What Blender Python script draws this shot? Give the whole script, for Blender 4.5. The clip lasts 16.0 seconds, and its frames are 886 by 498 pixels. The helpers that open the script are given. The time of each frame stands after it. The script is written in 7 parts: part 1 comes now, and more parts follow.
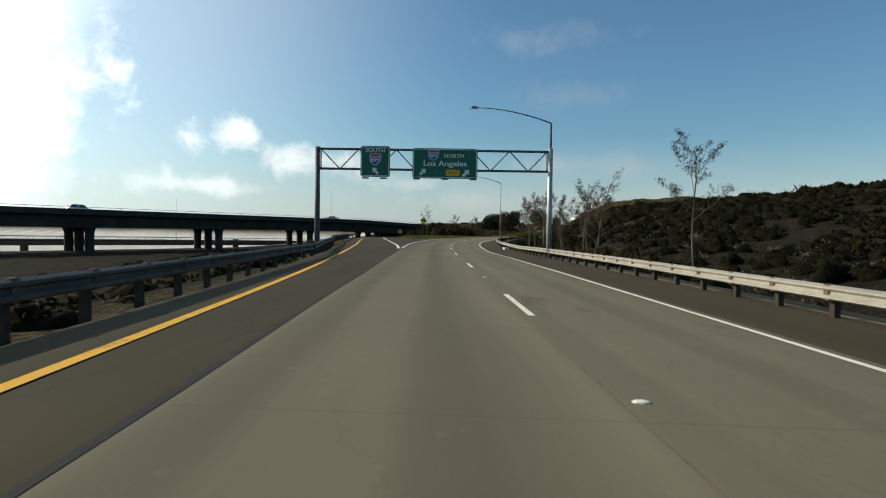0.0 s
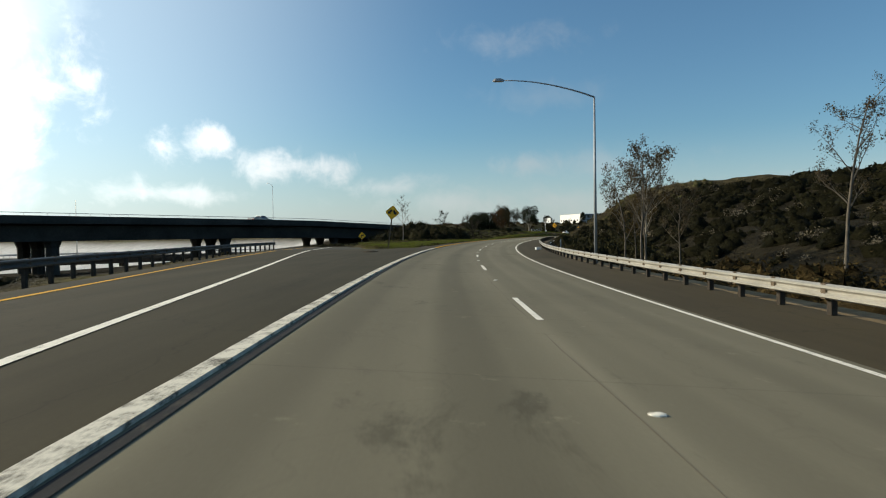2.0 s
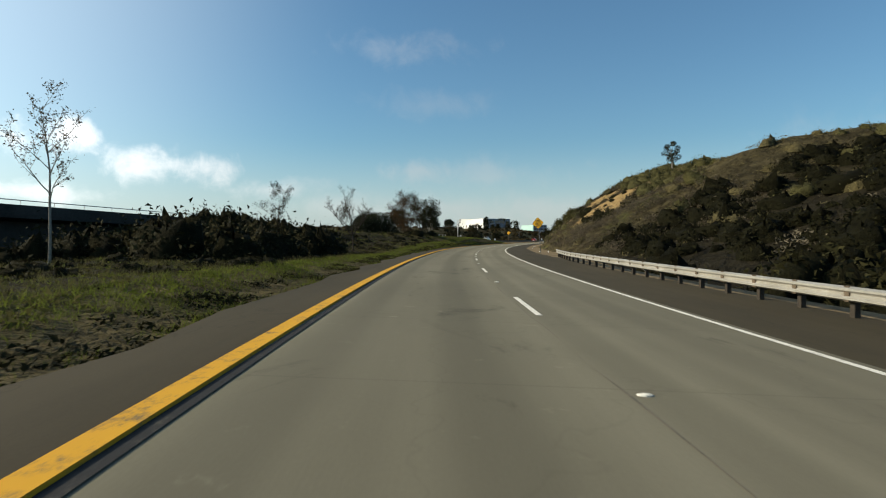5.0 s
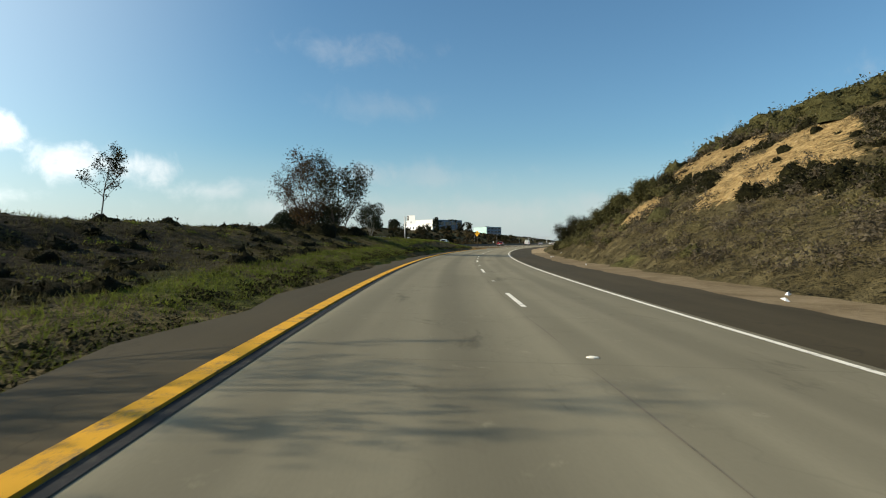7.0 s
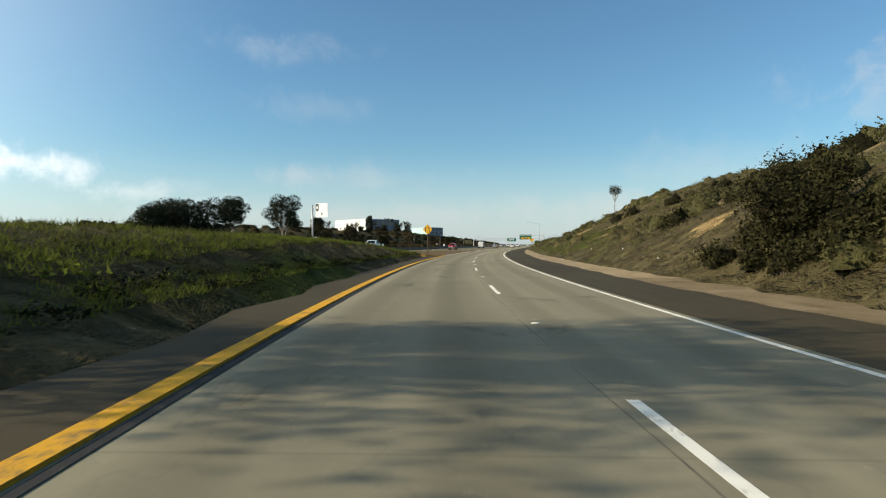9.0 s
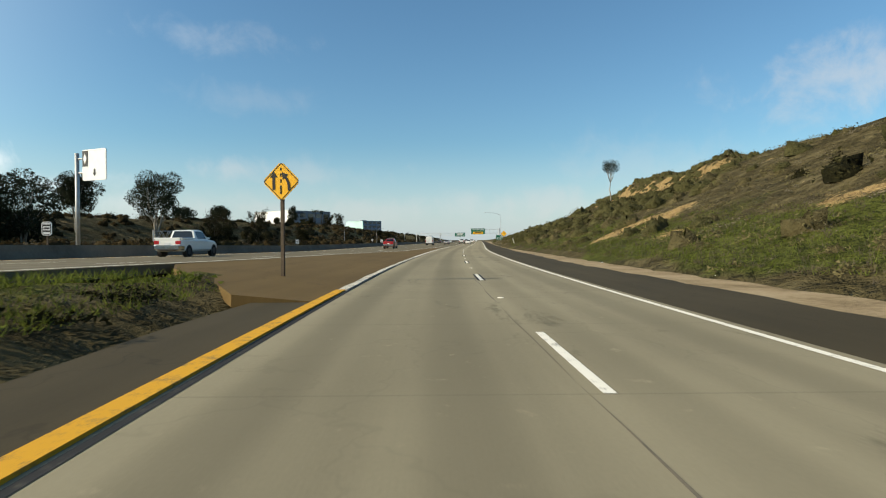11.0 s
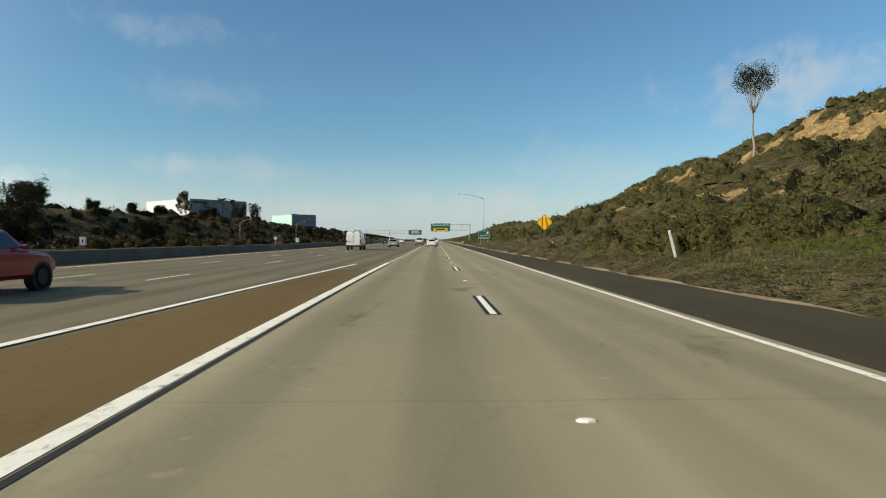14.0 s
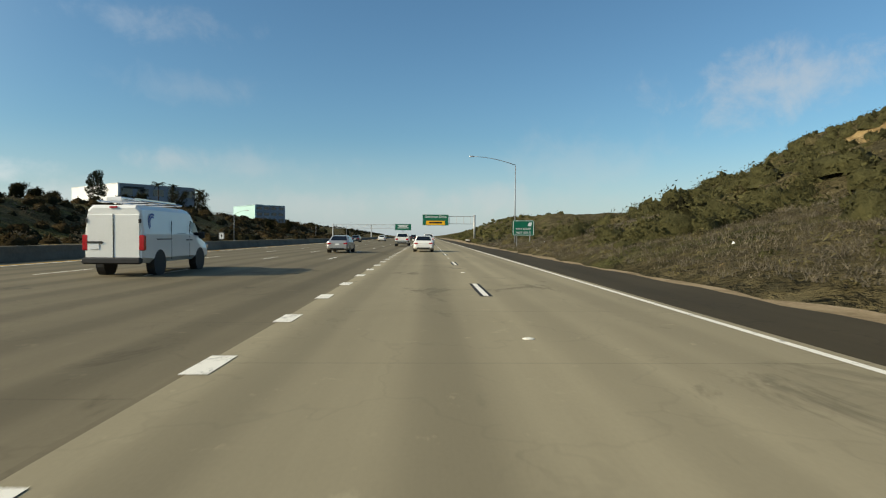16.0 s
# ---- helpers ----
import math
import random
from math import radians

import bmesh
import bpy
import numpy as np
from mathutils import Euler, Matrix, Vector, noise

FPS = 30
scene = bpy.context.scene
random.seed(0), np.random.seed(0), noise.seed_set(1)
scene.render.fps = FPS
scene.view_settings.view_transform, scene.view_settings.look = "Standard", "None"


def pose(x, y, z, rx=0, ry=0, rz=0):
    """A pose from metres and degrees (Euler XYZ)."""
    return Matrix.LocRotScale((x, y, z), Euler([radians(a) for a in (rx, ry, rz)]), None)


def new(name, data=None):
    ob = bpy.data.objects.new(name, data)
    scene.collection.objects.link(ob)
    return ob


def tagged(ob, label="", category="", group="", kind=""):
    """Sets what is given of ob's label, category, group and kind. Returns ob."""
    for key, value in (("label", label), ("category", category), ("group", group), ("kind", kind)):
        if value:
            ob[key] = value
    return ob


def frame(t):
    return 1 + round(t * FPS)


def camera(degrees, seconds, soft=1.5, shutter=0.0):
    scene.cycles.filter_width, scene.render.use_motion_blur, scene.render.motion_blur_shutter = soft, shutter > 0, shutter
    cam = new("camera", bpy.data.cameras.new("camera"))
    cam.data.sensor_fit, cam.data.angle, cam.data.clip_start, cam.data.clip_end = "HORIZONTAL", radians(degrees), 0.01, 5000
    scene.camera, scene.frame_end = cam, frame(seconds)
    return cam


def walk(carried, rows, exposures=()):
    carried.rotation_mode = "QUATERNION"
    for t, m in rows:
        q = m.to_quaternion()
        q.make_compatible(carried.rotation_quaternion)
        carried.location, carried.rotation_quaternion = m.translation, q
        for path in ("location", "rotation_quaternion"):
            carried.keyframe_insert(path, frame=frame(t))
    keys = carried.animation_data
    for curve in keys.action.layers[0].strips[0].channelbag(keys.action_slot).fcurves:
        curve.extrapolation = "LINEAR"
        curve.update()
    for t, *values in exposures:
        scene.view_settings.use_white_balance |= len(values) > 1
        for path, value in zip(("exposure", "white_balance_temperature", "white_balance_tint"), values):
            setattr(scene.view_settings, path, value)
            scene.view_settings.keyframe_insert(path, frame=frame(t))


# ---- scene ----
# ---- camera and its way ----
cam = camera(73.2, 16.0, soft=1.1, shutter=0.05)
walk(cam, [
    (0, pose(0.00, 0.00, 1.42, 88.36, -0.80, -0.01)),
    (0.5, pose(-0.45, 14.61, 1.42, 88.25, -0.57, -0.10)),
    (1, pose(-0.81, 29.20, 1.42, 88.43, -0.11, -0.42)),
    (1.5, pose(-1.04, 43.79, 1.42, 88.50, 0.58, -1.02)),
    (2, pose(-1.05, 58.38, 1.42, 88.58, 0.89, -2.07)),
    (2.5, pose(-0.74, 72.96, 1.42, 88.69, 0.83, -3.53)),
    (3, pose(-0.04, 87.54, 1.42, 88.68, 0.84, -5.13)),
    (3.5, pose(1.10, 102.09, 1.42, 88.59, 0.73, -7.02)),
    (4, pose(2.72, 116.60, 1.42, 89.12, 0.40, -9.16)),
    (4.5, pose(4.87, 131.05, 1.42, 89.07, 0.25, -11.05)),
    (5, pose(7.48, 145.42, 1.42, 89.06, 0.17, -12.71)),
    (5.5, pose(10.50, 159.72, 1.42, 89.09, 0.12, -14.12)),
    (6, pose(13.85, 173.95, 1.42, 89.19, 0.05, -15.27)),
    (6.5, pose(17.50, 188.11, 1.42, 89.40, -0.09, -16.35)),
    (7, pose(21.48, 202.21, 1.42, 89.36, -0.04, -17.90)),
    (7.5, pose(25.80, 216.19, 1.42, 89.49, 0.15, -19.39)),
    (8, pose(30.47, 230.02, 1.42, 89.51, 0.27, -20.96)),
    (8.5, pose(35.49, 243.69, 1.42, 89.53, 0.30, -22.44)),
    (9, pose(40.87, 257.25, 1.42, 89.57, 0.14, -23.94)),
    (9.5, pose(46.61, 270.66, 1.42, 89.27, 0.15, -25.46)),
    (10, pose(52.69, 283.93, 1.42, 89.14, 0.16, -26.94)),
    (10.5, pose(59.11, 297.04, 1.42, 89.11, 0.18, -28.35)),
    (11, pose(65.83, 310.00, 1.42, 89.14, 0.23, -29.65)),
    (11.5, pose(72.84, 322.81, 1.42, 89.27, 0.33, -30.81)),
    (12, pose(80.09, 335.48, 1.42, 89.25, 0.35, -31.82)),
    (12.5, pose(87.55, 348.04, 1.42, 89.05, 0.29, -32.67)),
    (13, pose(95.17, 360.51, 1.42, 88.98, 0.30, -33.28)),
    (13.5, pose(102.91, 372.90, 1.42, 89.04, 0.15, -33.75)),
    (14, pose(110.73, 385.22, 1.42, 89.06, -0.05, -34.09)),
    (14.5, pose(118.61, 397.50, 1.42, 88.90, -0.22, -34.46)),
    (15, pose(126.56, 409.74, 1.42, 88.85, -0.36, -34.82)),
    (15.5, pose(134.54, 421.96, 1.42, 88.76, -0.41, -34.90)),
    (16, pose(142.55, 434.17, 1.42, 88.75, -0.40, -34.86)),], exposures=[(0.0, -0.1), (3.5, 0.0), (7.0, 0.15), (9.0, 0.25), (12.5, 0.15), (16.0, 0.0)])

# ---- world and sun ----
SUN_YAW, SUN_UP = 74.0, 26.5
sun_dir = Vector((-math.sin(radians(SUN_YAW)) * math.cos(radians(SUN_UP)), math.cos(radians(SUN_YAW)) * math.cos(radians(SUN_UP)), math.sin(radians(SUN_UP))))
sun = new("sun", bpy.data.lights.new("sun", "SUN"))
sun.data.energy, sun.data.angle, sun.data.color = 5.0, radians(0.6), (1.0, 0.88, 0.66)
sun.matrix_world = Matrix.Translation((0, 0, 60)) @ sun_dir.to_track_quat("Z", "Y").to_matrix().to_4x4()


class Nodes:
    """Small helper to wire shader nodes."""

    def __init__(self, tree):
        self.tree = tree
        tree.nodes.clear()

    def add(self, kind, inputs=None, **props):
        n = self.tree.nodes.new(kind)
        for k, v in props.items():
            setattr(n, k, v)
        for k, v in (inputs or {}).items():
            if isinstance(v, bpy.types.NodeSocket):
                self.tree.links.new(v, n.inputs[k])
            else:
                n.inputs[k].default_value = v
        return n

    def math(self, op, a, b=0.0, c=0.0):
        return self.add("ShaderNodeMath", {0: a, 1: b, 2: c}, operation=op).outputs[0]

    def vmath(self, op, a, b=(0, 0, 0)):
        return self.add("ShaderNodeVectorMath", {0: a, 1: b}, operation=op)

    def noise(self, vec, scale, detail=4.0, rough=0.55, distort=0.0):
        return self.add("ShaderNodeTexNoise", {"Vector": vec, "Scale": scale, "Detail": detail, "Roughness": rough, "Distortion": distort}).outputs[0]

    def ramp(self, fac, *stops):
        n = self.add("ShaderNodeValToRGB", {0: fac})
        while len(n.color_ramp.elements) < len(stops):
            n.color_ramp.elements.new(0.5)
        for e, (pos, col) in zip(n.color_ramp.elements, stops):
            e.position = pos
            e.color = (col, col, col, 1) if isinstance(col, float) else (*col, 1)
        return n.outputs[0]

    def mix(self, fac, a, b, blend="MIX"):
        n = self.add("ShaderNodeMix", data_type="RGBA", blend_type=blend)
        for i, v in ((0, fac), (6, a), (7, b)):
            if isinstance(v, bpy.types.NodeSocket):
                self.tree.links.new(v, n.inputs[i])
            else:
                n.inputs[i].default_value = v if i == 0 else (*v, 1)
        return n.outputs[2]

    def smooth(self, v, lo, hi):
        return self.add("ShaderNodeMapRange", {0: v, 1: lo, 2: hi}, interpolation_type="SMOOTHSTEP").outputs[0]


world = bpy.data.worlds.new("sky")
scene.world = world
world.use_nodes = True
W = Nodes(world.node_tree)
sky = W.add("ShaderNodeTexSky", sky_type="NISHITA")
sky.sun_disc = False
sky.sun_elevation, sky.sun_rotation = radians(SUN_UP), radians(-SUN_YAW)
sky.air_density, sky.dust_density, sky.ozone_density = 1.1, 0.7, 3.2
way = W.add("ShaderNodeTexCoord").outputs["Generated"]
sep = W.add("ShaderNodeSeparateXYZ", {0: way})
up = sep.outputs[2]


def cloud(az, el, wide, tall, dens, seed):
    """A soft cloud in the sky round one direction: degrees right of north, up, half width, half height."""
    a, e = radians(az), radians(el)
    d = W.vmath("SUBTRACT", way, (math.sin(a) * math.cos(e), math.cos(a) * math.cos(e), math.sin(e))).outputs[0]
    flat = W.vmath("MULTIPLY", d, (1 / radians(wide), 1 / radians(wide), 1 / radians(tall))).outputs[0]
    r = W.vmath("LENGTH", flat).outputs["Value"]
    fluff = W.noise(W.vmath("ADD", way, (seed, 0, 0)).outputs[0], 16.0, 7.0, 0.6, 0.3)
    body = W.math("ADD", W.math("SUBTRACT", 1.0, r), W.math("MULTIPLY", W.math("SUBTRACT", fluff, 0.5), 3.2))
    return W.math("MULTIPLY", W.smooth(body, -0.15, 1.25), dens)


total = None
for spec in ((-19.2, 8.6, 2.4, 1.7, 0.9, 1), (-23.0, 8.2, 2.2, 1.7, 0.9, 2), (-11.5, 6.4, 5.5, 1.6, 0.75, 3), (-3.5, 4.6, 5.0, 1.0, 0.4, 4),
             (-22.0, 4.0, 7.0, 1.2, 0.5, 5), (-36.0, 10.0, 8.0, 7.0, 0.9, 6), (-42.0, 4.0, 9.0, 3.0, 0.8, 7), (4.0, 3.0, 9.0, 1.6, 0.35, 8), (14.0, 3.0, 9.0, 1.5, 0.3, 21),
             (11.5, 12.6, 6.0, 1.6, 0.13, 9), (18.0, 6.0, 8.0, 1.6, 0.25, 10), (24.0, 3.0, 10.0, 1.6, 0.3, 11), (64.0, 12.6, 8.5, 3.0, 0.5, 12),
             (10.0, 17.5, 7.0, 1.5, 0.2, 13), (9.5, 6.5, 4.5, 1.5, 0.4, 16), (48.0, 7.0, 8.0, 3.5, 0.16, 14), (38.0, 3.4, 14.0, 1.6, 0.35, 15)):
    c = cloud(*spec)
    total = c if total is None else W.math("MAXIMUM", total, c)
# the sun's glow is painted into the sky, round a direction of its own
GLOW_DIR = Vector((-math.sin(radians(67)) * math.cos(radians(21)), math.cos(radians(67)) * math.cos(radians(21)), math.sin(radians(21))))
toward = W.vmath("DOT_PRODUCT", way, tuple(GLOW_DIR)).outputs["Value"]
lit = W.math("ADD", 4.6, W.math("MULTIPLY", W.smooth(toward, 0.2, 1.0), 10.0))
white = W.vmath("SCALE", (1.0, 1.0, 0.98))
W.tree.links.new(lit, white.inputs["Scale"])
haze = W.math("MULTIPLY", W.math("SUBTRACT", 1.0, W.smooth(up, -0.02, 0.17)), 0.58)
clear = W.mix(1.0, sky.outputs[0], (0.745, 0.985, 1.02), "MULTIPLY")
base = W.mix(haze, clear, (5.5, 6.0, 6.6))
sun_glow = W.math("MULTIPLY", W.smooth(W.math("ADD", toward, W.math("MULTIPLY", W.math("SUBTRACT", W.noise(way, 5.0, 6.0, 0.6), 0.5), 0.14)), 0.72, 0.88), 0.88)
sun_glow = W.math("MAXIMUM", sun_glow, W.math("MULTIPLY", W.smooth(toward, 0.35, 0.9), 0.36))
soft = W.vmath("MULTIPLY", white.outputs[0], (0.86, 0.97, 1.0)).outputs[0]
bright = W.vmath("MULTIPLY", white.outputs[0], (1.2, 1.2, 1.2)).outputs[0]
col = W.mix(total, W.mix(sun_glow, base, soft), bright)
bg = W.add("ShaderNodeBackground", {0: col, 1: 0.113})
W.add("ShaderNodeOutputWorld", {0: bg.outputs[0]})

# ---- materials ----


def material(name):
    m = bpy.data.materials.new(name)
    m.use_nodes = True
    return m, Nodes(m.node_tree)


def finish(m, n, color, rough=0.8, bump=None, strength=0.3, dist=0.02, metallic=0.0, spec=0.4, coat=0.0, **more):
    b = n.add("ShaderNodeBsdfPrincipled", {"Roughness": rough, "Metallic": metallic, "Specular IOR Level": spec, "Coat Weight": coat})
    if isinstance(color, bpy.types.NodeSocket):
        n.tree.links.new(color, b.inputs["Base Color"])
    else:
        b.inputs["Base Color"].default_value = (*color, 1)
    for k, v in more.items():
        b.inputs[k.replace("_", " ")].default_value = v
    if bump is not None:
        bp = n.add("ShaderNodeBump", {"Height": bump, "Strength": strength, "Distance": dist})
        n.tree.links.new(bp.outputs[0], b.inputs["Normal"])
    n.add("ShaderNodeOutputMaterial", {0: b.outputs[0]})
    return m


def plain(name, color, rough=0.6, vary=0.12, scale=3.0, metallic=0.0, spec=0.4, coat=0.0):
    """Paint, metal or plastic with faint blotches and fine grime."""
    if rough >= 0.85:
        spec = min(spec, 0.12)
    m, n = material(name)
    pos = n.add("ShaderNodeTexCoord").outputs["Object"]
    a = n.noise(pos, scale, 5.0)
    b = n.noise(pos, scale * 14.0, 3.0)
    k = n.math("ADD", n.math("MULTIPLY", a, 0.7), n.math("MULTIPLY", b, 0.3))
    lo = tuple(c * (1 - 1.6 * vary) for c in color)
    hi = tuple(min(1.0, c * (1 + 1.2 * vary)) for c in color)
    return finish(m, n, n.ramp(k, (0.3, lo), (0.7, hi)), rough, None, metallic=metallic, spec=spec, coat=coat)


def ground_mat(name, stops, scale, fine, rough=0.95, strength=0.6, dist=0.1):
    """Earth, grass or sand: patches at two scales in the stops' colours."""
    m, n = material(name)
    pos = n.add("ShaderNodeNewGeometry").outputs["Position"]
    big = n.noise(pos, scale, 6.0, 0.6, 0.6)
    small = n.noise(pos, fine, 5.0, 0.65)
    k = n.math("ADD", n.math("MULTIPLY", big, 0.65), n.math("MULTIPLY", small, 0.35))
    return finish(m, n, n.ramp(k, *stops), rough, small, strength, dist, spec=0.06)


def road_mat(name, lo, hi, streaks, joints=0.0, cracks=0.0, paler_along=False):
    """Paving whose map runs across (x) and along (y) the road in metres: wheel tracks, stains, joints."""
    m, n = material(name)
    uv = n.add("ShaderNodeUVMap").outputs[0]
    s = n.add("ShaderNodeSeparateXYZ", {0: uv})
    along = n.vmath("MULTIPLY", uv, (1.0, 0.06, 1.0)).outputs[0]
    long_stain = n.noise(along, 0.9, 5.0, 0.6)
    patch = n.noise(uv, 0.12, 5.0, 0.6, 0.4)
    grain = n.noise(uv, 22.0, 4.0, 0.7)
    k = n.math("ADD", n.math("ADD", n.math("MULTIPLY", long_stain, 0.45), n.math("MULTIPLY", patch, 0.35)), n.math("MULTIPLY", grain, 0.2))
    col = n.ramp(k, (0.3, lo), (0.72, hi))
    if streaks:
        wave = n.math("SINE", n.math("MULTIPLY", n.math("ADD", s.outputs[0], 0.27), 2 * math.pi / 1.83))
        track = n.math("MULTIPLY", n.smooth(wave, -0.2, 1.0), n.math("ADD", 0.45, n.math("MULTIPLY", long_stain, 0.9)))
        col = n.mix(n.math("MULTIPLY", track, streaks), col, tuple(c * 0.42 for c in lo))
        drift = n.math("ADD", s.outputs[0], n.math("MULTIPLY", n.noise(n.vmath("MULTIPLY", uv, (0.3, 0.02, 1)).outputs[0], 1.0), 0.9))
        across = n.ramp(n.math("MULTIPLY", n.math("ADD", drift, 2.55), 1 / 8.0), (0.0, 0.35), (0.09, 0.12), (0.2, 0.62), (0.33, 0.42), (0.45, 0.7), (0.55, 0.2), (0.62, 0.0), (0.74, 0.45), (0.86, 0.25), (1.0, 0.5))
        col = n.mix(n.math("MULTIPLY", across, streaks * 1.9), col, tuple(c * 0.5 for c in lo))
        spots = n.noise(n.vmath("MULTIPLY", uv, (1.0, 0.45, 1)).outputs[0], 0.55, 6.0, 0.7, 0.6)
        col = n.mix(n.math("MULTIPLY", n.smooth(spots, 0.58, 0.7), 0.5), col, tuple(c * 0.3 for c in lo))
        col = n.mix(n.math("MULTIPLY", n.smooth(n.noise(uv, 1.9, 7.0, 0.75, 0.3), 0.6, 0.72), 0.3), col, tuple(min(1, c * 1.35) for c in hi))
    if paler_along:
        # the paving grows paler and warmer along the road
        along_tint = n.ramp(n.math("MULTIPLY", s.outputs[1], 1 / 500.0), (0.0, 0.72), (0.3, 0.78), (0.52, (0.96, 0.95, 0.93)), (0.8, (1.16, 1.11, 1.04)), (0.95, (1.26, 1.2, 1.11)))
        col = n.mix(1.0, col, along_tint, "MULTIPLY")
    h = grain
    if joints:
        f = n.math("ABSOLUTE", n.math("SUBTRACT", n.math("FRACT", n.math("MULTIPLY", s.outputs[1], 1 / joints)), 0.5))
        seam = n.smooth(f, 0.4955, 0.499)
        col = n.mix(n.math("MULTIPLY", seam, 0.35), col, tuple(c * 0.35 for c in lo))
        groove = n.math("SINE", n.math("MULTIPLY", s.outputs[0], 2 * math.pi / 0.045))
        h = n.math("ADD", n.math("MULTIPLY", groove, 0.03), grain)
    if cracks:
        v = n.add("ShaderNodeTexVoronoi", {"Vector": n.vmath("ADD", n.vmath("MULTIPLY", uv, (1, 0.5, 1)).outputs[0], n.add("ShaderNodeTexNoise", {"Vector": uv, "Scale": 1.5}).outputs[1]).outputs[0], "Scale": 0.35}, feature="DISTANCE_TO_EDGE").outputs[0]
        col = n.mix(n.math("MULTIPLY", n.math("SUBTRACT", 1.0, n.smooth(v, 0.0, 0.012)), cracks), col, tuple(c * 0.3 for c in lo))
    return finish(m, n, col, 0.85, h, 0.25, 0.006, spec=0.12)


def paint_mat(name, color, wear=0.14):
    """Road paint, worn through in spots."""
    m, n = material(name)
    uv = n.add("ShaderNodeNewGeometry").outputs["Position"]
    k = n.math("ADD", n.math("MULTIPLY", n.noise(uv, 3.0, 6.0, 0.7), 0.6), n.math("MULTIPLY", n.noise(uv, 30.0, 4.0, 0.7), 0.4))
    col = n.ramp(k, (0.3 + wear * 0.25, (0.10, 0.09, 0.07)), (0.44 + wear * 0.2, color))
    return finish(m, n, col, 0.85, spec=0.12)


M = {}
M["concrete"] = road_mat("road_concrete", (0.205, 0.183, 0.124), (0.345, 0.31, 0.212), 0.34, 4.6, 0.1, True)
M["asphalt"] = road_mat("brown_asphalt", (0.1, 0.064, 0.022), (0.17, 0.112, 0.042), 0.0, 0.0, 0.2)
M["asphalt_worn"] = road_mat("dark_brown_asphalt", (0.036, 0.029, 0.016), (0.08, 0.064, 0.036), 0.0, 0.0, 0.25)
M["asphalt_exit"] = road_mat("dark_exit_asphalt", (0.026, 0.022, 0.011), (0.068, 0.057, 0.032), 0.0, 0.0, 0.25)
M["asphalt_dark"] = road_mat("dark_asphalt", (0.045, 0.042, 0.032), (0.08, 0.074, 0.056), 0.0, 0.0, 0.5)
M["main"] = road_mat("freeway_paving", (0.135, 0.113, 0.07), (0.26, 0.218, 0.135), 0.38, 4.6, 0.12)
M["seam"] = paint_mat("dirty_seam_filler", (0.17, 0.145, 0.105), 0.3)
M["white"] = paint_mat("white_road_paint", (0.8, 0.76, 0.65))
M["black"] = paint_mat("black_road_paint", (0.03, 0.03, 0.03), 0.1)
M["yellow"] = paint_mat("yellow_road_paint", (0.72, 0.40, 0.05))
M["kerb_white"] = paint_mat("worn_white_kerb_paint", (0.64, 0.6, 0.5), 0.42)
M["kerb_yellow"] = paint_mat("worn_yellow_kerb_paint", (0.62, 0.32, 0.025), 0.22)
M["dirt"] = ground_mat("verge_dirt", ((0.3, (0.1, 0.072, 0.04)), (0.5, (0.2, 0.15, 0.087)), (0.7, (0.29, 0.225, 0.14))), 0.5, 6.0)
M["dirt_pale"] = ground_mat("pale_verge_dirt", ((0.3, (0.15, 0.105, 0.055)), (0.5, (0.32, 0.24, 0.14)), (0.7, (0.45, 0.35, 0.22))), 0.5, 6.0)
M["grass"] = ground_mat("green_grass", ((0.3, (0.03, 0.032, 0.014)), (0.48, (0.05, 0.075, 0.016)), (0.62, (0.095, 0.14, 0.024)), (0.75, (0.10, 0.095, 0.045))), 0.35, 9.0)
M["steel"] = plain("galvanised_steel", (0.42, 0.42, 0.40), 0.5, 0.15, 2.0, 0.6)
M["dark_steel"] = plain("dark_painted_steel", (0.09, 0.09, 0.085), 0.6, 0.2, 2.0, 0.2)
# near black: the backlit bridges' shade is put into the base colour
M["bridge"] = plain("shaded_weathered_concrete", (0.05, 0.046, 0.04), 0.9, 0.3, 0.25)
M["wood"] = plain("weathered_wood_post", (0.11, 0.085, 0.06), 0.9, 0.3, 4.0)
# ---- the road's course ----
# s runs along the road in metres, u across it to the right of the camera's lane line
COURSE_S = np.arange(0, 17) * 29.2
COURSE_DEG = np.array([1.5, 1.15, -0.5, -3.56, -7.6, -11.1, -13.7, -16.3, -19.4, -22.4, -25.4, -28.1, -30.2, -31.7, -32.5, -33.2, -33.3])
S0, S1 = -200, 1700
SS = np.arange(S0, S1 + 1.0)
HH = np.radians(np.interp(SS, COURSE_S, COURSE_DEG))
mid = (HH[1:] + HH[:-1]) / 2
CX = np.concatenate([[0], np.cumsum(-np.sin(mid))])
CY = np.concatenate([[0], np.cumsum(np.cos(mid))])
CX, CY = CX - CX[-S0], CY - CY[-S0]


# the curve is banked: the paving falls to the right by this much a metre
BANK_S = [-60, 0, 26, 41, 56, 70, 100, 114, 130, 200, 260, 300, 330]
BANK_K = [0.03, 0.03, 0.035, 0.048, 0.075, 0.07, 0.07, 0.064, 0.055, 0.033, 0.025, 0.012, 0.0]


def sstep(a, b, v):
    t = np.clip((v - a) / (b - a), 0, 1)
    return t * t * (3 - 2 * t)


def tilt(s, u):
    """How far the banked ground lies above the level of the camera's lane; it levels out on both sides."""
    k = np.interp(s, BANK_S, BANK_K)
    fall = -k * np.clip(u, -2.25, 5.6)
    out = 1 - sstep(12, 34, u)
    left = 1 - sstep(-2.25, -6, u) * sstep(130, 175, s)
    return fall * np.where(u > 0, out, left * (1 - sstep(-40, -70, u)))


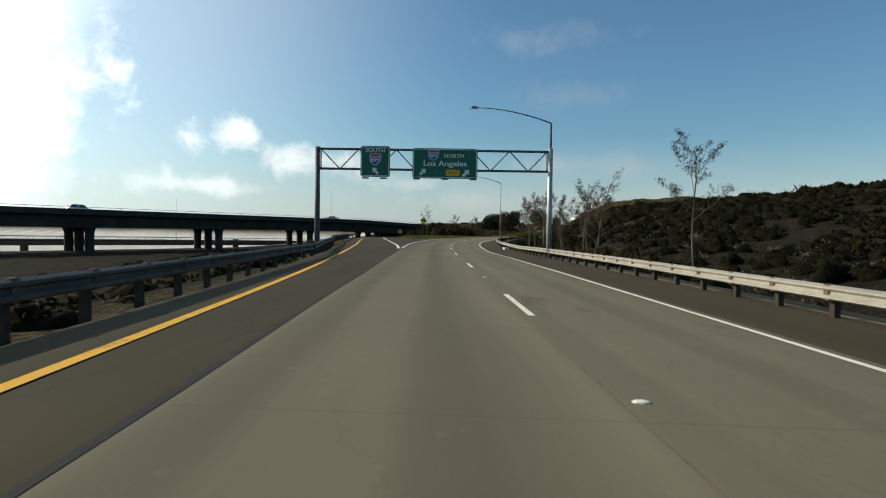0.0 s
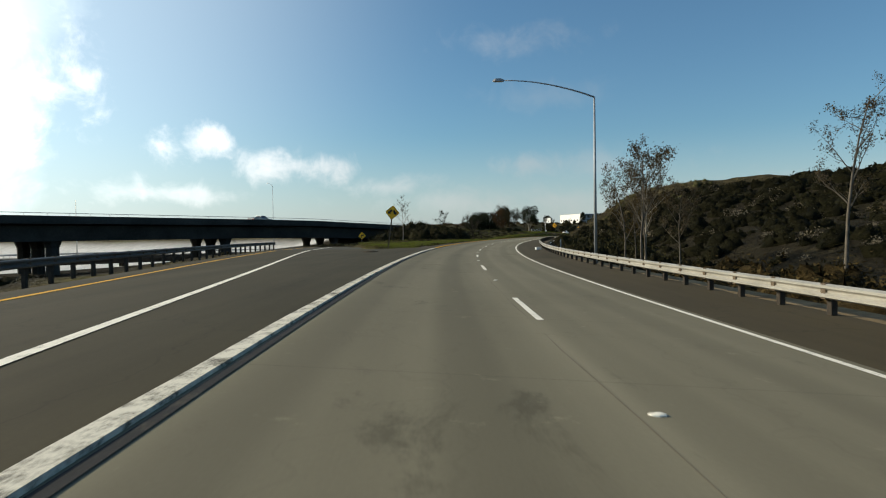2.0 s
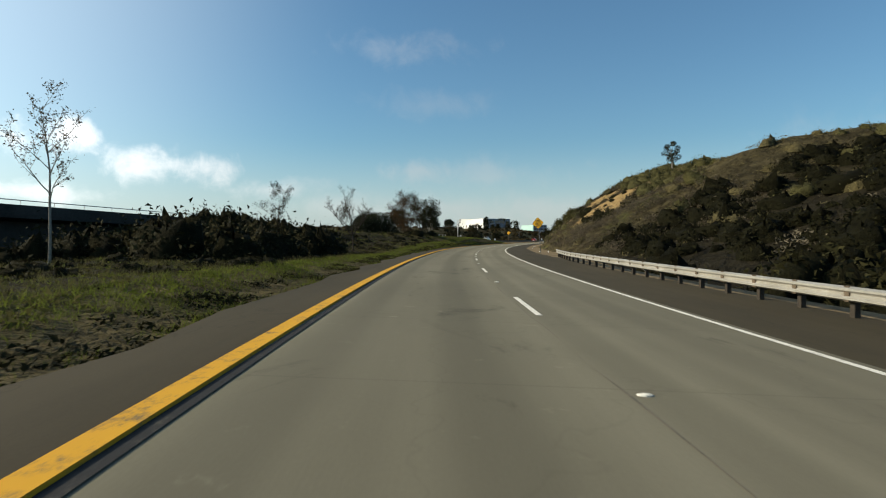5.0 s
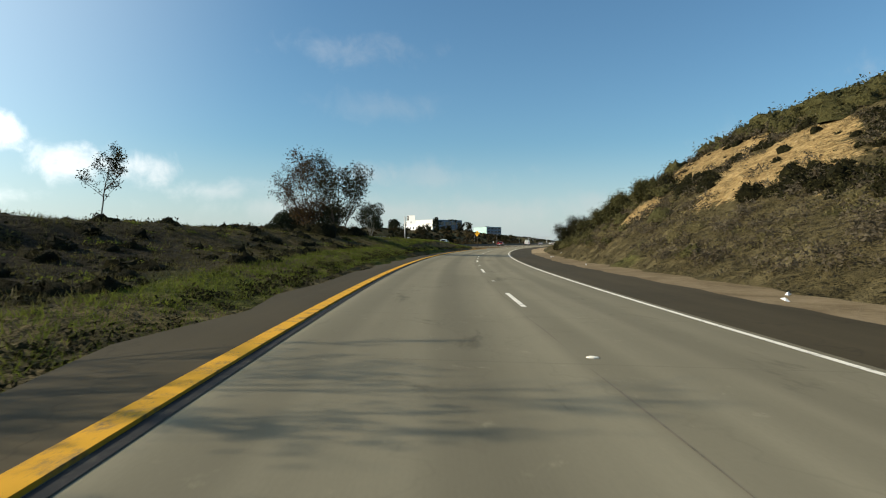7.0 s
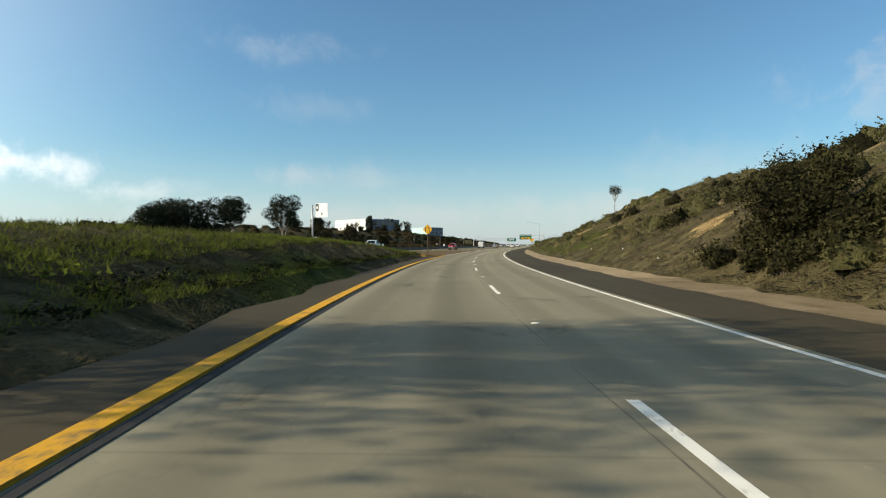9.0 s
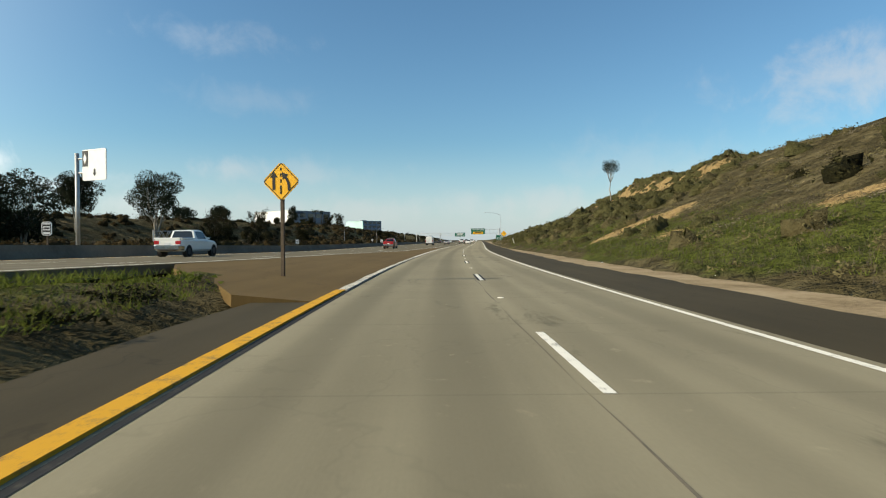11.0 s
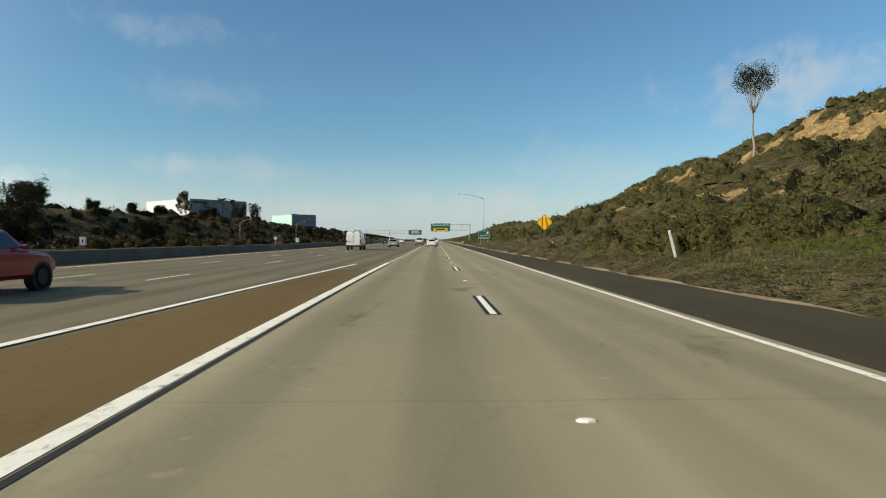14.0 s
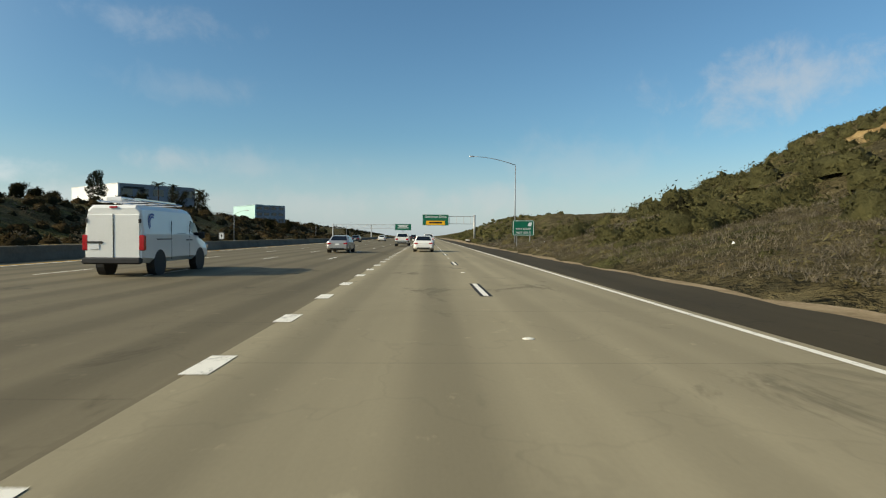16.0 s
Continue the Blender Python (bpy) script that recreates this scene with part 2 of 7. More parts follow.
def drawn_in(s):
    """The raised left side lies nearer to the lane by this factor."""
    return 1 - 2.25 * np.interp(s, BANK_S, BANK_K) * (1 - sstep(130, 175, s)) / 1.42


def at(s, u=0.0, z=0.0):
    """The place at s along and u across the road, z above its banked surface."""
    h = np.interp(s, SS, HH)
    return Vector((float(np.interp(s, SS, CX) + u * np.cos(h)), float(np.interp(s, SS, CY) + u * np.sin(h)), z + float(tilt(s, u))))


def yaw(s):
    return math.degrees(float(np.interp(s, SS, HH)))


def stand(s, u, z=0.0, turn=0.0):
    """A pose on the road, facing along it, turned by degrees."""
    p = at(s, u, z)
    return pose(p.x, p.y, p.z, 0, 0, yaw(s) + turn)


# the freeway on the left is straight: k along, w across from its meeting with the road
MAIN = at(500)
MAIN_DEG = -33.3
MF = Vector((-math.sin(radians(MAIN_DEG)), math.cos(radians(MAIN_DEG)), 0))
MR = Vector((MF.y, -MF.x, 0))


def main_z(k):
    """The freeway's height: a viaduct at first, then down to the level of the road."""
    return float(np.interp(k, [-700, -420, -330, -270, -220, -150, -100], [4.2, 4.2, 4.1, 2.6, 1.5, 0.5, 0.0]))


def main_at(k, w, z=0.0):
    p = MAIN + MF * k + MR * w
    return Vector((p.x, p.y, main_z(k) + z))


def near_course(X, Y):
    """s and u of many places at once."""
    idx = np.arange(0, len(SS), 4)
    best = np.full(X.shape, 1e18)
    bi = np.zeros(X.shape, int)
    for i in idx:
        d = (X - CX[i]) ** 2 + (Y - CY[i]) ** 2
        hit = d < best
        best[hit] = d[hit]
        bi[hit] = i
    h = HH[bi]
    s = SS[bi] - (X - CX[bi]) * np.sin(h) + (Y - CY[bi]) * np.cos(h)
    return s, (X - CX[bi]) * np.cos(h) + (Y - CY[bi]) * np.sin(h)


def rough(X, Y, size, seed):
    """Smooth bumps about one high at most, from a few crossing waves."""
    r = np.random.RandomState(seed)
    out = 0 * X
    for k in range(7):
        a = r.uniform(0, 2 * np.pi)
        L = size * r.uniform(0.6, 1.8)
        out = out + np.sin((X * np.cos(a) + Y * np.sin(a)) * 2 * np.pi / L + r.uniform(0, 6.3)) / 7
    return out


ISLE_S, ISLE_U = [112, 122, 130, 140, 170], [-9.2, -11.6, -14.4, -17.6, -22.4]
RAIL_S = [-200, 10, 31, 50, 65, 82, 117, 140, 170]
RAIL_U = [-5.8, -5.8, -6.4, -9.6, -12.6, -16.8, -24.5, -28, -33]
HILL_S = [-200, 60, 130, 165, 182, 200, 214, 230, 245, 262, 280, 310, 350, 390, 420, 470, 500, 515, 530, 550, 575, 640, 700, 1000, 1700]
HILL_FOOT = [60, 44, 24, 17, 14, 12.59, 11.5, 11.24, 11, 10.81, 10.6, 10.2, 9.6, 9.4, 8.2, 8, 7.9, 7.9, 7.9, 8, 8.4, 10, 12, 18, 20]
HILL_TOP = [130, 120, 100, 63, 49, 42.5, 38, 36.8, 34.6, 33.4, 38, 40, 36, 39, 41, 43, 42.5, 42, 42, 42, 42, 44, 46, 60, 70]
HILL_H = [12, 13, 12.5, 11.2, 10.3, 10.2, 12.9, 10.9, 13.3, 13.5, 11.3, 9.7, 10.6, 12.0, 13.5, 15.6, 13.7, 14.6, 12.6, 6, 5.2, 3.2, 9.6, 15.5, 9]
HILL_CURVE = [1.75, 1.75, 1.75, 1.75, 1.75, 1.9, 1.6, 1.2, 1.41, 1.75, 1.66, 1.8, 1.75, 1.75, 1.75, 1.75, 1.75, 1.75, 1.75, 1.75, 1.75, 1.75, 1.75, 1.75, 1.75]


def height(X, Y):
    """The ground's height."""
    s, u = near_course(X, Y)
    # right: cut slope and hill
    foot, top, hh = np.interp(s, HILL_S, HILL_FOOT), np.interp(s, HILL_S, HILL_TOP), np.interp(s, HILL_S, HILL_H)
    t = np.clip((u - foot) / (top - foot), 0, 1.0)
    steep = sstep(196, 222, s) * (1 - sstep(290, 340, s))
    ledge = sstep(388, 408, s)
    plain_slope = 0.75 * t + 0.25 * t * t * (3 - 2 * t)
    stepped = np.interp(t + 0.05 * rough(X, Y, 16, 50), [0, 0.4, 0.5, 0.82, 1.0], [0, 0.26, 0.40, 0.66, 1.0])
    hill = hh * ((1 - steep) * (plain_slope + ledge * (stepped - plain_slope)) + steep * (1 - (1 - t) ** np.interp(s, HILL_S, HILL_CURVE))) + np.clip(u - top, 0, 60) * 0.04
    hill = hill + t * 1.3 * rough(X, Y, 22, 3) + np.clip(t * 3, 0, 1) * 0.35 * rough(X, Y, 6, 4)
    dip = -2.2 * sstep(9.5, 16, u) * (1 - sstep(20, 34, u)) * (1 - sstep(130, 190, s))
    right = np.where(u > 7, hill + dip - 0.35 * (1 - sstep(foot - 0.5, foot + 1.8, u)), 0)
    # left: freeway bank, hollow beside the first stretch
    k = (X - MAIN.x) * MF.x + (Y - MAIN.y) * MF.y
    w = (X - MAIN.x) * MR.x + (Y - MAIN.y) * MR.y
    mz = np.interp(k, [-700, -420, -330, -270, -220, -150, -100], [4.2, 4.2, 4.1, 2.6, 1.5, 0.5, 0.0])
    edge = np.interp(k, [-400, -130, -60, -20], [-6.0, -6.0, -5.0, -2.0])
    run = np.clip((w - edge) / 24.0, 0, 1)
    lift = sstep(-312, -290, k)
    bank = mz * lift * (1 - run) * (1 - 0.4 * run) - 0.35 + 0.35 * sstep(-5.0, -8.0, u) * lift
    bank = bank + 0.85 * np.exp(-((w - edge - 5.5) / 3.2) ** 2) * lift * (1 - sstep(-185, -160, k)) * (u < -7)
    rise = np.interp(k, [-420, -320, -250, -150, -60, 0, 150, 400, 900], [-6, -4.5, 0.5, 3.5, 8.0, 9.2, 8.6, 8, 4])
    beyond = np.where(rise < 0, sstep(-21.5, -46, w), sstep(0, -30, w - np.interp(k, [-250, -90, 0, 60, 150], [-47, -92, -88, -62, -50]))) * rise * (1 + 0.12 * rough(X, Y, 60, 8))
    rail = np.interp(s, RAIL_S, RAIL_U) * drawn_in(s)
    low = -3.4 * sstep(-1.2, -11, u - rail) * (1 - sstep(150, 215, s)) * (1 - lift)
    left = bank + beyond + low + 0.22 * rough(X, Y, 7, 5) * sstep(-6, -12, u) * (w > edge + 2)
    z = np.where(u > 0, right, left)
    z = np.where((u > -5.2) & (u < np.interp(s, [0, 60, 115, 192, 230, 390, 420], [9, 8.2, 7.6, 8.8, 9.5, 9.5, 8.5])), -0.35, z)
    on_main = (k > -300) & (w > -48) & (w < edge + 1.5)
    z = np.where(on_main, np.minimum(z, mz - 0.5), z)
    paved = (s > 334) & (u < 0) & (w > -21) & (u > -4.8 - 5.2 * sstep(335, 345, s) - 30 * (s > 345))
    z = np.where(paved, np.minimum(z, mz * np.clip((-u - 2) / 12, 0, 1) - np.where(u > -5.5, 0.35, 0.16)), z)
    ahead = sstep(316, 332, s) * (s < 346) * (u < -5.3) * (u > -18) * (w > edge + 1.5) * (1 - paved)
    z = z + ahead * (np.maximum(z, mz * np.clip((-u - 2.6) / 7.2, 0, 1) - 0.04) - z)
    isle = sstep(-5.6, -7.0, u) * sstep(112, 116, s) * (1 - sstep(190, 215, s)) * sstep(0.0, 1.2, u - np.interp(s, ISLE_S, ISLE_U))
    z = z + (0.33 + 0.3 * sstep(-6.4, -8.5, u)) * isle * (u < 0) * (u > -40)
    z = z - 0.9 * np.exp(-((u + 13) / 4.5) ** 2 - ((s - 206) / 22) ** 2) + tilt(s, u)
    far = np.hypot(X - 100, Y - 300)
    z = z * (1 - sstep(900, 1500, far)) - 0.0
    return z


def grid_axis(lo, fine0, fine1, hi, step):
    a = list(np.arange(fine0, fine1, step))
    d, x = step, fine1
    while x < hi:
        a.append(x)
        d *= 1.18
        x += d
    a.append(hi)
    d, x = step, fine0
    while x > lo:
        d *= 1.18
        x -= d
        a.insert(0, max(x, lo))
    return np.array(a)


def mesh_from(name, verts, faces, mats, smooth=False, uv=None, index=None):
    me = bpy.data.meshes.new(name)
    me.from_pydata([tuple(v) for v in verts], [], faces)
    for m in mats if isinstance(mats, (list, tuple)) else [mats]:
        me.materials.append(m)
    if index is not None:
        me.polygons.foreach_set("material_index", np.asarray(index, dtype=np.int32))
    if smooth:
        me.polygons.foreach_set("use_smooth", np.ones(len(me.polygons), dtype=bool))
    if uv is not None:
        lay = me.uv_layers.new(name="UVMap")
        vi = np.zeros(len(me.loops), dtype=np.int32)
        me.loops.foreach_get("vertex_index", vi)
        lay.data.foreach_set("uv", np.asarray(uv, dtype=np.float32)[vi].ravel())
    me.update()
    return me


def soil(X, Y, Z):
    """How bare and sandy, and how grassy, the ground is; how far shade darkens and glare pales its colour."""
    s, u = near_course(X, Y)
    foot, top = np.interp(s, HILL_S, HILL_FOOT), np.interp(s, HILL_S, HILL_TOP)
    t = (u - foot) / (top - foot)
    run = 0.3 * sstep(370, 400, s)
    for c, half, k in ((246, 15, 0.95), (268, 12, 0.5), (292, 10, 0.35), (340, 12, 0.5), (405, 16, 0.9), (432, 22, 1.1), (462, 12, 0.8), (490, 8, 0.7), (522, 12, 1.2), (560, 10, 0.5)):
        run = np.maximum(run, k * np.exp(-((s - c) / half) ** 2))
    band = np.exp(-((t - np.interp(s, [300, 380], [0.46, 0.78])) / 0.17) ** 2) * (u > 8)
    run = run * (1 - 0.75 * sstep(380, 400, s))
    band = band * run + 0.74 * np.exp(-((t - 0.9) / 0.12) ** 2) * sstep(382, 402, s) * (1 - sstep(512, 532, s)) * (u > 8)
    for c, mid_t, half, tall in ((374, 0.2, 4, 0.08), (486, 0.47, 5, 0.1), (456, 0.46, 10, 0.06), (420, 0.33, 4, 0.06), (404, 0.62, 6, 0.05)):
        band = band + 1.1 * np.exp(-((s - c) / half) ** 2 - ((t - mid_t) / tall) ** 2) * (u > 8)
    low = 0.42 * (1 - 0.6 * sstep(370, 390, s)) * np.exp(-((t - 0.3) / 0.2) ** 2) * (u > 8) * (s > 240)
    bare = sstep(0.55, 0.8, band + low + 0.6 * rough(X, Y, 9, 31) + 0.5 * rough(X, Y, 4.5, 32))
    lush = np.exp(-((t - 0.16) / 0.16) ** 2) * (u > 8) * np.interp(s, [300, 330, 400, 470, 500], [0.1, 0.9, 0.9, 0.4, 0.05])
    green = sstep(0.4, 0.8, lush + 0.5 * rough(X, Y, 12, 33))
    left = sstep(0.35, 0.75, 0.42 + 0.75 * rough(X, Y, 15, 35) + 0.3 * rough(X, Y, 4, 36)) * (s > 105) * (s < 346) * (u > -34)
    left = left * (1 - 0.65 * (1 - sstep(160, 180, s))) * (1 - 0.85 * sstep(-8.5, -11, u) * sstep(150, 170, s) * (1 - sstep(245, 275, s)))
    k = (X - MAIN.x) * MF.x + (Y - MAIN.y) * MF.y
    w = (X - MAIN.x) * MR.x + (Y - MAIN.y) * MR.y
    darkened = sstep(0.0, -1.5, u - np.interp(s, RAIL_S, RAIL_U) * drawn_in(s)) * (s < 168) * (w > -46)
    # shade among the right brush and on the left bank, put into the ground colour
    darkened = np.maximum(darkened, 0.95 * sstep(8.8, 10.5, u) * (1 - sstep(190, 228, s)))
    darkened = np.maximum(darkened, 0.9 * sstep(-8.0, -10.5, u + 1.5 * rough(X, Y, 9, 41)) * sstep(128, 150, s) * (1 - sstep(225, 262, s)) * (u > -60) )
    # flats beyond the viaduct: sun glare put into a near-white ground colour
    pale = sstep(-21, -25, w) * sstep(-290, -304, k)
    return bare, np.where(u > 8, green, np.where(u < -3, left, 0)), darkened, pale


def terrain_mat():
    """Dry scrub hillside: bare sandy soil, brown brush and green patches, graded by slope and height."""
    m, n = material("scrub_ground")
    pos = n.add("ShaderNodeNewGeometry").outputs["Position"]
    z = n.add("ShaderNodeSeparateXYZ", {0: pos}).outputs[2]
    big = n.noise(pos, 0.06, 6.0, 0.6, 0.8)
    midn = n.noise(pos, 0.35, 6.0, 0.65, 0.5)
    fine = n.noise(pos, 3.0, 6.0, 0.7)
    clump = n.smooth(n.noise(pos, 0.75, 5.0, 0.7, 0.4), 0.42, 0.62)
    k = n.math("ADD", n.math("MULTIPLY", midn, 0.6), n.math("MULTIPLY", fine, 0.4))
    brush = n.ramp(k, (0.3, (0.03, 0.025, 0.011)), (0.46, (0.095, 0.077, 0.036)), (0.6, (0.15, 0.122, 0.062)), (0.75, (0.08, 0.085, 0.024)))
    brush = n.mix(n.math("MULTIPLY", clump, 0.55), brush, (0.045, 0.038, 0.018))
    sand = n.ramp(fine, (0.3, (0.22, 0.14, 0.06)), (0.55, (0.42, 0.29, 0.125)), (0.75, (0.54, 0.41, 0.23)))
    bare = n.smooth(n.math("ADD", n.add("ShaderNodeAttribute", attribute_name="bare").outputs["Fac"], n.math("MULTIPLY", n.math("SUBTRACT", k, 0.52), 3.6)), 0.3, 0.65)
    green = n.math("MAXIMUM", n.smooth(n.math("ADD", n.add("ShaderNodeAttribute", attribute_name="green").outputs["Fac"], n.math("SUBTRACT", k, 0.5)), 0.2, 0.6), n.math("MULTIPLY", n.smooth(big, 0.54, 0.64), 0.5))
    col = n.mix(green, brush, n.ramp(k, (0.35, (0.04, 0.046, 0.012)), (0.65, (0.125, 0.135, 0.03))))
    col = n.mix(bare, col, sand)
    # this mask mixes in near-black ground as painted shade
    darkened = n.add("ShaderNodeAttribute", attribute_name="darkened").outputs["Fac"]
    col = n.mix(darkened, col, n.ramp(k, (0.3, (0.010, 0.009, 0.006)), (0.6, (0.028, 0.024, 0.015)), (0.75, (0.048, 0.042, 0.028))))
    pale = n.ramp(midn, (0.3, (0.62, 0.61, 0.58)), (0.7, (0.82, 0.8, 0.77)))
    col = n.mix(n.add("ShaderNodeAttribute", attribute_name="pale").outputs["Fac"], col, pale)
    return finish(m, n, col, 0.95, n.math("ADD", fine, n.math("ADD", midn, n.math("MULTIPLY", clump, 1.5))), 0.9, 0.3, spec=0.05)


M["scrub"] = terrain_mat()
gx = grid_axis(-2600, -150, 320, 3200, 2.25)
gy = grid_axis(-400, -40, 640, 4300, 2.25)
GX, GY = np.meshgrid(gx, gy)
GZ = height(GX, GY)
nx, ny = len(gx), len(gy)
verts = np.stack([GX.ravel(), GY.ravel(), GZ.ravel()], -1)
ii, jj = np.meshgrid(np.arange(nx - 1), np.arange(ny - 1))
a0 = (jj * nx + ii).ravel()
faces = np.stack([a0, a0 + 1, a0 + nx + 1, a0 + nx], -1).tolist()
land = mesh_from("ground", verts, faces, M["scrub"], True)
for nm, val in zip(("bare", "green", "darkened", "pale"), soil(GX, GY, GZ)):
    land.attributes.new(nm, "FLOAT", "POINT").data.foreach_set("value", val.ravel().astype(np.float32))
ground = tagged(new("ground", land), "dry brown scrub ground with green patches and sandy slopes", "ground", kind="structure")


def ribbon(name, s_list, left, right, z, mat, label="", parent=None, thick=0.0, place=at, cross=1):
    """A strip along the road between two borders; map in metres across and along. A strip with thickness has side faces."""
    vs, uvs, fs = [], [], []
    rows = []
    for s in s_list:
        a = left(s) if callable(left) else left
        b = right(s) if callable(right) else right
        zz = z(s) if callable(z) else z
        row = []
        for c in range(cross + 1):
            u = a + (b - a) * c / cross
            row.append(len(vs))
            vs.append(place(s, u, zz))
            uvs.append((u, s))
        if thick:
            for u in (b, a):
                row.append(len(vs))
                vs.append(place(s, u, zz - thick))
                uvs.append((u, s))
        rows.append(row)
    for r0, r1 in zip(rows, rows[1:]):
        n = len(r0)
        for c in range(n if thick else n - 1):
            d = (c + 1) % n
            fs.append((r0[c], r0[d], r1[d], r1[c]))
    if thick:
        fs.append(tuple(rows[0][::-1]))
        fs.append(tuple(rows[-1]))
    me = mesh_from(name, vs, fs, mat, False, uvs)
    ob = new(name, me)
    if parent:
        ob.parent = parent
        if label:
            ob["label"] = label
    else:
        tagged(ob, label, "road", kind="structure")
    return ob


def steps(a, b, d=4.0):
    return list(np.linspace(a, b, max(2, int(math.ceil((b - a) / d)) + 1)))


ROAD_END = 1500


LINE_S = [0, 26, 41, 56, 100, 130, 200, 232, 260, 330, 375, 402, 434, 467]


def left_u(s):
    return float(np.interp(s, LINE_S, [-1.88, -1.88, -2.0, -2.17, -2.15, -2.25, -2.18, -2.32, -2.4, -2.52, -2.46, -2.44, -2.4, -2.2]))


def dash_u(s):
    return float(np.interp(s, LINE_S, [1.9, 1.86, 1.76, 1.66, 1.68, 1.74, 1.95, 1.92, 1.8, 1.55, 1.54, 1.3, 1.3, 1.45]))


def right_u(s):
    return float(np.interp(s, LINE_S, [5.5, 5.45, 5.35, 5.2, 5.22, 5.25, 5.35, 5.25, 5.15, 4.78, 4.68, 4.62, 4.78, 4.9]))


road = ribbon("road", steps(-60, ROAD_END), lambda s: left_u(s) - 0.2, lambda s: right_u(s) + 0.25, 0.0, M["concrete"], "two worn grey concrete ramp lanes with dark wheel tracks", thick=0.3, cross=4)
# ---- shoulders, lines and markings ----
def rail_u(s):
    return float(np.interp(s, [-40, 29, 58, 88, 116, 134, 160, 190, 201], [8.2, 8.1, 8.1, 7.98, 8.1, 8.4, 8.6, 8.75, 9.4]))


def shoulder_u(s):
    return rail_u(s) + 0.3 if s < 188 else float(np.interp(s, [188, 240, 330, 440, 480], [9.03, 8.5, 8.0, 8.1, 7.75]))


def flowing(s, xs, ys):
    """Border values along the road, smoothed so that lines bend gently."""
    return sum(np.interp(s + d, xs, ys) * k for d, k in ((-8, 0.12), (-4, 0.22), (0, 0.32), (4, 0.22), (8, 0.12)))


def yellow_u(s):
    return drawn_in(s) * flowing(s, [-60, 0, 20, 40, 55, 66, 80, 100, 124, 170], [-3.4, -3.5, -4.3, -6.0, -8.0, -9.7, -12.2, -16.4, -21.5, -29.0])


def gore_u(s):
    return flowing(s, [20, 38, 52, 60, 77, 90, 104, 116, 124, 132, 140, 170], [-2.0, -2.05, -2.9, -4.0, -6.5, -8.9, -12.0, -14.7, -16.4, -18.0, -20.2, -25.0])


def ramp_z(s):
    return float(np.interp(s, [110, 134, 175], [-0.012, -0.15, -2.2]))


ribbon("shoulder_right", steps(-60, 700, 1.5) + steps(704, ROAD_END), lambda s: right_u(s) + 0.25, lambda s: shoulder_u(s) + 0.1 * math.sin(s * 0.9) + 0.07 * math.sin(s * 2.3 + 1) + 0.12 * math.sin(s * 0.17), -0.01, M["asphalt_worn"], "brown asphalt hard shoulder beside the concrete lanes", thick=0.3)
for s0, s1, mat, label in ((-60, 290, "dirt", "brown dirt verge beside the shoulder"), (290.02, ROAD_END, "dirt_pale", "pale sandy dirt verge beside the shoulder")):
    ribbon("verge_right", steps(s0, s1), lambda s: shoulder_u(s) - 0.12, lambda s: shoulder_u(s) + np.interp(s, [0, 180, 230], [0.9, 0.9, 4.2]), -0.03, M[mat], label, thick=0.5, cross=6)
ribbon("shoulder_left", steps(-60, 114), lambda s: yellow_u(s) - 1.2, lambda s: left_u(s) - 0.2, -0.012, M["asphalt_exit"], "dark brown asphalt exit lane and gore", thick=0.3, cross=3)
ribbon("exit_ramp", steps(114.02, 175), lambda s: yellow_u(s) - 1.2, lambda s: float(np.interp(s, ISLE_S, ISLE_U)) + 0.3, ramp_z, M["asphalt_dark"], "dark asphalt exit ramp curving down under the viaduct", thick=0.3, cross=3)
ribbon("shoulder_left", steps(114.02, 335), lambda s: np.interp(s, [114, 118, 124, 136, 300, 343], [-6.4, -4.9, -4.5, -4.2, -4.2, -4.5]) + 0.25 * math.sin(s * 0.7) + 0.12 * math.sin(s * 2.3), lambda s: left_u(s) - 0.2, -0.012, M["asphalt_worn"], "narrow brown asphalt shoulder along a grass verge", thick=0.3)


def main_w(k):
    return np.interp(k, [-700, -130, -70, -20, 400], [-7.8, -7.6, -4.9, -2.1, -2.1])


def merge_u(s):
    """Where the freeway's edge lies across from s."""
    q = main_at(s - 500, main_w(s - 500) + 0.3)
    return float(near_course(np.array([q.x]), np.array([q.y]))[1][0])


def gore_left(s):
    return min(left_u(s) - 0.3, -4.6 + (merge_u(s) + 4.6) * float(sstep(334, 344, s)))


def gore_at(s, u, z):
    """The gore rises from the ramp to the freeway's edge."""
    a, b = gore_left(s), left_u(s) - 0.2
    p = at(s, u)
    return Vector((p.x, p.y, z + main_z(s - 500) * (b - u) / max(0.1, b - min(a, merge_u(s)))))


ribbon("gore_paving", steps(335.02, 437, 2), gore_left, lambda s: left_u(s) - 0.2, -0.016, M["asphalt"], "plain brown asphalt gore between ramp and freeway", thick=0.3, place=gore_at, cross=6)
ribbon("gore_paving", steps(437.02, 486, 3), gore_left, lambda s: left_u(s) - 0.2, -0.016, M["main"], "pale worn concrete where ramp and freeway join", thick=0.3, place=gore_at, cross=3)
ribbon("edge_line", steps(-60, ROAD_END), lambda s: right_u(s) - 0.07, lambda s: right_u(s) + 0.07, 0.006, M["white"], "white painted edge line")
ribbon("edge_line", steps(-60, 175, 2), lambda s: yellow_u(s) - 0.09, lambda s: yellow_u(s) + 0.09, lambda s: ramp_z(s) + 0.012, M["yellow"], "yellow painted edge line")
ribbon("edge_line", steps(45, 175, 2), lambda s: gore_u(s) - 0.1, lambda s: gore_u(s) + 0.1, lambda s: ramp_z(s) + 0.012, M["white"], "wide white gore line")
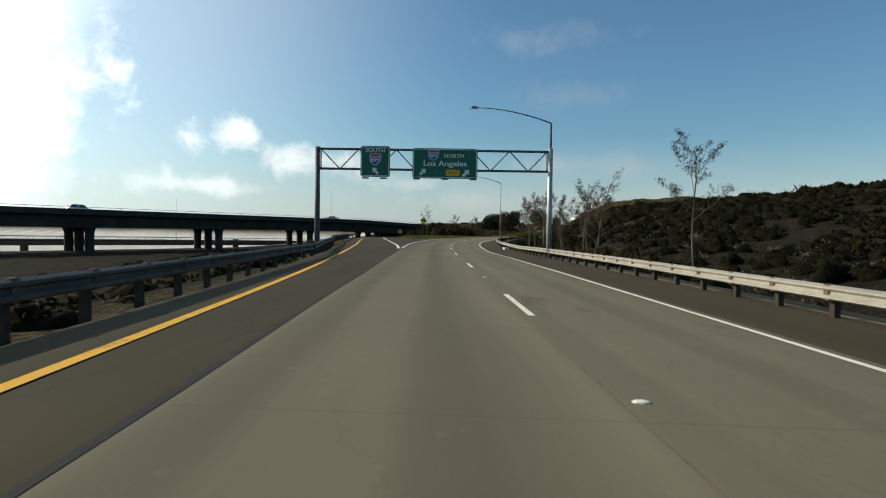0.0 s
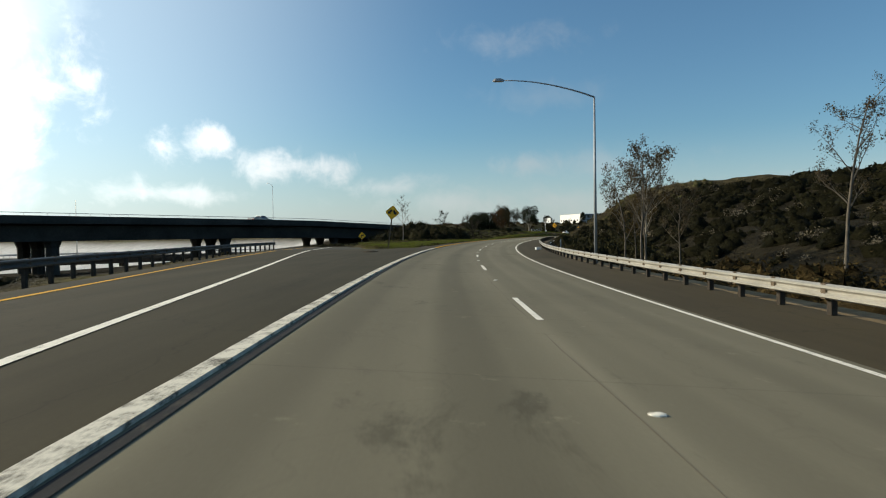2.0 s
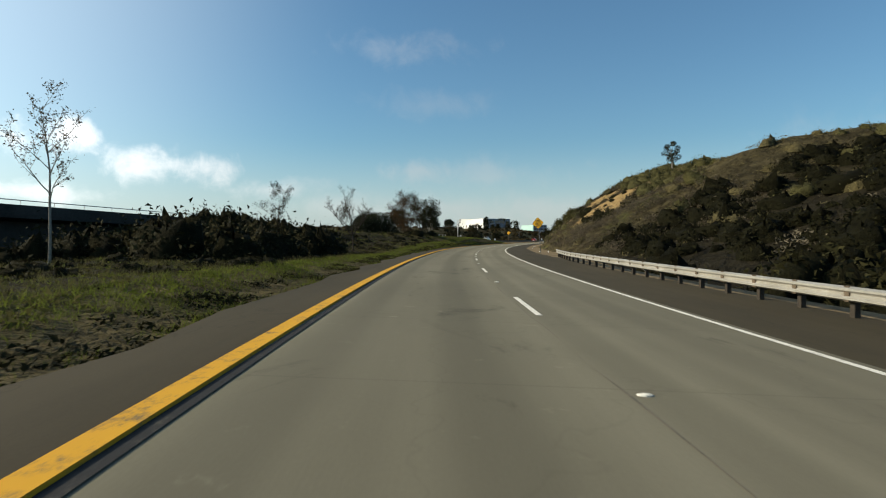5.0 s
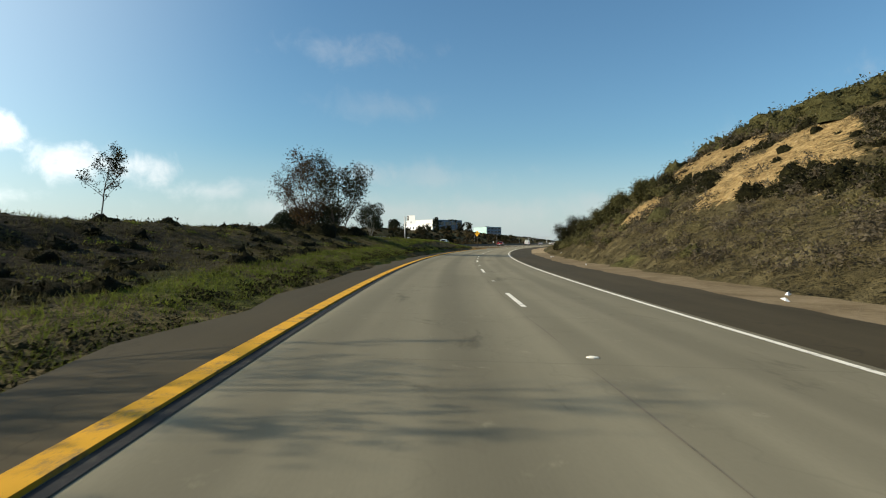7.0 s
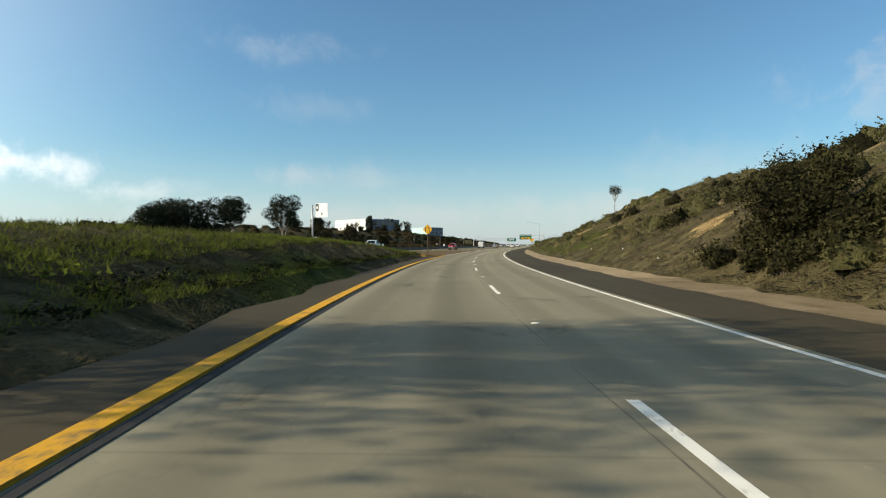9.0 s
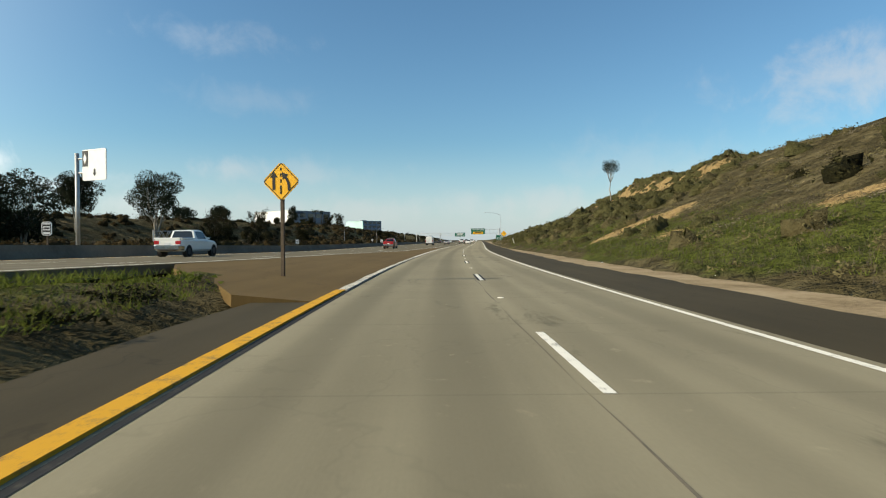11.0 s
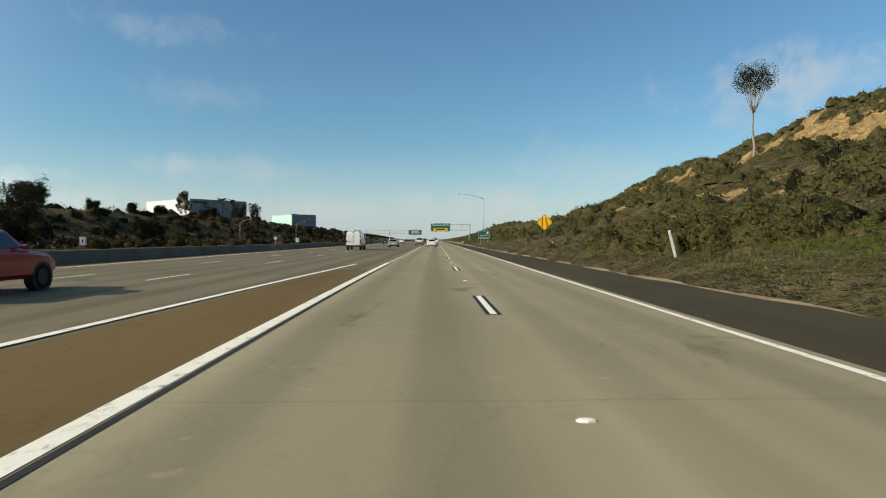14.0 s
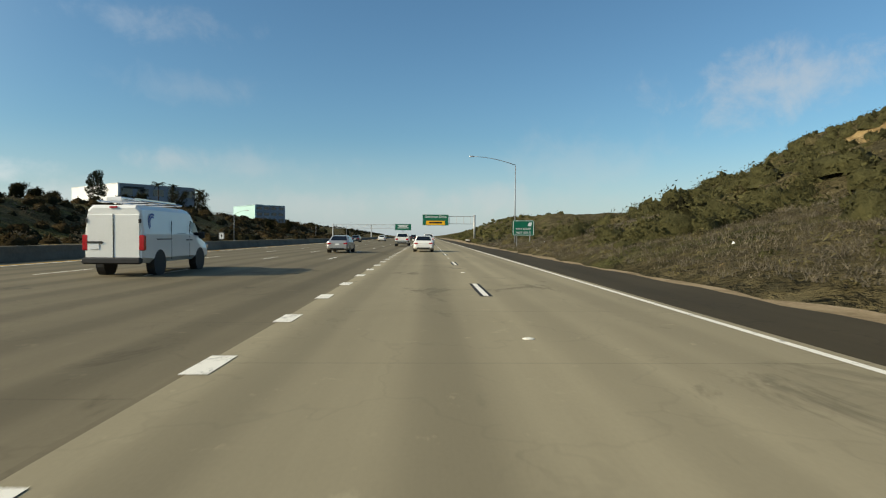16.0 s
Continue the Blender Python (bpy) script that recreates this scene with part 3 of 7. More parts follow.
# raised concrete lip between lanes and left shoulder, painted white then yellow
lip_white = ribbon("kerb", steps(46, 113.5, 2), lambda s: left_u(s) - 0.31 + 0.012 * math.sin(s * 2.1), lambda s: left_u(s) - 0.08 + 0.012 * math.sin(s * 3.3), 0.035, M["kerb_white"], "low worn white-painted kerb lip", thick=0.1)
lip_yellow = ribbon("kerb", steps(113.52, 338, 2), lambda s: left_u(s) - 0.34, lambda s: left_u(s) - 0.08, 0.035, M["kerb_yellow"], "low worn yellow-painted kerb lip", thick=0.1)
ribbon("joint", steps(-60, 45.98, 3), lambda s: left_u(s) - 0.24, lambda s: left_u(s) - 0.17 + 0.02 * math.sin(s * 1.7), 0.004, M["black"], "dark dirt-filled joint beside the lane")
joint = ribbon("joint", steps(46, 338, 3), lambda s: left_u(s) - 0.05 + 0.03 * math.sin(s * 1.7), lambda s: left_u(s) + 0.07, 0.004, M["black"], "dark dirt-filled joint beside the lane")
ribbon("kerb", steps(338.02, 371, 1.5), lambda s: left_u(s) - 0.28 + 0.03 * math.sin(s * 2.9), lambda s: left_u(s) - 0.05 + 0.03 * math.sin(s * 4.3), lambda s: (0.03 + 0.008 * math.sin(s * 5.1)) * (1 - float(sstep(345, 370, s))) + 0.007, M["kerb_white"], "crumbling white-painted kerb lip", thick=0.1)
ribbon("edge_line", steps(371.02, 445, 3), lambda s: left_u(s) - 0.27, lambda s: left_u(s) - 0.04, 0.006, M["white"], "wide white gore line")
ribbon("joint", steps(338.02, 445, 3), lambda s: left_u(s) - 0.01, lambda s: left_u(s) + 0.07, 0.005, M["black"], "black contrast stripe beside the gore line")


ribbon("joint", steps(-60, 345, 1.5), lambda s: dash_u(s) - 0.2 + 0.02 * math.sin(s * 1.3) + 0.015 * math.sin(s * 3.1), lambda s: dash_u(s) - 0.185 + 0.02 * math.sin(s * 1.3) + 0.01 * math.sin(s * 2.7), 0.003, M["seam"], "dark ragged seam between the two lanes")


def strip(parent, s, length, u, width, z, mat, name="lane_dash", place=at):
    return ribbon(name, [s, s + length / 2, s + length], u - width / 2, u + width / 2, z, mat, "", parent, place=place)


def dash_s(i):
    return i * 14.63 + float(np.interp(i * 14.63 + 14, [0, 60, 130, 218, 280, 374, 436, 481], [10.7, 10.3, 10.3, 13.2, 17.0, 22.4, 27.0, 28.0]))


for i in range(-3, 62):
    s = dash_s(i)
    strip(road, s, 3.66, dash_u(s), 0.13, 0.007, M["white"])
    if s > 340:
        strip(road, s - 0.06, 3.78, dash_u(s), 0.3, 0.004, M["black"], "contrast_stripe")
for i in range(90):
    s = 447.6 + i * 3.66
    strip(road, s, 0.95, left_u(s) - 0.12, 0.3, 0.007, M["white"])


freeway = ribbon("freeway", steps(-292, 1000, 8), lambda k: -20.4, lambda k: main_w(k) + 0.3, -0.02, M["main"], "worn grey multi-lane freeway", thick=0.35, place=main_at, cross=5)
ribbon("freeway_opposite", steps(-292, 1000, 10), -47.0, -21.2, -0.03, M["main"], "opposite carriageway behind the barrier", thick=0.35, place=main_at, cross=3)
ribbon("edge_line", steps(-292, -57, 4), lambda k: main_w(k) - 0.1, lambda k: main_w(k) + 0.1, 0.0, M["white"], "white freeway edge line", place=main_at)
ribbon("edge_line", steps(-292, 700, 10), -18.1, -17.9, 0.0, M["white"], "pale freeway edge line", place=main_at)
ribbon("edge_line", steps(-292, 700, 10), -18.5, -18.3, 0.0, M["yellow"], "yellow freeway edge line", place=main_at)
for i in range(-18, 34):
    for w in (-5.8, -9.6, -13.4):
        if w > -6 and i < 0:
            continue
        strip(freeway, i * 14.63 + 2.5, 3.66, w, 0.12, 0.002, M["white"], place=main_at)


# ---- mesh building ----
class Geo:
    """Collects boxes, tubes, prisms and lofts for one mesh."""

    def __init__(self):
        self.v, self.f = [], []

    def add(self, verts, faces):
        o = len(self.v)
        self.v += [tuple(p) for p in verts]
        self.f += [tuple(i + o for i in f) for f in faces]
        return self

    def box(self, c, size, m=None, bev=0.0):
        x, y, z = (d / 2 for d in size)
        b = min(bev, x, y, z)
        if b > 0:
            pts = []
            for zz, k in ((-z, b), (-z + b, 0), (z - b, 0), (z, b)):
                for sx, sy in ((-1, -1), (1, -1), (1, 1), (-1, 1)):
                    pts.append(Vector((sx * (x - k), sy * (y - k), zz)))
            fs = [(3, 2, 1, 0), (12, 13, 14, 15)]
            for r in range(3):
                for i in range(4):
                    j = (i + 1) % 4
                    fs.append((r * 4 + i, r * 4 + j, r * 4 + 4 + j, r * 4 + 4 + i))
        else:
            pts = [Vector((sx * x, sy * y, sz * z)) for sz in (-1, 1) for sx, sy in ((-1, -1), (1, -1), (1, 1), (-1, 1))]
            fs = [(3, 2, 1, 0), (4, 5, 6, 7), (0, 1, 5, 4), (1, 2, 6, 5), (2, 3, 7, 6), (3, 0, 4, 7)]
        if m is not None:
            pts = [m @ p for p in pts]
        return self.add([p + Vector(c) for p in pts], fs)

    def tube(self, path, radii, seg=8, caps=True):
        path = [Vector(p) for p in path]
        if not isinstance(radii, (list, tuple)):
            radii = [radii] * len(path)
        vs, fs = [], []
        for i, p in enumerate(path):
            d = (path[min(i + 1, len(path) - 1)] - path[max(i - 1, 0)]).normalized()
            ref = Vector((0, 0, 1)) if abs(d.z) < 0.95 else Vector((1, 0, 0))
            a = d.cross(ref).normalized()
            b = d.cross(a)
            for j in range(seg):
                t = 2 * math.pi * j / seg
                vs.append(p + (a * math.cos(t) + b * math.sin(t)) * radii[i])
        for i in range(len(path) - 1):
            for j in range(seg):
                k = (j + 1) % seg
                fs.append((i * seg + j, (i + 1) * seg + j, (i + 1) * seg + k, i * seg + k))
        if caps:
            fs.append(tuple(range(seg)))
            fs.append(tuple(reversed(range((len(path) - 1) * seg, len(path) * seg))))
        return self.add(vs, fs)

    def prism(self, poly, y0, y1):
        """A polygon of x, z points between two depths."""
        n = len(poly)
        vs = [(x, y0, z) for x, z in poly] + [(x, y1, z) for x, z in poly]
        fs = [tuple(range(n)), tuple(reversed(range(n, 2 * n)))]
        fs += [(i, i + n, (i + 1) % n + n, (i + 1) % n) for i in range(n)]
        return self.add(vs, fs)

    def loft(self, rings):
        n = len(rings[0])
        vs = [p for r in rings for p in r]
        fs = []
        for i in range(len(rings) - 1):
            for j in range(n):
                k = (j + 1) % n
                fs.append((i * n + j, i * n + k, (i + 1) * n + k, (i + 1) * n + j))
        fs.append(tuple(reversed(range(n))))
        fs.append(tuple(range((len(rings) - 1) * n, len(rings) * n)))
        return self.add(vs, fs)

    def mesh(self, name, mat, smooth=False):
        me = mesh_from(name, self.v, self.f, mat, smooth)
        bm = bmesh.new()
        bm.from_mesh(me)
        bmesh.ops.recalc_face_normals(bm, faces=bm.faces)
        bm.to_mesh(me)
        bm.free()
        return me


def part(name, geo, mat, parent, label="", smooth=False):
    """One mesh under a thing."""
    me = geo.mesh(name, mat, smooth) if isinstance(geo, Geo) else geo
    ob = new(name, me)
    ob.parent = parent
    if label:
        ob["label"] = label
    return ob


def thing(name, m, label, category, group="", kind=""):
    ob = new(name)
    ob.empty_display_size = 0.2
    ob.matrix_world = m
    return tagged(ob, label, category, group, kind)


def lettering(name, body, size, mat, parent, x, y, z, label="", stretch=1.0):
    """Raised letters that face the driver (towards -y), centred at x, z."""
    cu = bpy.data.curves.new(name, "FONT")
    cu.body, cu.size, cu.align_x, cu.align_y, cu.extrude, cu.offset = body, size, "CENTER", "CENTER", 0.004, size * 0.012
    cu.resolution_u = 3
    tmp = bpy.data.objects.new(name, cu)
    scene.collection.objects.link(tmp)
    me = bpy.data.meshes.new_from_object(tmp.evaluated_get(bpy.context.evaluated_depsgraph_get()))
    bpy.data.objects.remove(tmp)
    me.materials.clear()
    me.materials.append(mat)
    ob = new(name, me)
    ob.parent = parent
    ob.matrix_local = pose(x, y, z, 90) @ Matrix.Diagonal((stretch, 1, 1, 1))
    if label:
        ob["label"] = label
    return ob


def bars(parent, rows, x, y, z, wide, tall, mat):
    """Writing too small to read, as plain bars."""
    for r in range(rows):
        w = wide * (0.95 - 0.2 * (r % 2))
        part("writing_bar", Geo().box((x, y, z - r * tall * 1.7), (w, 0.01, tall)), mat, parent)


M["sign_green"] = plain("sign_green", (0.004, 0.135, 0.075), 0.45, 0.12, 1.5)
M["sign_yellow"] = plain("sign_yellow", (0.98, 0.47, 0.01), 0.45, 0.12, 1.5)
M["sign_white"] = plain("sign_white", (0.78, 0.78, 0.76), 0.5, 0.06, 1.5)
M["sign_black"] = plain("sign_black", (0.012, 0.012, 0.012), 0.6, 0.1, 2.0)
M["sign_blue"] = plain("sign_blue", (0.03, 0.09, 0.36), 0.5, 0.1, 2.0)
M["sign_red"] = plain("sign_red", (0.5, 0.03, 0.04), 0.5, 0.1, 2.0)
M["lamp_grey"] = plain("lamp_housing_grey", (0.3, 0.31, 0.32), 0.5, 0.1, 3.0, 0.3)


def rect(w, h, cut):
    x, z = w / 2, h / 2
    return [(-x + cut, -z), (x - cut, -z), (x, -z + cut), (x, z - cut), (x - cut, z), (-x + cut, z), (-x, z - cut), (-x, -z + cut)]


def panel(parent, x, y, z, w, h, mat, edge):
    """A sign panel with a proud border, facing -y."""
    p = part("panel", Geo().prism([(x + a, z + b) for a, b in rect(w, h, 0.12)], y, y + 0.06), mat, parent)
    g = Geo()
    t = 0.05
    for cx, cz, sx, sz in ((0, h / 2 - 0.08, w - 0.24, t), (0, -h / 2 + 0.08, w - 0.24, t), (-w / 2 + 0.08, 0, t, h - 0.24), (w / 2 - 0.08, 0, t, h - 0.24)):
        g.box((x + cx, y - 0.004, z + cz), (sx, 0.012, sz))
    part("border", g, edge, p, "white painted border")
    return p


def shield(parent, x, y, z, s, digits):
    """Route shield: white rim, blue field, red crown, three digits."""
    def outline(k):
        return [(x + px * k * s, z + pz * k * s) for px, pz in ((-0.38, 0.5), (-0.2, 0.44), (0, 0.5), (0.2, 0.44), (0.38, 0.5), (0.5, 0.3), (0.5, 0.05), (0.4, -0.22), (0.2, -0.42), (0, -0.54), (-0.2, -0.42), (-0.4, -0.22), (-0.5, 0.05), (-0.5, 0.3))]
    sh = part("shield", Geo().prism(outline(1.0), y - 0.02, y), M["sign_white"], parent, "white-rimmed route shield")
    part("shield_field", Geo().prism([(a, min(b, z + 0.2 * s)) for a, b in outline(0.9)], y - 0.026, y - 0.012), M["sign_blue"], sh, "blue shield field")
    part("shield_crown", Geo().prism([(a, max(b, z + 0.24 * s)) for a, b in outline(0.9)], y - 0.026, y - 0.012), M["sign_red"], sh, "red shield crown")
    for i, ch in enumerate(digits):
        lettering("digit", ch, 0.48 * s, M["sign_white"], sh, x + (i - 1) * 0.27 * s, y - 0.034, z - 0.06 * s)
    return sh


def arrow(x, z, length, turn, wide=1.0):
    """Outline of an arrow that points up, turned by degrees clockwise."""
    w, h = 0.15 * length * wide, 0.36 * length * wide
    pts = [(-w, -length / 2), (w, -length / 2), (w, 0.04 * length), (h, 0.04 * length), (0, length / 2), (-h, 0.04 * length), (-w, 0.04 * length)]
    a = radians(-turn)
    return [(x + px * math.cos(a) - pz * math.sin(a), z + px * math.sin(a) + pz * math.cos(a)) for px, pz in pts]


def lamp_arm(parent, top, reach, side, mat):
    """A curved lamp arm with its head; side -1 reaches to the left."""
    p = [(0, 0, top)]
    for i in range(1, 9):
        t = i / 8
        p.append((side * reach * t, 0, top + 1.05 * math.sin(t * math.pi / 2) ** 0.9))
    arm = part("arm", Geo().tube(p, [0.05 - 0.022 * i / 8 for i in range(9)], 8), mat, parent, smooth=True)
    x = side * (reach + 0.25)
    z = top + 1.05
    g = Geo().loft([[(x + sx * 0.05 + dx, y * 1.0, z + dz) for dx, y, dz in ((0, -w, -0.05), (0, w, -0.05), (0, w * 0.7, hh), (0, -w * 0.7, hh))] for sx, w, hh in ((-6 * side, 0.08, 0.04), (-2 * side, 0.17, 0.11), (4 * side, 0.16, 0.1), (7 * side, 0.07, 0.03))])
    part("lamp_head", g, M["lamp_grey"], arm, "grey lamp head")


def street_lamp(m, height, reach, side=-1, label="grey steel street lamp with curved arm beside the road"):
    t = thing("street_lamp", m, label, "street lamp", "street lamps")
    part("pole", Geo().tube([(0, 0, 0), (0, 0, height * 0.5), (0, 0, height)], [0.095, 0.075, 0.05], 10), M["lamp_grey"], t, smooth=True)
    part("base_plate", Geo().box((0, 0, 0.03), (0.45, 0.45, 0.06), bev=0.01), M["steel"], t)
    lamp_arm(t, height, reach, side, M["lamp_grey"])
    return t


# ---- sign gantry over the road ----
def gantry():
    t = thing("sign_gantry", stand(44, 0), "dark steel truss sign gantry over the road with two green signs", "sign gantry")
    xl, xr, zt, zb = -8.4, 8.7, 7.4, 5.95
    for x, h in ((xl, 7.55), (xr, 7.65)):
        p = part("post", Geo().tube([(x, 0, -1.3), (x, 0, 3), (x, 0, h)], [0.2, 0.19, 0.17], 14), M["dark_steel"] if x < 0 else M["steel"], t, smooth=True)
        part("base_plate", Geo().box((x, 0, float(tilt(44, x)) - 0.1), (0.6, 0.6, 0.06), bev=0.01), M["steel"], p)
    for z in (zt, zb):
        part("chord", Geo().box(((xl + xr) / 2, 0, z), (xr - xl, 0.16, 0.16), bev=0.02), M["dark_steel"], t)
    n = 12
    step = (xr - xl - 0.5) / n
    for i in range(n):
        a, b = xl + 0.25 + i * step, xl + 0.25 + (i + 1) * step
        z0, z1 = (zt, zb) if i % 2 == 0 else (zb, zt)
        part("diagonal", Geo().tube([(a, 0, z0), (b, 0, z1)], 0.045, 6), M["dark_steel"], t)
    for x in (xl + 0.25, xr - 0.25):
        part("upright", Geo().tube([(x, 0, zb), (x, 0, zt)], 0.05, 6), M["dark_steel"], t)
    a = panel(t, -4.15, -0.22, 6.5, 2.15, 2.25, M["sign_green"], M["sign_white"])
    lettering("lettering", "SOUTH", 0.4, M["sign_white"], a, -4.15, -0.245, 7.3, "white capitals", 1.1)
    shield(a, -4.15, -0.225, 6.66, 0.86, "805")
    part("arrow", Geo().prism(arrow(-4.15, 5.82, 0.62, -40), -0.24, -0.225), M["sign_white"], a, "white arrow")
    b = panel(t, 0.95, -0.22, 6.42, 4.75, 2.2, M["sign_green"], M["sign_white"])
    shield(b, 0.1, -0.225, 7.03, 0.78, "805")
    lettering("lettering", "NORTH", 0.38, M["sign_white"], b, 1.6, -0.245, 6.97, "white capitals", 1.1)
    lettering("lettering", "Los Angeles", 0.55, M["sign_white"], b, 0.95, -0.245, 6.4, "white mixed-case letters", 1.2)
    plate = part("only_plate", Geo().prism([(1.52 + x, z + 5.75) for x, z in rect(1.0, 0.42, 0.05)], -0.25, -0.222), M["sign_yellow"], b, "yellow plate")
    lettering("lettering", "ONLY", 0.3, M["sign_black"], plate, 1.52, -0.26, 5.75, "black capitals")
    part("arrow", Geo().prism(arrow(-0.66, 5.8, 0.62, 45), -0.24, -0.225), M["sign_white"], b, "white arrow")
    part("arrow", Geo().prism(arrow(2.5, 5.75, 0.66, 45), -0.24, -0.225), M["sign_white"], b, "white arrow")
    for x in (-4.8, -3.5, -1.1, 0.95, 3.0):
        f = part("light_bracket", Geo().tube([(x, 0, 5.5), (x, -0.55, 5.25)], 0.03, 6), M["dark_steel"], t)
        part("sign_light", Geo().box((x, -0.6, 5.25), (0.5, 0.2, 0.1), bev=0.03), M["dark_steel"], f)
    p = part("lamp_pole", Geo().tube([(xr, 0, 7.6), (xr, 0, 9.5)], [0.09, 0.07], 8), M["dark_steel"], t)
    hold = new("lamp")
    hold.parent, hold.location = t, (xr, 0, 0)
    lamp_arm(hold, 9.5, 5.4, -1, M["dark_steel"])
    for ch in list(hold.children):
        ch.parent = t
        ch.location = (xr, 0, 0)
    bpy.data.objects.remove(hold)


gantry()
street_lamp(stand(92.5, 8.3, -0.1), 9.5, 5.1)
street_lamp(stand(544, 11.4, 0.2), 10.4, 5.4)


# ---- guardrails ----
M["rail"] = plain("weathered_guardrail_steel", (0.38, 0.36, 0.31), 0.5, 0.18, 0.8, 0.35)
M["post"] = plain("dark_weathered_post", (0.05, 0.042, 0.033), 0.9, 0.3, 4.0)
# left rail: much darker than the right one
M["rail_dark"] = plain("dark_guardrail_steel", (0.08, 0.077, 0.07), 0.6, 0.25, 0.8, 0.3)
W_PROFILE = [(-0.01, 0.34), (0.07, 0.38), (0.07, 0.43), (0.0, 0.48), (0.0, 0.52), (0.07, 0.57), (0.07, 0.62), (-0.01, 0.66)]


def guardrail(s0, s1, u_of, face, mat, label, zoff=0.0):
    """A W-beam on wooden posts; face -1: the beam's waves face left."""
    t = thing("guardrail", Matrix.Identity(4), label, "guardrail")
    vs, fs = [], []
    ss = steps(s0, s1, 2.0)
    n = len(W_PROFILE)
    for s in ss:
        for off in (0.0, 0.012):
            for d, z in W_PROFILE:
                vs.append(at(s, u_of(s) + face * (d - off + 0.1), z + zoff))
    for i in range(len(ss) - 1):
        for layer in (0, 1):
            for j in range(n - 1):
                a = i * 2 * n + layer * n + j
                fs.append((a, a + 1, a + 1 + 2 * n, a + 2 * n))
        for j in (0, n - 1):
            a = i * 2 * n + j
            fs.append((a, a + n, a + 3 * n, a + 2 * n))
    part("beam", mesh_from("beam", vs, fs, mat, False), None, t, "long W-profile steel beam")
    post = Geo().box((0, 0, 0.08), (0.13, 0.15, 1.1), bev=0.01).mesh("post", M["post"])
    block = Geo().box((face * 0.13, 0, 0.5), (0.14, 0.15, 0.34), bev=0.01).mesh("spacer_block", M["wood"])
    s = s0 + 0.3
    while s < s1:
        m = stand(s, u_of(s), zoff)
        for me in (post, block):
            ob = part(me.name, me, None, t)
            ob.matrix_local = m @ pose(face * -0.06, 0, 0)
        s += 1.905
    return t


guardrail(-40, 201, rail_u, -1, M["rail"], "pale weathered W-beam guardrail on wooden posts beside the shoulder")
guardrail(-40, 128, lambda s: float(np.interp(s, RAIL_S, RAIL_U) * drawn_in(s)), 1, M["rail_dark"], "dark W-beam guardrail along the exit ramp")
# ---- viaduct ----
def viaduct():
    t = thing("viaduct", Matrix.Identity(4), "long dark concrete freeway viaduct on rows of columns", "bridge")
    ks = steps(-700, -292, 12)

    def sweep(name, profile, label=""):
        vs, fs = [], []
        n = len(profile)
        for k in ks:
            for w, z in profile:
                vs.append(main_at(k, w, z))
        for i in range(len(ks) - 1):
            for j in range(n):
                a, b = i * n + j, i * n + (j + 1) % n
                fs.append((a, b, b + n, a + n))
        fs.append(tuple(range(n)))
        fs.append(tuple(range((len(ks) - 1) * n, len(ks) * n)))
        g = Geo()
        g.v, g.f = [tuple(v) for v in vs], fs
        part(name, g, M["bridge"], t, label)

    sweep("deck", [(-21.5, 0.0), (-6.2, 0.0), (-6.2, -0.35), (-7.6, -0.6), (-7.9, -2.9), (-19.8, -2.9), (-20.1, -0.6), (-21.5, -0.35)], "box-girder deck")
    for w in (-6.4, -21.3):
        sweep("parapet", [(w - 0.2, 0.0), (w + 0.2, 0.0), (w + 0.1, 0.8), (w - 0.1, 0.8)], "low concrete parapet")
    rail = Geo()
    for k in steps(-700, -292, 3.0):
        p = main_at(k, -6.4, 0.8)
        rail.tube([p, p + Vector((0, 0, 0.42))], 0.03, 4)
    rail.tube([main_at(k, -6.4, 1.2) for k in ks], 0.045, 6)
    part("railing", rail, M["steel"], t, "thin steel railing on the parapet")
    for k in np.arange(-690, -310, 31.0):
        for w in (-9.5, -13.8, -18.2):
            p = main_at(float(k), w)
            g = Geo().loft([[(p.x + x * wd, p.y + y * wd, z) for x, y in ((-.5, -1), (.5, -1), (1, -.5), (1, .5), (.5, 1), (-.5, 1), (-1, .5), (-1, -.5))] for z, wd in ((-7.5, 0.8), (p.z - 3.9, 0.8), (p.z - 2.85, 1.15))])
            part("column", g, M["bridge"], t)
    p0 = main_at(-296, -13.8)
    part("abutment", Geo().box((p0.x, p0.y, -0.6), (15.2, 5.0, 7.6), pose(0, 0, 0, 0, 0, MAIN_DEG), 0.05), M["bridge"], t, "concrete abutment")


viaduct()
p = main_at(-305.5, -43)
street_lamp(pose(p.x, p.y, -5.0, 0, 0, MAIN_DEG), 20.7, 1.7, -1, "tall slender grey street lamp behind the viaduct")
p = main_at(-314.6, -129.8)
t = thing("mast", pose(p.x, p.y, -6.2), "thin grey mast on the flats behind the viaduct", "mast")
part("pole", Geo().tube([(0, 0, -0.5), (0, 0, 10), (0, 0, 21.5)], [0.2, 0.14, 0.07], 8), M["steel"], t, smooth=True)


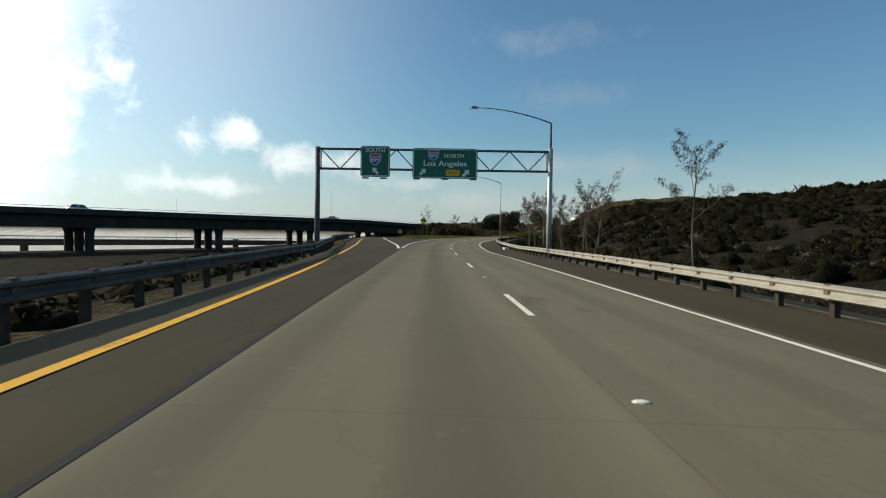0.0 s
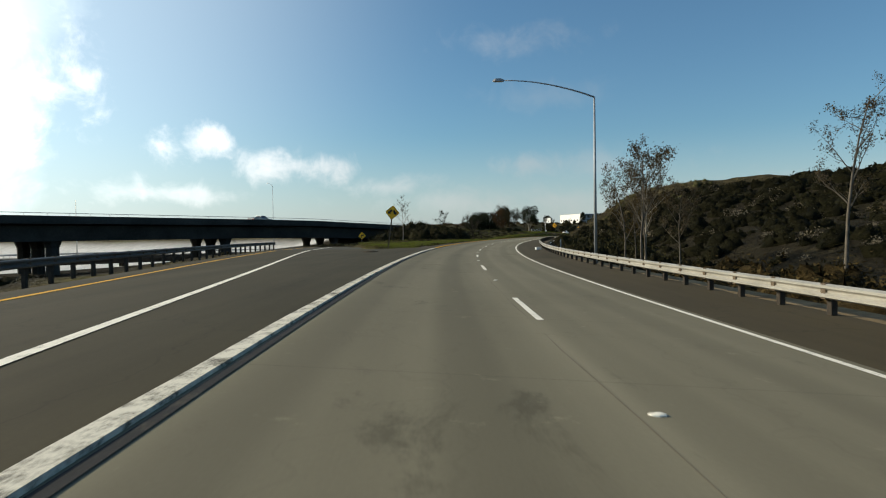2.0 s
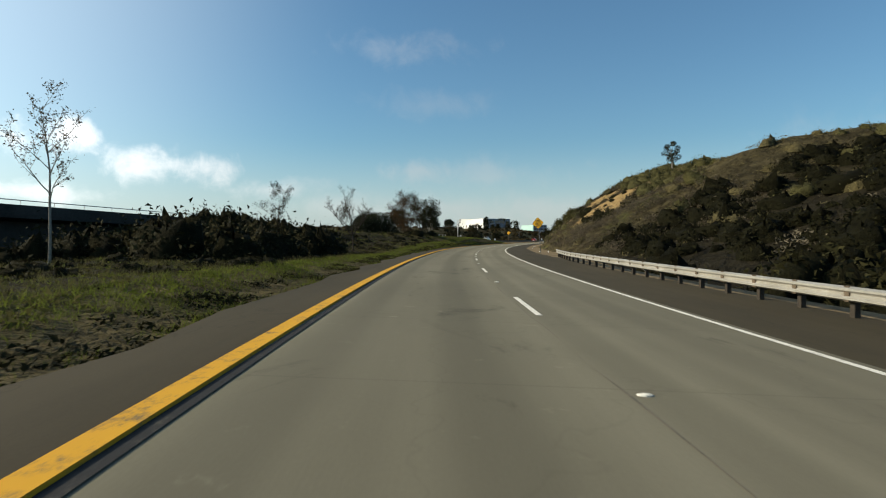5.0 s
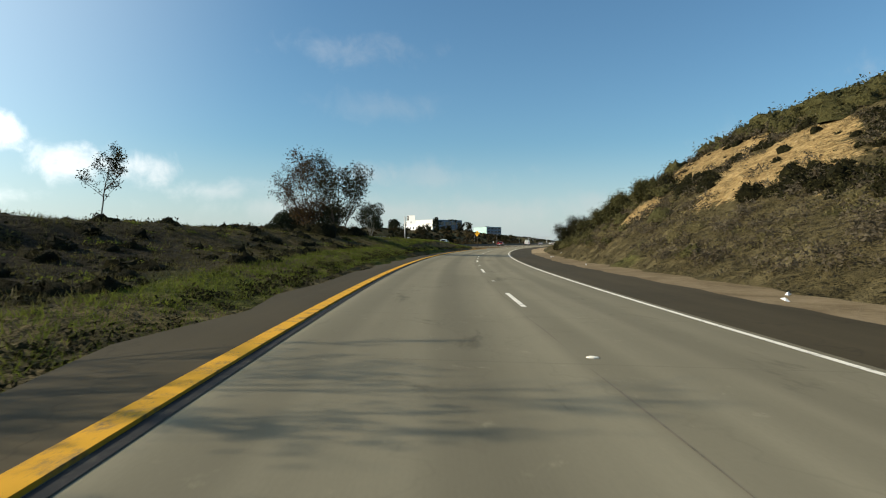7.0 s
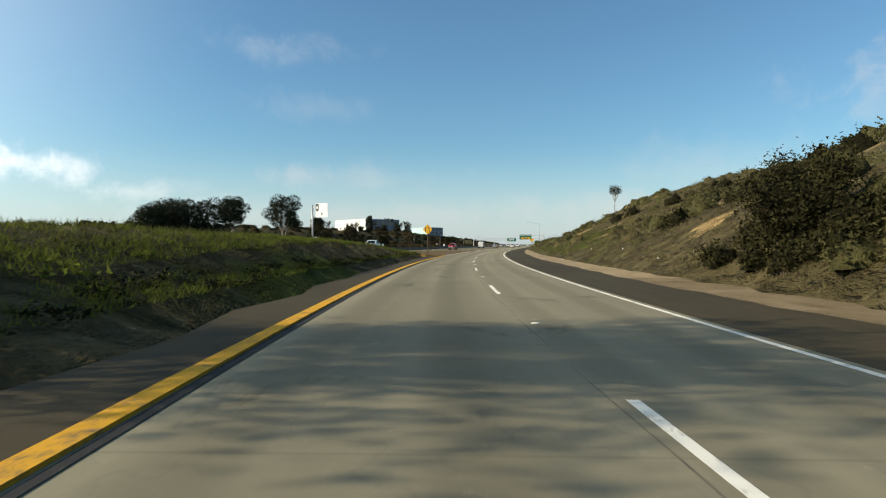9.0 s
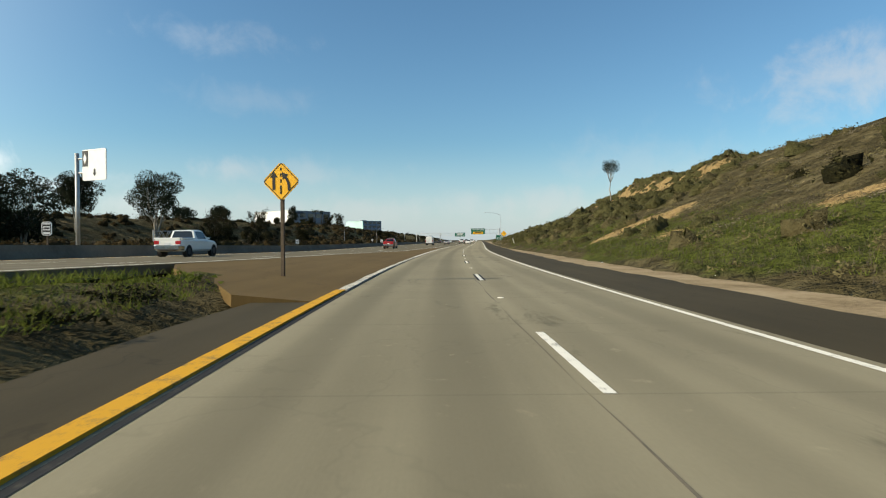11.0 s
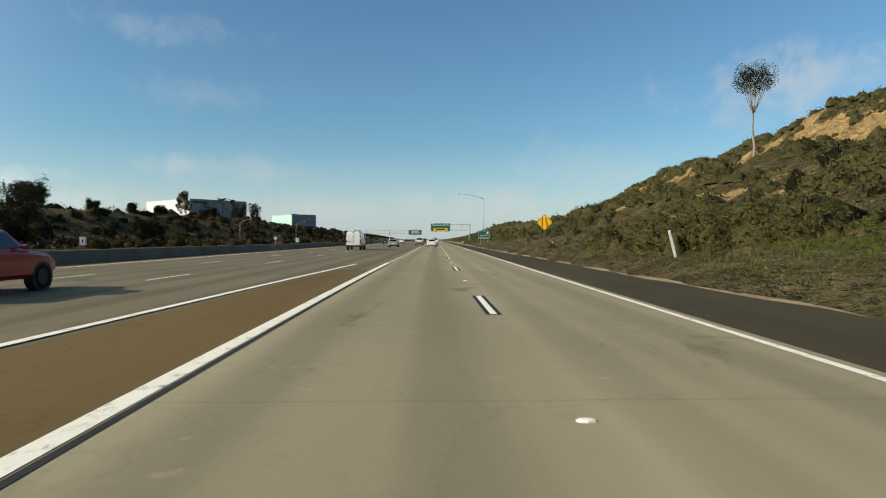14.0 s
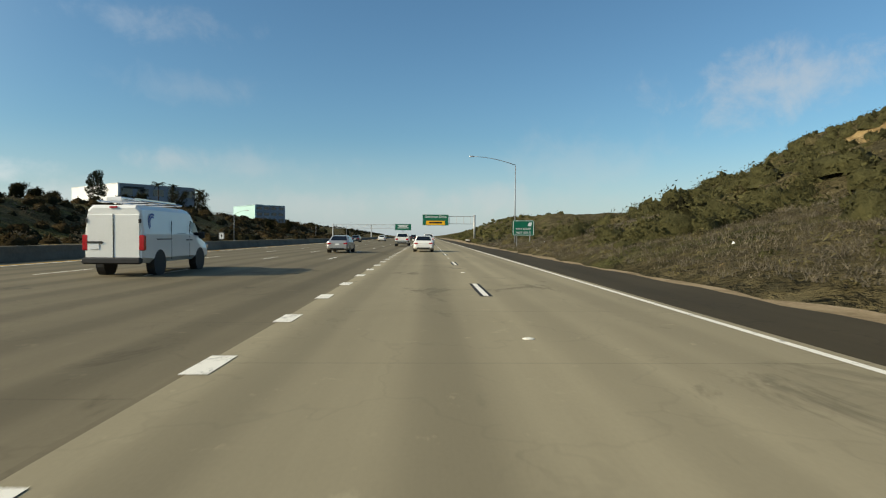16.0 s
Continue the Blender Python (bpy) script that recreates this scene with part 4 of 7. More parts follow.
def low_bridge():
    """A second, lower bridge behind the viaduct."""
    t = thing("ramp_bridge", Matrix.Identity(4), "low dark concrete ramp bridge with railing behind the viaduct", "bridge")
    g = Geo()
    pts = [main_at(k, -42) for k in (-640, -560, -480, -410, -350, -300)]
    zs = [-0.4, -0.6, -1.0, -1.6, -2.2, -2.8]
    ring = []
    for p, z in zip(pts, zs):
        ring.append([p + MR * w + Vector((0, 0, z - p.z + h)) for w, h in ((-5, 0), (5, 0), (5, -0.5), (3.5, -1.5), (-3.5, -1.5), (-5, -0.5))])
    g.loft(ring)
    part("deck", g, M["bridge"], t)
    for side in (-4.8, 4.8):
        rr = Geo()
        line = [p + MR * side + Vector((0, 0, z - p.z + 0.7)) for p, z in zip(pts, zs)]
        rr.tube(line, 0.08, 6)
        for a, b in zip(line, line[1:]):
            for i in range(24):
                q = a.lerp(b, i / 24)
                rr.tube([q - Vector((0, 0, 0.72)), q], 0.05, 4)
        part("railing", rr, M["steel"], t)
    for p in pts:
        part("column", Geo().tube([(p.x, p.y, -8), (p.x, p.y, -1.8)], 0.9, 10), M["bridge"], t)


low_bridge()

# ---- freeway barrier ----
M["barrier"] = plain("grey_barrier_concrete", (0.16, 0.138, 0.104), 0.9, 0.22, 0.4)
t = thing("barrier", Matrix.Identity(4), "long grey concrete barrier wall along the far side of the freeway", "barrier", kind="structure")
vs, fs = [], []
ks = steps(-290, 1000, 10)
prof = [(-0.3, -0.3), (0.32, -0.3), (0.32, 0.05), (0.2, 0.4), (0.13, 0.76), (-0.13, 0.76), (-0.3, 0.3)]
for k in ks:
    for w, z in prof:
        vs.append(main_at(k, -20.7 + w, z))
n = len(prof)
for i in range(len(ks) - 1):
    for j in range(n):
        a, b = i * n + j, i * n + (j + 1) % n
        fs.append((a, b, b + n, a + n))
part("wall", mesh_from("wall", vs, fs, M["barrier"]), None, t)


# ---- road signs ----
def diamond(m, side, post_top, lean=0.0, label="", wood=False, kind="double"):
    """A yellow diamond sign on one post, facing the driver; side: the panel's edge length."""
    t = thing("road_sign", m @ pose(0, 0, 0, 0, lean, 0), label, "road sign", "yellow signs")
    r = side / math.sqrt(2)
    c = post_top - r * 0.96
    if wood:
        part("post", Geo().box((0, 0.07, (c + r) / 2 - 0.25), (0.11, 0.1, c + r + 0.1 - 0.4), bev=0.012), M["wood"], t)
    else:
        part("post", Geo().tube([(0, 0.07, -0.7), (0, 0.07, c + r * 0.7)], 0.04, 8), M["dark_steel"], t)
    def dia(k):
        q = r * k
        e = 0.12 * r
        return [(0 - e, c - q + e), (e, c - q + e), (q - e, c - e), (q - e, c + e), (e, c + q - e), (-e, c + q - e), (-q + e, c + e), (-q + e, c - e)]
    pan = part("panel", Geo().prism(dia(1.0), -0.02, 0.005), M["sign_yellow"], t, "yellow diamond panel")
    g = Geo()
    corners = [(0, c - 0.9 * r), (0.9 * r, c), (0, c + 0.9 * r), (-0.9 * r, c)]
    for (x0, z0), (x1, z1) in zip(corners, corners[1:] + corners[:1]):
        dx, dz = x1 - x0, z1 - z0
        L = math.hypot(dx, dz)
        nx, nz = -dz / L * 0.012, dx / L * 0.012
        g.prism([(x0 + nx, z0 + nz), (x1 + nx, z1 + nz), (x1 - nx, z1 - nz), (x0 - nx, z0 - nz)], -0.026, -0.018)
    part("border", g, M["sign_black"], pan, "thin black border")
    if kind == "double":
        for x, turn in ((-0.3, -140), (0.3, 140)):
            part("arrow", Geo().prism(arrow(x * r * 1.15, c + 0.05 * r, 0.72 * r, turn, 1.25), -0.03, -0.018), M["sign_black"], pan, "black arrow")
    elif kind == "turn":
        part("arrow", Geo().prism([(-0.3 * r, c - 0.45 * r), (-0.08 * r, c - 0.45 * r), (-0.08 * r, c + 0.05 * r), (0.2 * r, c + 0.05 * r), (0.2 * r, c - 0.12 * r), (0.55 * r, c + 0.17 * r), (0.2 * r, c + 0.45 * r), (0.2 * r, c + 0.28 * r), (-0.3 * r, c + 0.28 * r)], -0.03, -0.018), M["sign_black"], pan, "black bent arrow")
    elif kind == "merge":
        for pts in (((-0.46, -0.4), (-0.32, -0.4), (-0.32, 0.2), (-0.2, 0.2), (-0.39, 0.5), (-0.58, 0.2), (-0.46, 0.2)),
                    ((0.34, -0.45), (0.48, -0.45), (0.46, -0.12), (0.34, 0.14), (0.27, 0.24), (0.36, 0.33), (0.04, 0.45), (0.08, 0.1), (0.17, 0.17), (0.25, 0.05), (0.33, -0.15))):
            part("arrow", Geo().prism([(x * r, c + z * r) for x, z in pts], -0.03, -0.018), M["sign_black"], pan, "black arrow")
        for z0, z1 in ((-0.62, -0.2), (-0.06, 0.1), (0.24, 0.4), (0.54, 0.68)):
            part("line", Geo().prism([(x * r, c + z * r) for x, z in ((-0.05, z0), (0.01, z0), (0.01, z1), (-0.05, z1))], -0.03, -0.018), M["sign_black"], pan)
    elif kind == "narrow":
        part("line", Geo().prism([(x * r, c + z * r) for x, z in ((-0.3, -0.55), (-0.2, -0.55), (-0.21, 0.55), (-0.31, 0.55))], -0.03, -0.018), M["sign_black"], pan, "black line")
        part("line", Geo().prism([(x * r, c + z * r) for x, z in ((0.25, -0.56), (0.35, -0.56), (0.35, -0.13), (0.21, 0.2), (0.2, 0.53), (0.1, 0.53), (0.11, 0.16), (0.25, -0.16))], -0.03, -0.018), M["sign_black"], pan, "black bent line")
    else:
        for i, word in enumerate(("LANE", "ENDS", "MERGE", "LEFT")):
            lettering("lettering", word, 0.33 * r, M["sign_black"], pan, 0, -0.03, c + (0.45 - 0.3 * i) * r, "black capitals")
    return t


diamond(stand(113.6, -6.85, 0.16, 0), 0.98, 3.9, 8.0, "yellow diamond sign with two black arrows on a leaning wooden post", True, "double")
diamond(stand(341.5, -5.3, -0.05, -10), 0.98, 4.15, 0.0, "yellow diamond merge sign with black arrows on a wooden post", True, "merge")
diamond(stand(214, 9.05, 0.05, -17), 0.96, 4.0, -5.0, "yellow diamond sign with worn black capitals on a thin post", False, "bars")
diamond(stand(457.2, 9.23, 0.1, -9), 0.96, 3.36, 0.0, "yellow diamond lane-narrowing sign on a brown wooden post", True, "narrow")
diamond(stand(168, -25.5, -0.9), 1.1, 3.0, 2.0, "yellow diamond turn sign beside the ramp under the viaduct", False, "turn")


def plate_sign(m, w, h, top, mat, edge, label, kind="", posts=1):
    t = thing("road_sign", m, label, "road sign", "plate signs")
    for i in range(posts):
        x = 0 if posts == 1 else (-0.3 + 0.6 * i) * w
        part("post", Geo().box((x, 0.06, top / 2), (0.09, 0.08, top), bev=0.01), M["wood"] if posts == 1 else M["steel"], t)
    p = panel(t, 0, -0.02, top - h / 2, w, h, mat, edge)
    return t, p


t, p = plate_sign(stand(531, 10.4, 0.1), 2.35, 1.68, 3.08, M["sign_green"], M["sign_white"], "green park and ride sign on posts beside the slope", posts=2)
lettering("lettering", "PARK & RIDE", 0.28, M["sign_white"], p, 0, -0.04, 2.13, "white capitals", 1.0)
lettering("lettering", "NEXT RIGHT", 0.28, M["sign_white"], p, 0, -0.04, 1.73, "white capitals", 1.0)
part("emblem", Geo().prism([(0.45, 2.46), (0.8, 2.42), (0.88, 2.65), (0.92, 2.85), (0.56, 2.81)], -0.035, -0.018), M["sign_white"], p, "plain white emblem")
t, p = plate_sign(stand(362, -27.5, 0.4), 0.7, 0.95, 2.4, M["sign_white"], M["sign_black"], "small white sign with black writing on a post")
bars(p, 3, 0, -0.03, 2.15, 0.5, 0.12, M["sign_black"])
for k, w, kind in ((-4.4, -50.5, "rect"), (58.4, -39.5, "diamond"), (85.6, -40.3, "rect")):
    q = main_at(k, w)
    if kind == "rect":
        t, p = plate_sign(pose(q.x, q.y, q.z - 0.35, 0, 0, MAIN_DEG), 1.0, 1.25, 2.1, M["sign_white"], M["sign_black"], "small white median sign above the barrier")
        part("symbol", Geo().prism(arrow(0, 1.5, 0.6, 0), -0.035, -0.018), M["sign_black"], p, "black symbol")
    else:
        t = thing("road_sign", pose(q.x, q.y, q.z, 0, 0, MAIN_DEG), "small white diamond sign above the barrier", "road sign", "plate signs")
        part("post", Geo().box((0, 0.06, 0.8), (0.08, 0.06, 1.6)), M["steel"], t)
        part("panel", Geo().prism([(0, 1.2), (0.45, 1.65), (0, 2.1), (-0.45, 1.65)], -0.02, 0.01), M["sign_white"], t)
        part("symbol", Geo().prism(arrow(0, 1.65, 0.45, 0), -0.03, -0.018), M["sign_black"], t, "black symbol")


def truss(t, x0, x1, y, zb, zt, n, mat):
    for z in (zb, zt):
        for d in (-0.45, 0.45):
            part("chord", Geo().box(((x0 + x1) / 2, y + d, z), (x1 - x0, 0.12, 0.12)), mat, t)
    for i in range(n):
        a, b = x0 + (x1 - x0) * i / n, x0 + (x1 - x0) * (i + 1) / n
        for d in (-0.45, 0.45):
            part("diagonal", Geo().tube([(a, y + d, zb if i % 2 else zt), (b, y + d, zt if i % 2 else zb)], 0.045, 5), mat, t)


M["white_steel"] = plain("pale_galvanised_truss", (0.55, 0.55, 0.53), 0.5, 0.1, 1.0, 0.3)
# carpool sign on a cantilever beyond the barrier
q = main_at(-131, -28)
t = thing("overhead_sign", pose(q.x, q.y, q.z, 0, 0, MAIN_DEG - 20), "white carpool lane sign with black diamond on a tall pole", "overhead sign")
part("post", Geo().tube([(-2.4, 0.2, -0.5), (-2.4, 0.2, 8.6)], 0.17, 10), M["steel"], t, smooth=True)
for z in (6.9, 8.1):
    part("arm", Geo().tube([(-2.4, 0.2, z), (0.6, 0.2, z)], 0.07, 6), M["steel"], t)
p = panel(t, 0, 0, 7.5, 2.9, 2.6, M["sign_white"], M["sign_white"])
part("symbol_field", Geo().prism([(-1.4, 7.4), (-0.75, 7.4), (-0.75, 8.7), (-1.4, 8.7)], -0.03, -0.012), M["sign_black"], p, "black field")
part("symbol", Geo().prism([(-1.08, 7.6), (-0.88, 8.05), (-1.08, 8.5), (-1.28, 8.05)], -0.042, -0.028), M["sign_white"], p, "white diamond symbol")
part("arrow", Geo().prism(arrow(0.05, 6.85, 0.6, 180), -0.03, -0.012), M["sign_black"], p, "black down arrow")
# pale truss arm beyond the barrier
q = main_at(-30, -76)
t = thing("overhead_sign", pose(q.x, q.y, q.z, 0, 0, MAIN_DEG + 50), "pale steel truss arm of a sign seen from behind", "overhead sign")
part("post", Geo().tube([(-3.9, 0, -0.9), (-3.9, 0, 4.3)], 0.18, 8), M["white_steel"], t)
truss(t, -3.9, 3.9, 0, 1.9, 4.0, 8, M["white_steel"])
# sign bridge far along the freeway
q = main_at(210, 0)
t = thing("sign_gantry", pose(q.x, q.y, q.z, 0, 0, MAIN_DEG), "pale truss sign bridge over the freeway with a green sign", "sign gantry")
truss(t, -38, -10.5, 0, 4.3, 5.9, 16, M["white_steel"])
for x in (-38, -22.5):
    part("post", Geo().tube([(x, 0, -0.5), (x, 0, 6.0)], 0.22, 8), M["white_steel"], t)
p = panel(t, -9.6, -0.6, 4.9, 6.6, 2.6, M["sign_green"], M["sign_white"])
bars(p, 3, 0 - 9.6, -0.625, 5.6, 4.6, 0.3, M["sign_white"])
part("post", Geo().tube([(-9.6, 0, -0.4), (-9.6, 0, 3.8)], 0.15, 8), M["steel"], t)
# exit sign on a cantilever at the right
q = at(637)
t = thing("sign_gantry", pose(q.x, q.y, 0, 0, 0, MAIN_DEG), "grey steel cantilever with a green and yellow exit sign", "sign gantry")
part("post", Geo().tube([(13.6, 0, -0.5), (13.6, 0, 7.4)], 0.3, 12), M["steel"], t, smooth=True)
for z in (4.9, 7.0):
    part("chord", Geo().box((6.2, 0, z), (15, 0.16, 0.16)), M["steel"], t)
for i in range(4):
    part("upright", Geo().tube([(6.5 + i * 2, 0, 4.9), (6.5 + i * 2, 0, 7.0)], 0.05, 6), M["steel"], t)
p = panel(t, 2.5, -0.3, 5.95, 7.4, 3.1, M["sign_green"], M["sign_white"])
lettering("lettering", "Governor Drive", 1.0, M["sign_white"], p, 2.5, -0.33, 6.85, "white letters", 0.95)
plate = part("exit_plate", Geo().prism([(2.5 + x, 5.15 + z) for x, z in rect(5.4, 1.15, 0.1)], -0.33, -0.31), M["sign_yellow"], p, "yellow exit plate")
bars(plate, 1, 2.5, -0.345, 5.2, 3.8, 0.45, M["sign_black"])
for x in (0.6, 4.6):
    part("sign_light", Geo().box((x, -1.0, 4.3), (0.8, 0.3, 0.15), bev=0.04), M["steel"], t)
# short guardrail by its post
guardrail(598, 612, lambda s: 9.6, -1, M["rail"], "short pale guardrail beside the sign post")
for k, w, hgt in ((85.5, -57.1, 7.2), (117.3, -48.0, 7.4), (230, -48.5, 7.0), (330, -48.5, 9)):
    q = main_at(k, w)
    street_lamp(pose(q.x, q.y, q.z, 0, 0, MAIN_DEG), hgt - 1.0, 3.0, 1, "slim grey street lamp behind the freeway barrier")


# ---- buildings ----
M["white_wall"] = plain("white_stucco_wall", (0.78, 0.77, 0.74), 0.85, 0.06, 0.1)
M["grey_wall"] = plain("grey_panel_wall", (0.2, 0.22, 0.25), 0.8, 0.12, 0.1)
M["teal_wall"] = plain("pale_teal_wall", (0.42, 0.62, 0.58), 0.7, 0.08, 0.1)
M["glass_dark"] = plain("dark_window_glass", (0.015, 0.02, 0.025), 0.08, 0.1, 0.5, 0.0, 0.7)


def building(m, w, d, h, end_mat, side_mat, label, floors, bays, end_bays=0):
    """A long flat-roofed block: end wall towards -y, long side towards +x."""
    t = thing("office_building", m, label, "building", "distant buildings")
    part("end_wall", Geo().box((-w / 2, 0.3, h / 2), (w, 0.6, h)), end_mat, t)
    part("side_wall", Geo().box((-0.3, d / 2 + 0.3, h / 2), (0.6, d - 0.6, h)), side_mat, t)
    part("back_wall", Geo().box((-w / 2, d + 0.3, h / 2), (w, 0.6, h)), side_mat, t)
    part("far_wall", Geo().box((-w + 0.3, d / 2 + 0.3, h / 2), (0.6, d - 0.6, h)), side_mat, t)
    roof = part("roof", Geo().box((-w / 2, d / 2 + 0.3, h - 0.4), (w - 1.2, d - 0.6, 0.3)), M["grey_wall"], t)
    part("parapet_cap", Geo().box((-w / 2, 0.3, h + 0.1), (w + 0.2, 0.9, 0.2)).box((-0.3, d / 2 + 0.5, h + 0.1), (0.9, d - 0.7, 0.2)), end_mat, t)
    for f in range(floors):
        z = h * (f + 0.55) / floors
        for b in range(bays):
            y = d * (b + 0.5) / bays + 0.3
            part("window", Geo().box((0.0, y, z), (0.08, d / bays * 0.7, h / floors * 0.42)), M["glass_dark"], t)
    for b in range(end_bays):
        part("window", Geo().box((-w * (b + 0.5) / end_bays, 0.0, h * 0.5), (w / end_bays * 0.3, 0.08, h * 0.13)), M["glass_dark"], t)
    for b in range(max(1, bays // 4)):
        part("roof_unit", Geo().box((-w * 0.5, d * (b + 0.5) / max(1, bays // 4), h + 0.4), (3, 4, 1.4), bev=0.1), M["grey_wall"], t)
    return t


def far_hill(k, w, z, turn=0.0):
    p = main_at(k, w)
    return pose(p.x, p.y, z, 0, 0, MAIN_DEG + turn)


b = building(far_hill(201.6, -119.5, 8.0, -40), 45, 31, 13.0, M["white_wall"], M["grey_wall"], "long white and grey office building on the hill", 2, 5, 8)
part("wall_sign", Geo().box((0.06, 6, 11.6), (0.1, 8, 0.8)), M["sign_black"], b, "dark wall lettering as a bar")
building(far_hill(260.1, -83.6, 7.0, -52), 28.5, 15, 8.8, M["teal_wall"], M["grey_wall"], "pale teal and grey office building on the slope", 3, 4)

# ---- vehicles ----
M["car_white"] = plain("white_car_paint", (0.84, 0.83, 0.77), 0.28, 0.03, 1.0, 0.0, 0.5, 0.6)
M["car_silver"] = plain("silver_car_paint", (0.42, 0.41, 0.39), 0.32, 0.05, 1.0, 0.5, 0.5, 0.6)
M["car_red"] = plain("red_car_paint", (0.38, 0.02, 0.02), 0.3, 0.06, 1.0, 0.0, 0.5, 0.6)
M["car_dark"] = plain("dark_car_paint", (0.025, 0.027, 0.03), 0.3, 0.08, 1.0, 0.0, 0.5, 0.6)
M["car_glass"] = plain("tinted_car_glass", (0.008, 0.01, 0.011), 0.06, 0.1, 1.0, 0.0, 0.7)
M["tyre"] = plain("black_rubber", (0.012, 0.012, 0.012), 0.85, 0.15, 6.0)
M["rim"] = plain("wheel_rim_alloy", (0.3, 0.3, 0.3), 0.35, 0.15, 5.0, 0.8)
M["tail_light"] = plain("red_tail_lens", (0.42, 0.012, 0.015), 0.2, 0.15, 8.0, 0.0, 0.6)
M["trim"] = plain("black_plastic_trim", (0.02, 0.02, 0.02), 0.6, 0.1, 5.0)
M["chrome"] = plain("bright_trim", (0.6, 0.6, 0.6), 0.15, 0.05, 5.0, 1.0)


def ring(y, hw, z0, z1, hw_top=None, r=0.12):
    """A rounded cross-section of a body at y."""
    ht = hw if hw_top is None else hw_top
    q = min(r, (z1 - z0) * 0.45)
    return [(-hw + q, y, z0), (hw - q, y, z0), (hw, y, z0 + q), (hw, y, (z0 + z1) / 2), (ht, y, z1 - q), (ht - q, y, z1), (-ht + q, y, z1), (-ht, y, z1 - q), (-hw, y, (z0 + z1) / 2), (-hw, y, z0 + q)]


def wheel_set(t, track, front, rear, r, width=0.22):
    tyre = Geo()
    prof = [(-width / 2, r * 0.62), (-width / 2, r * 0.9), (-width / 2 + 0.03, r), (width / 2 - 0.03, r), (width / 2, r * 0.9), (width / 2, r * 0.62)]
    seg = 22
    vs, fs = [], []
    for x, rr in prof:
        for j in range(seg):
            a = 2 * math.pi * j / seg
            vs.append((x, rr * math.cos(a), rr * math.sin(a)))
    for i in range(len(prof) - 1):
        for j in range(seg):
            k = (j + 1) % seg
            fs.append((i * seg + j, i * seg + k, (i + 1) * seg + k, (i + 1) * seg + j))
    tyre.add(vs, fs)
    tm = tyre.mesh("tyre", M["tyre"], True)
    rim = Geo().tube([(-0.06, 0, 0), (0.07, 0, 0)], r * 0.63, 18)
    for j in range(5):
        a = 2 * math.pi * j / 5
        rim.box((0.075, r * 0.33 * math.cos(a), r * 0.33 * math.sin(a)), (0.03, 0.09, r * 0.5), pose(0, 0, 0, -math.degrees(a) + 90))
    rm = rim.mesh("rim", M["rim"])
    for y in (front, rear):
        for sx in (-1, 1):
            w = part("wheel", tm, None, t, "black tyre")
            w.matrix_local = pose(sx * track, y, r, 0, 0, 0 if sx > 0 else 180)
            part("rim", rm, None, w, "grey rim")


def pane(t, name, pts, out, mat=None, label="dark glass"):
    """A flat pane through the corner points, pushed outward a little with thickness."""
    pts = [Vector(p) for p in pts]
    n = (pts[1] - pts[0]).cross(pts[2] - pts[0]).normalized()
    if n.dot(Vector(out)) < 0:
        n = -n
    a = [p + n * 0.008 for p in pts]
    b = [p - n * 0.03 for p in pts]
    k = len(pts)
    g = Geo().add(a + b, [tuple(range(k)), tuple(range(2 * k - 1, k - 1, -1))] + [(i, (i + 1) % k, (i + 1) % k + k, i + k) for i in range(k)])
    return part(name, g, mat or M["car_glass"], t, label)


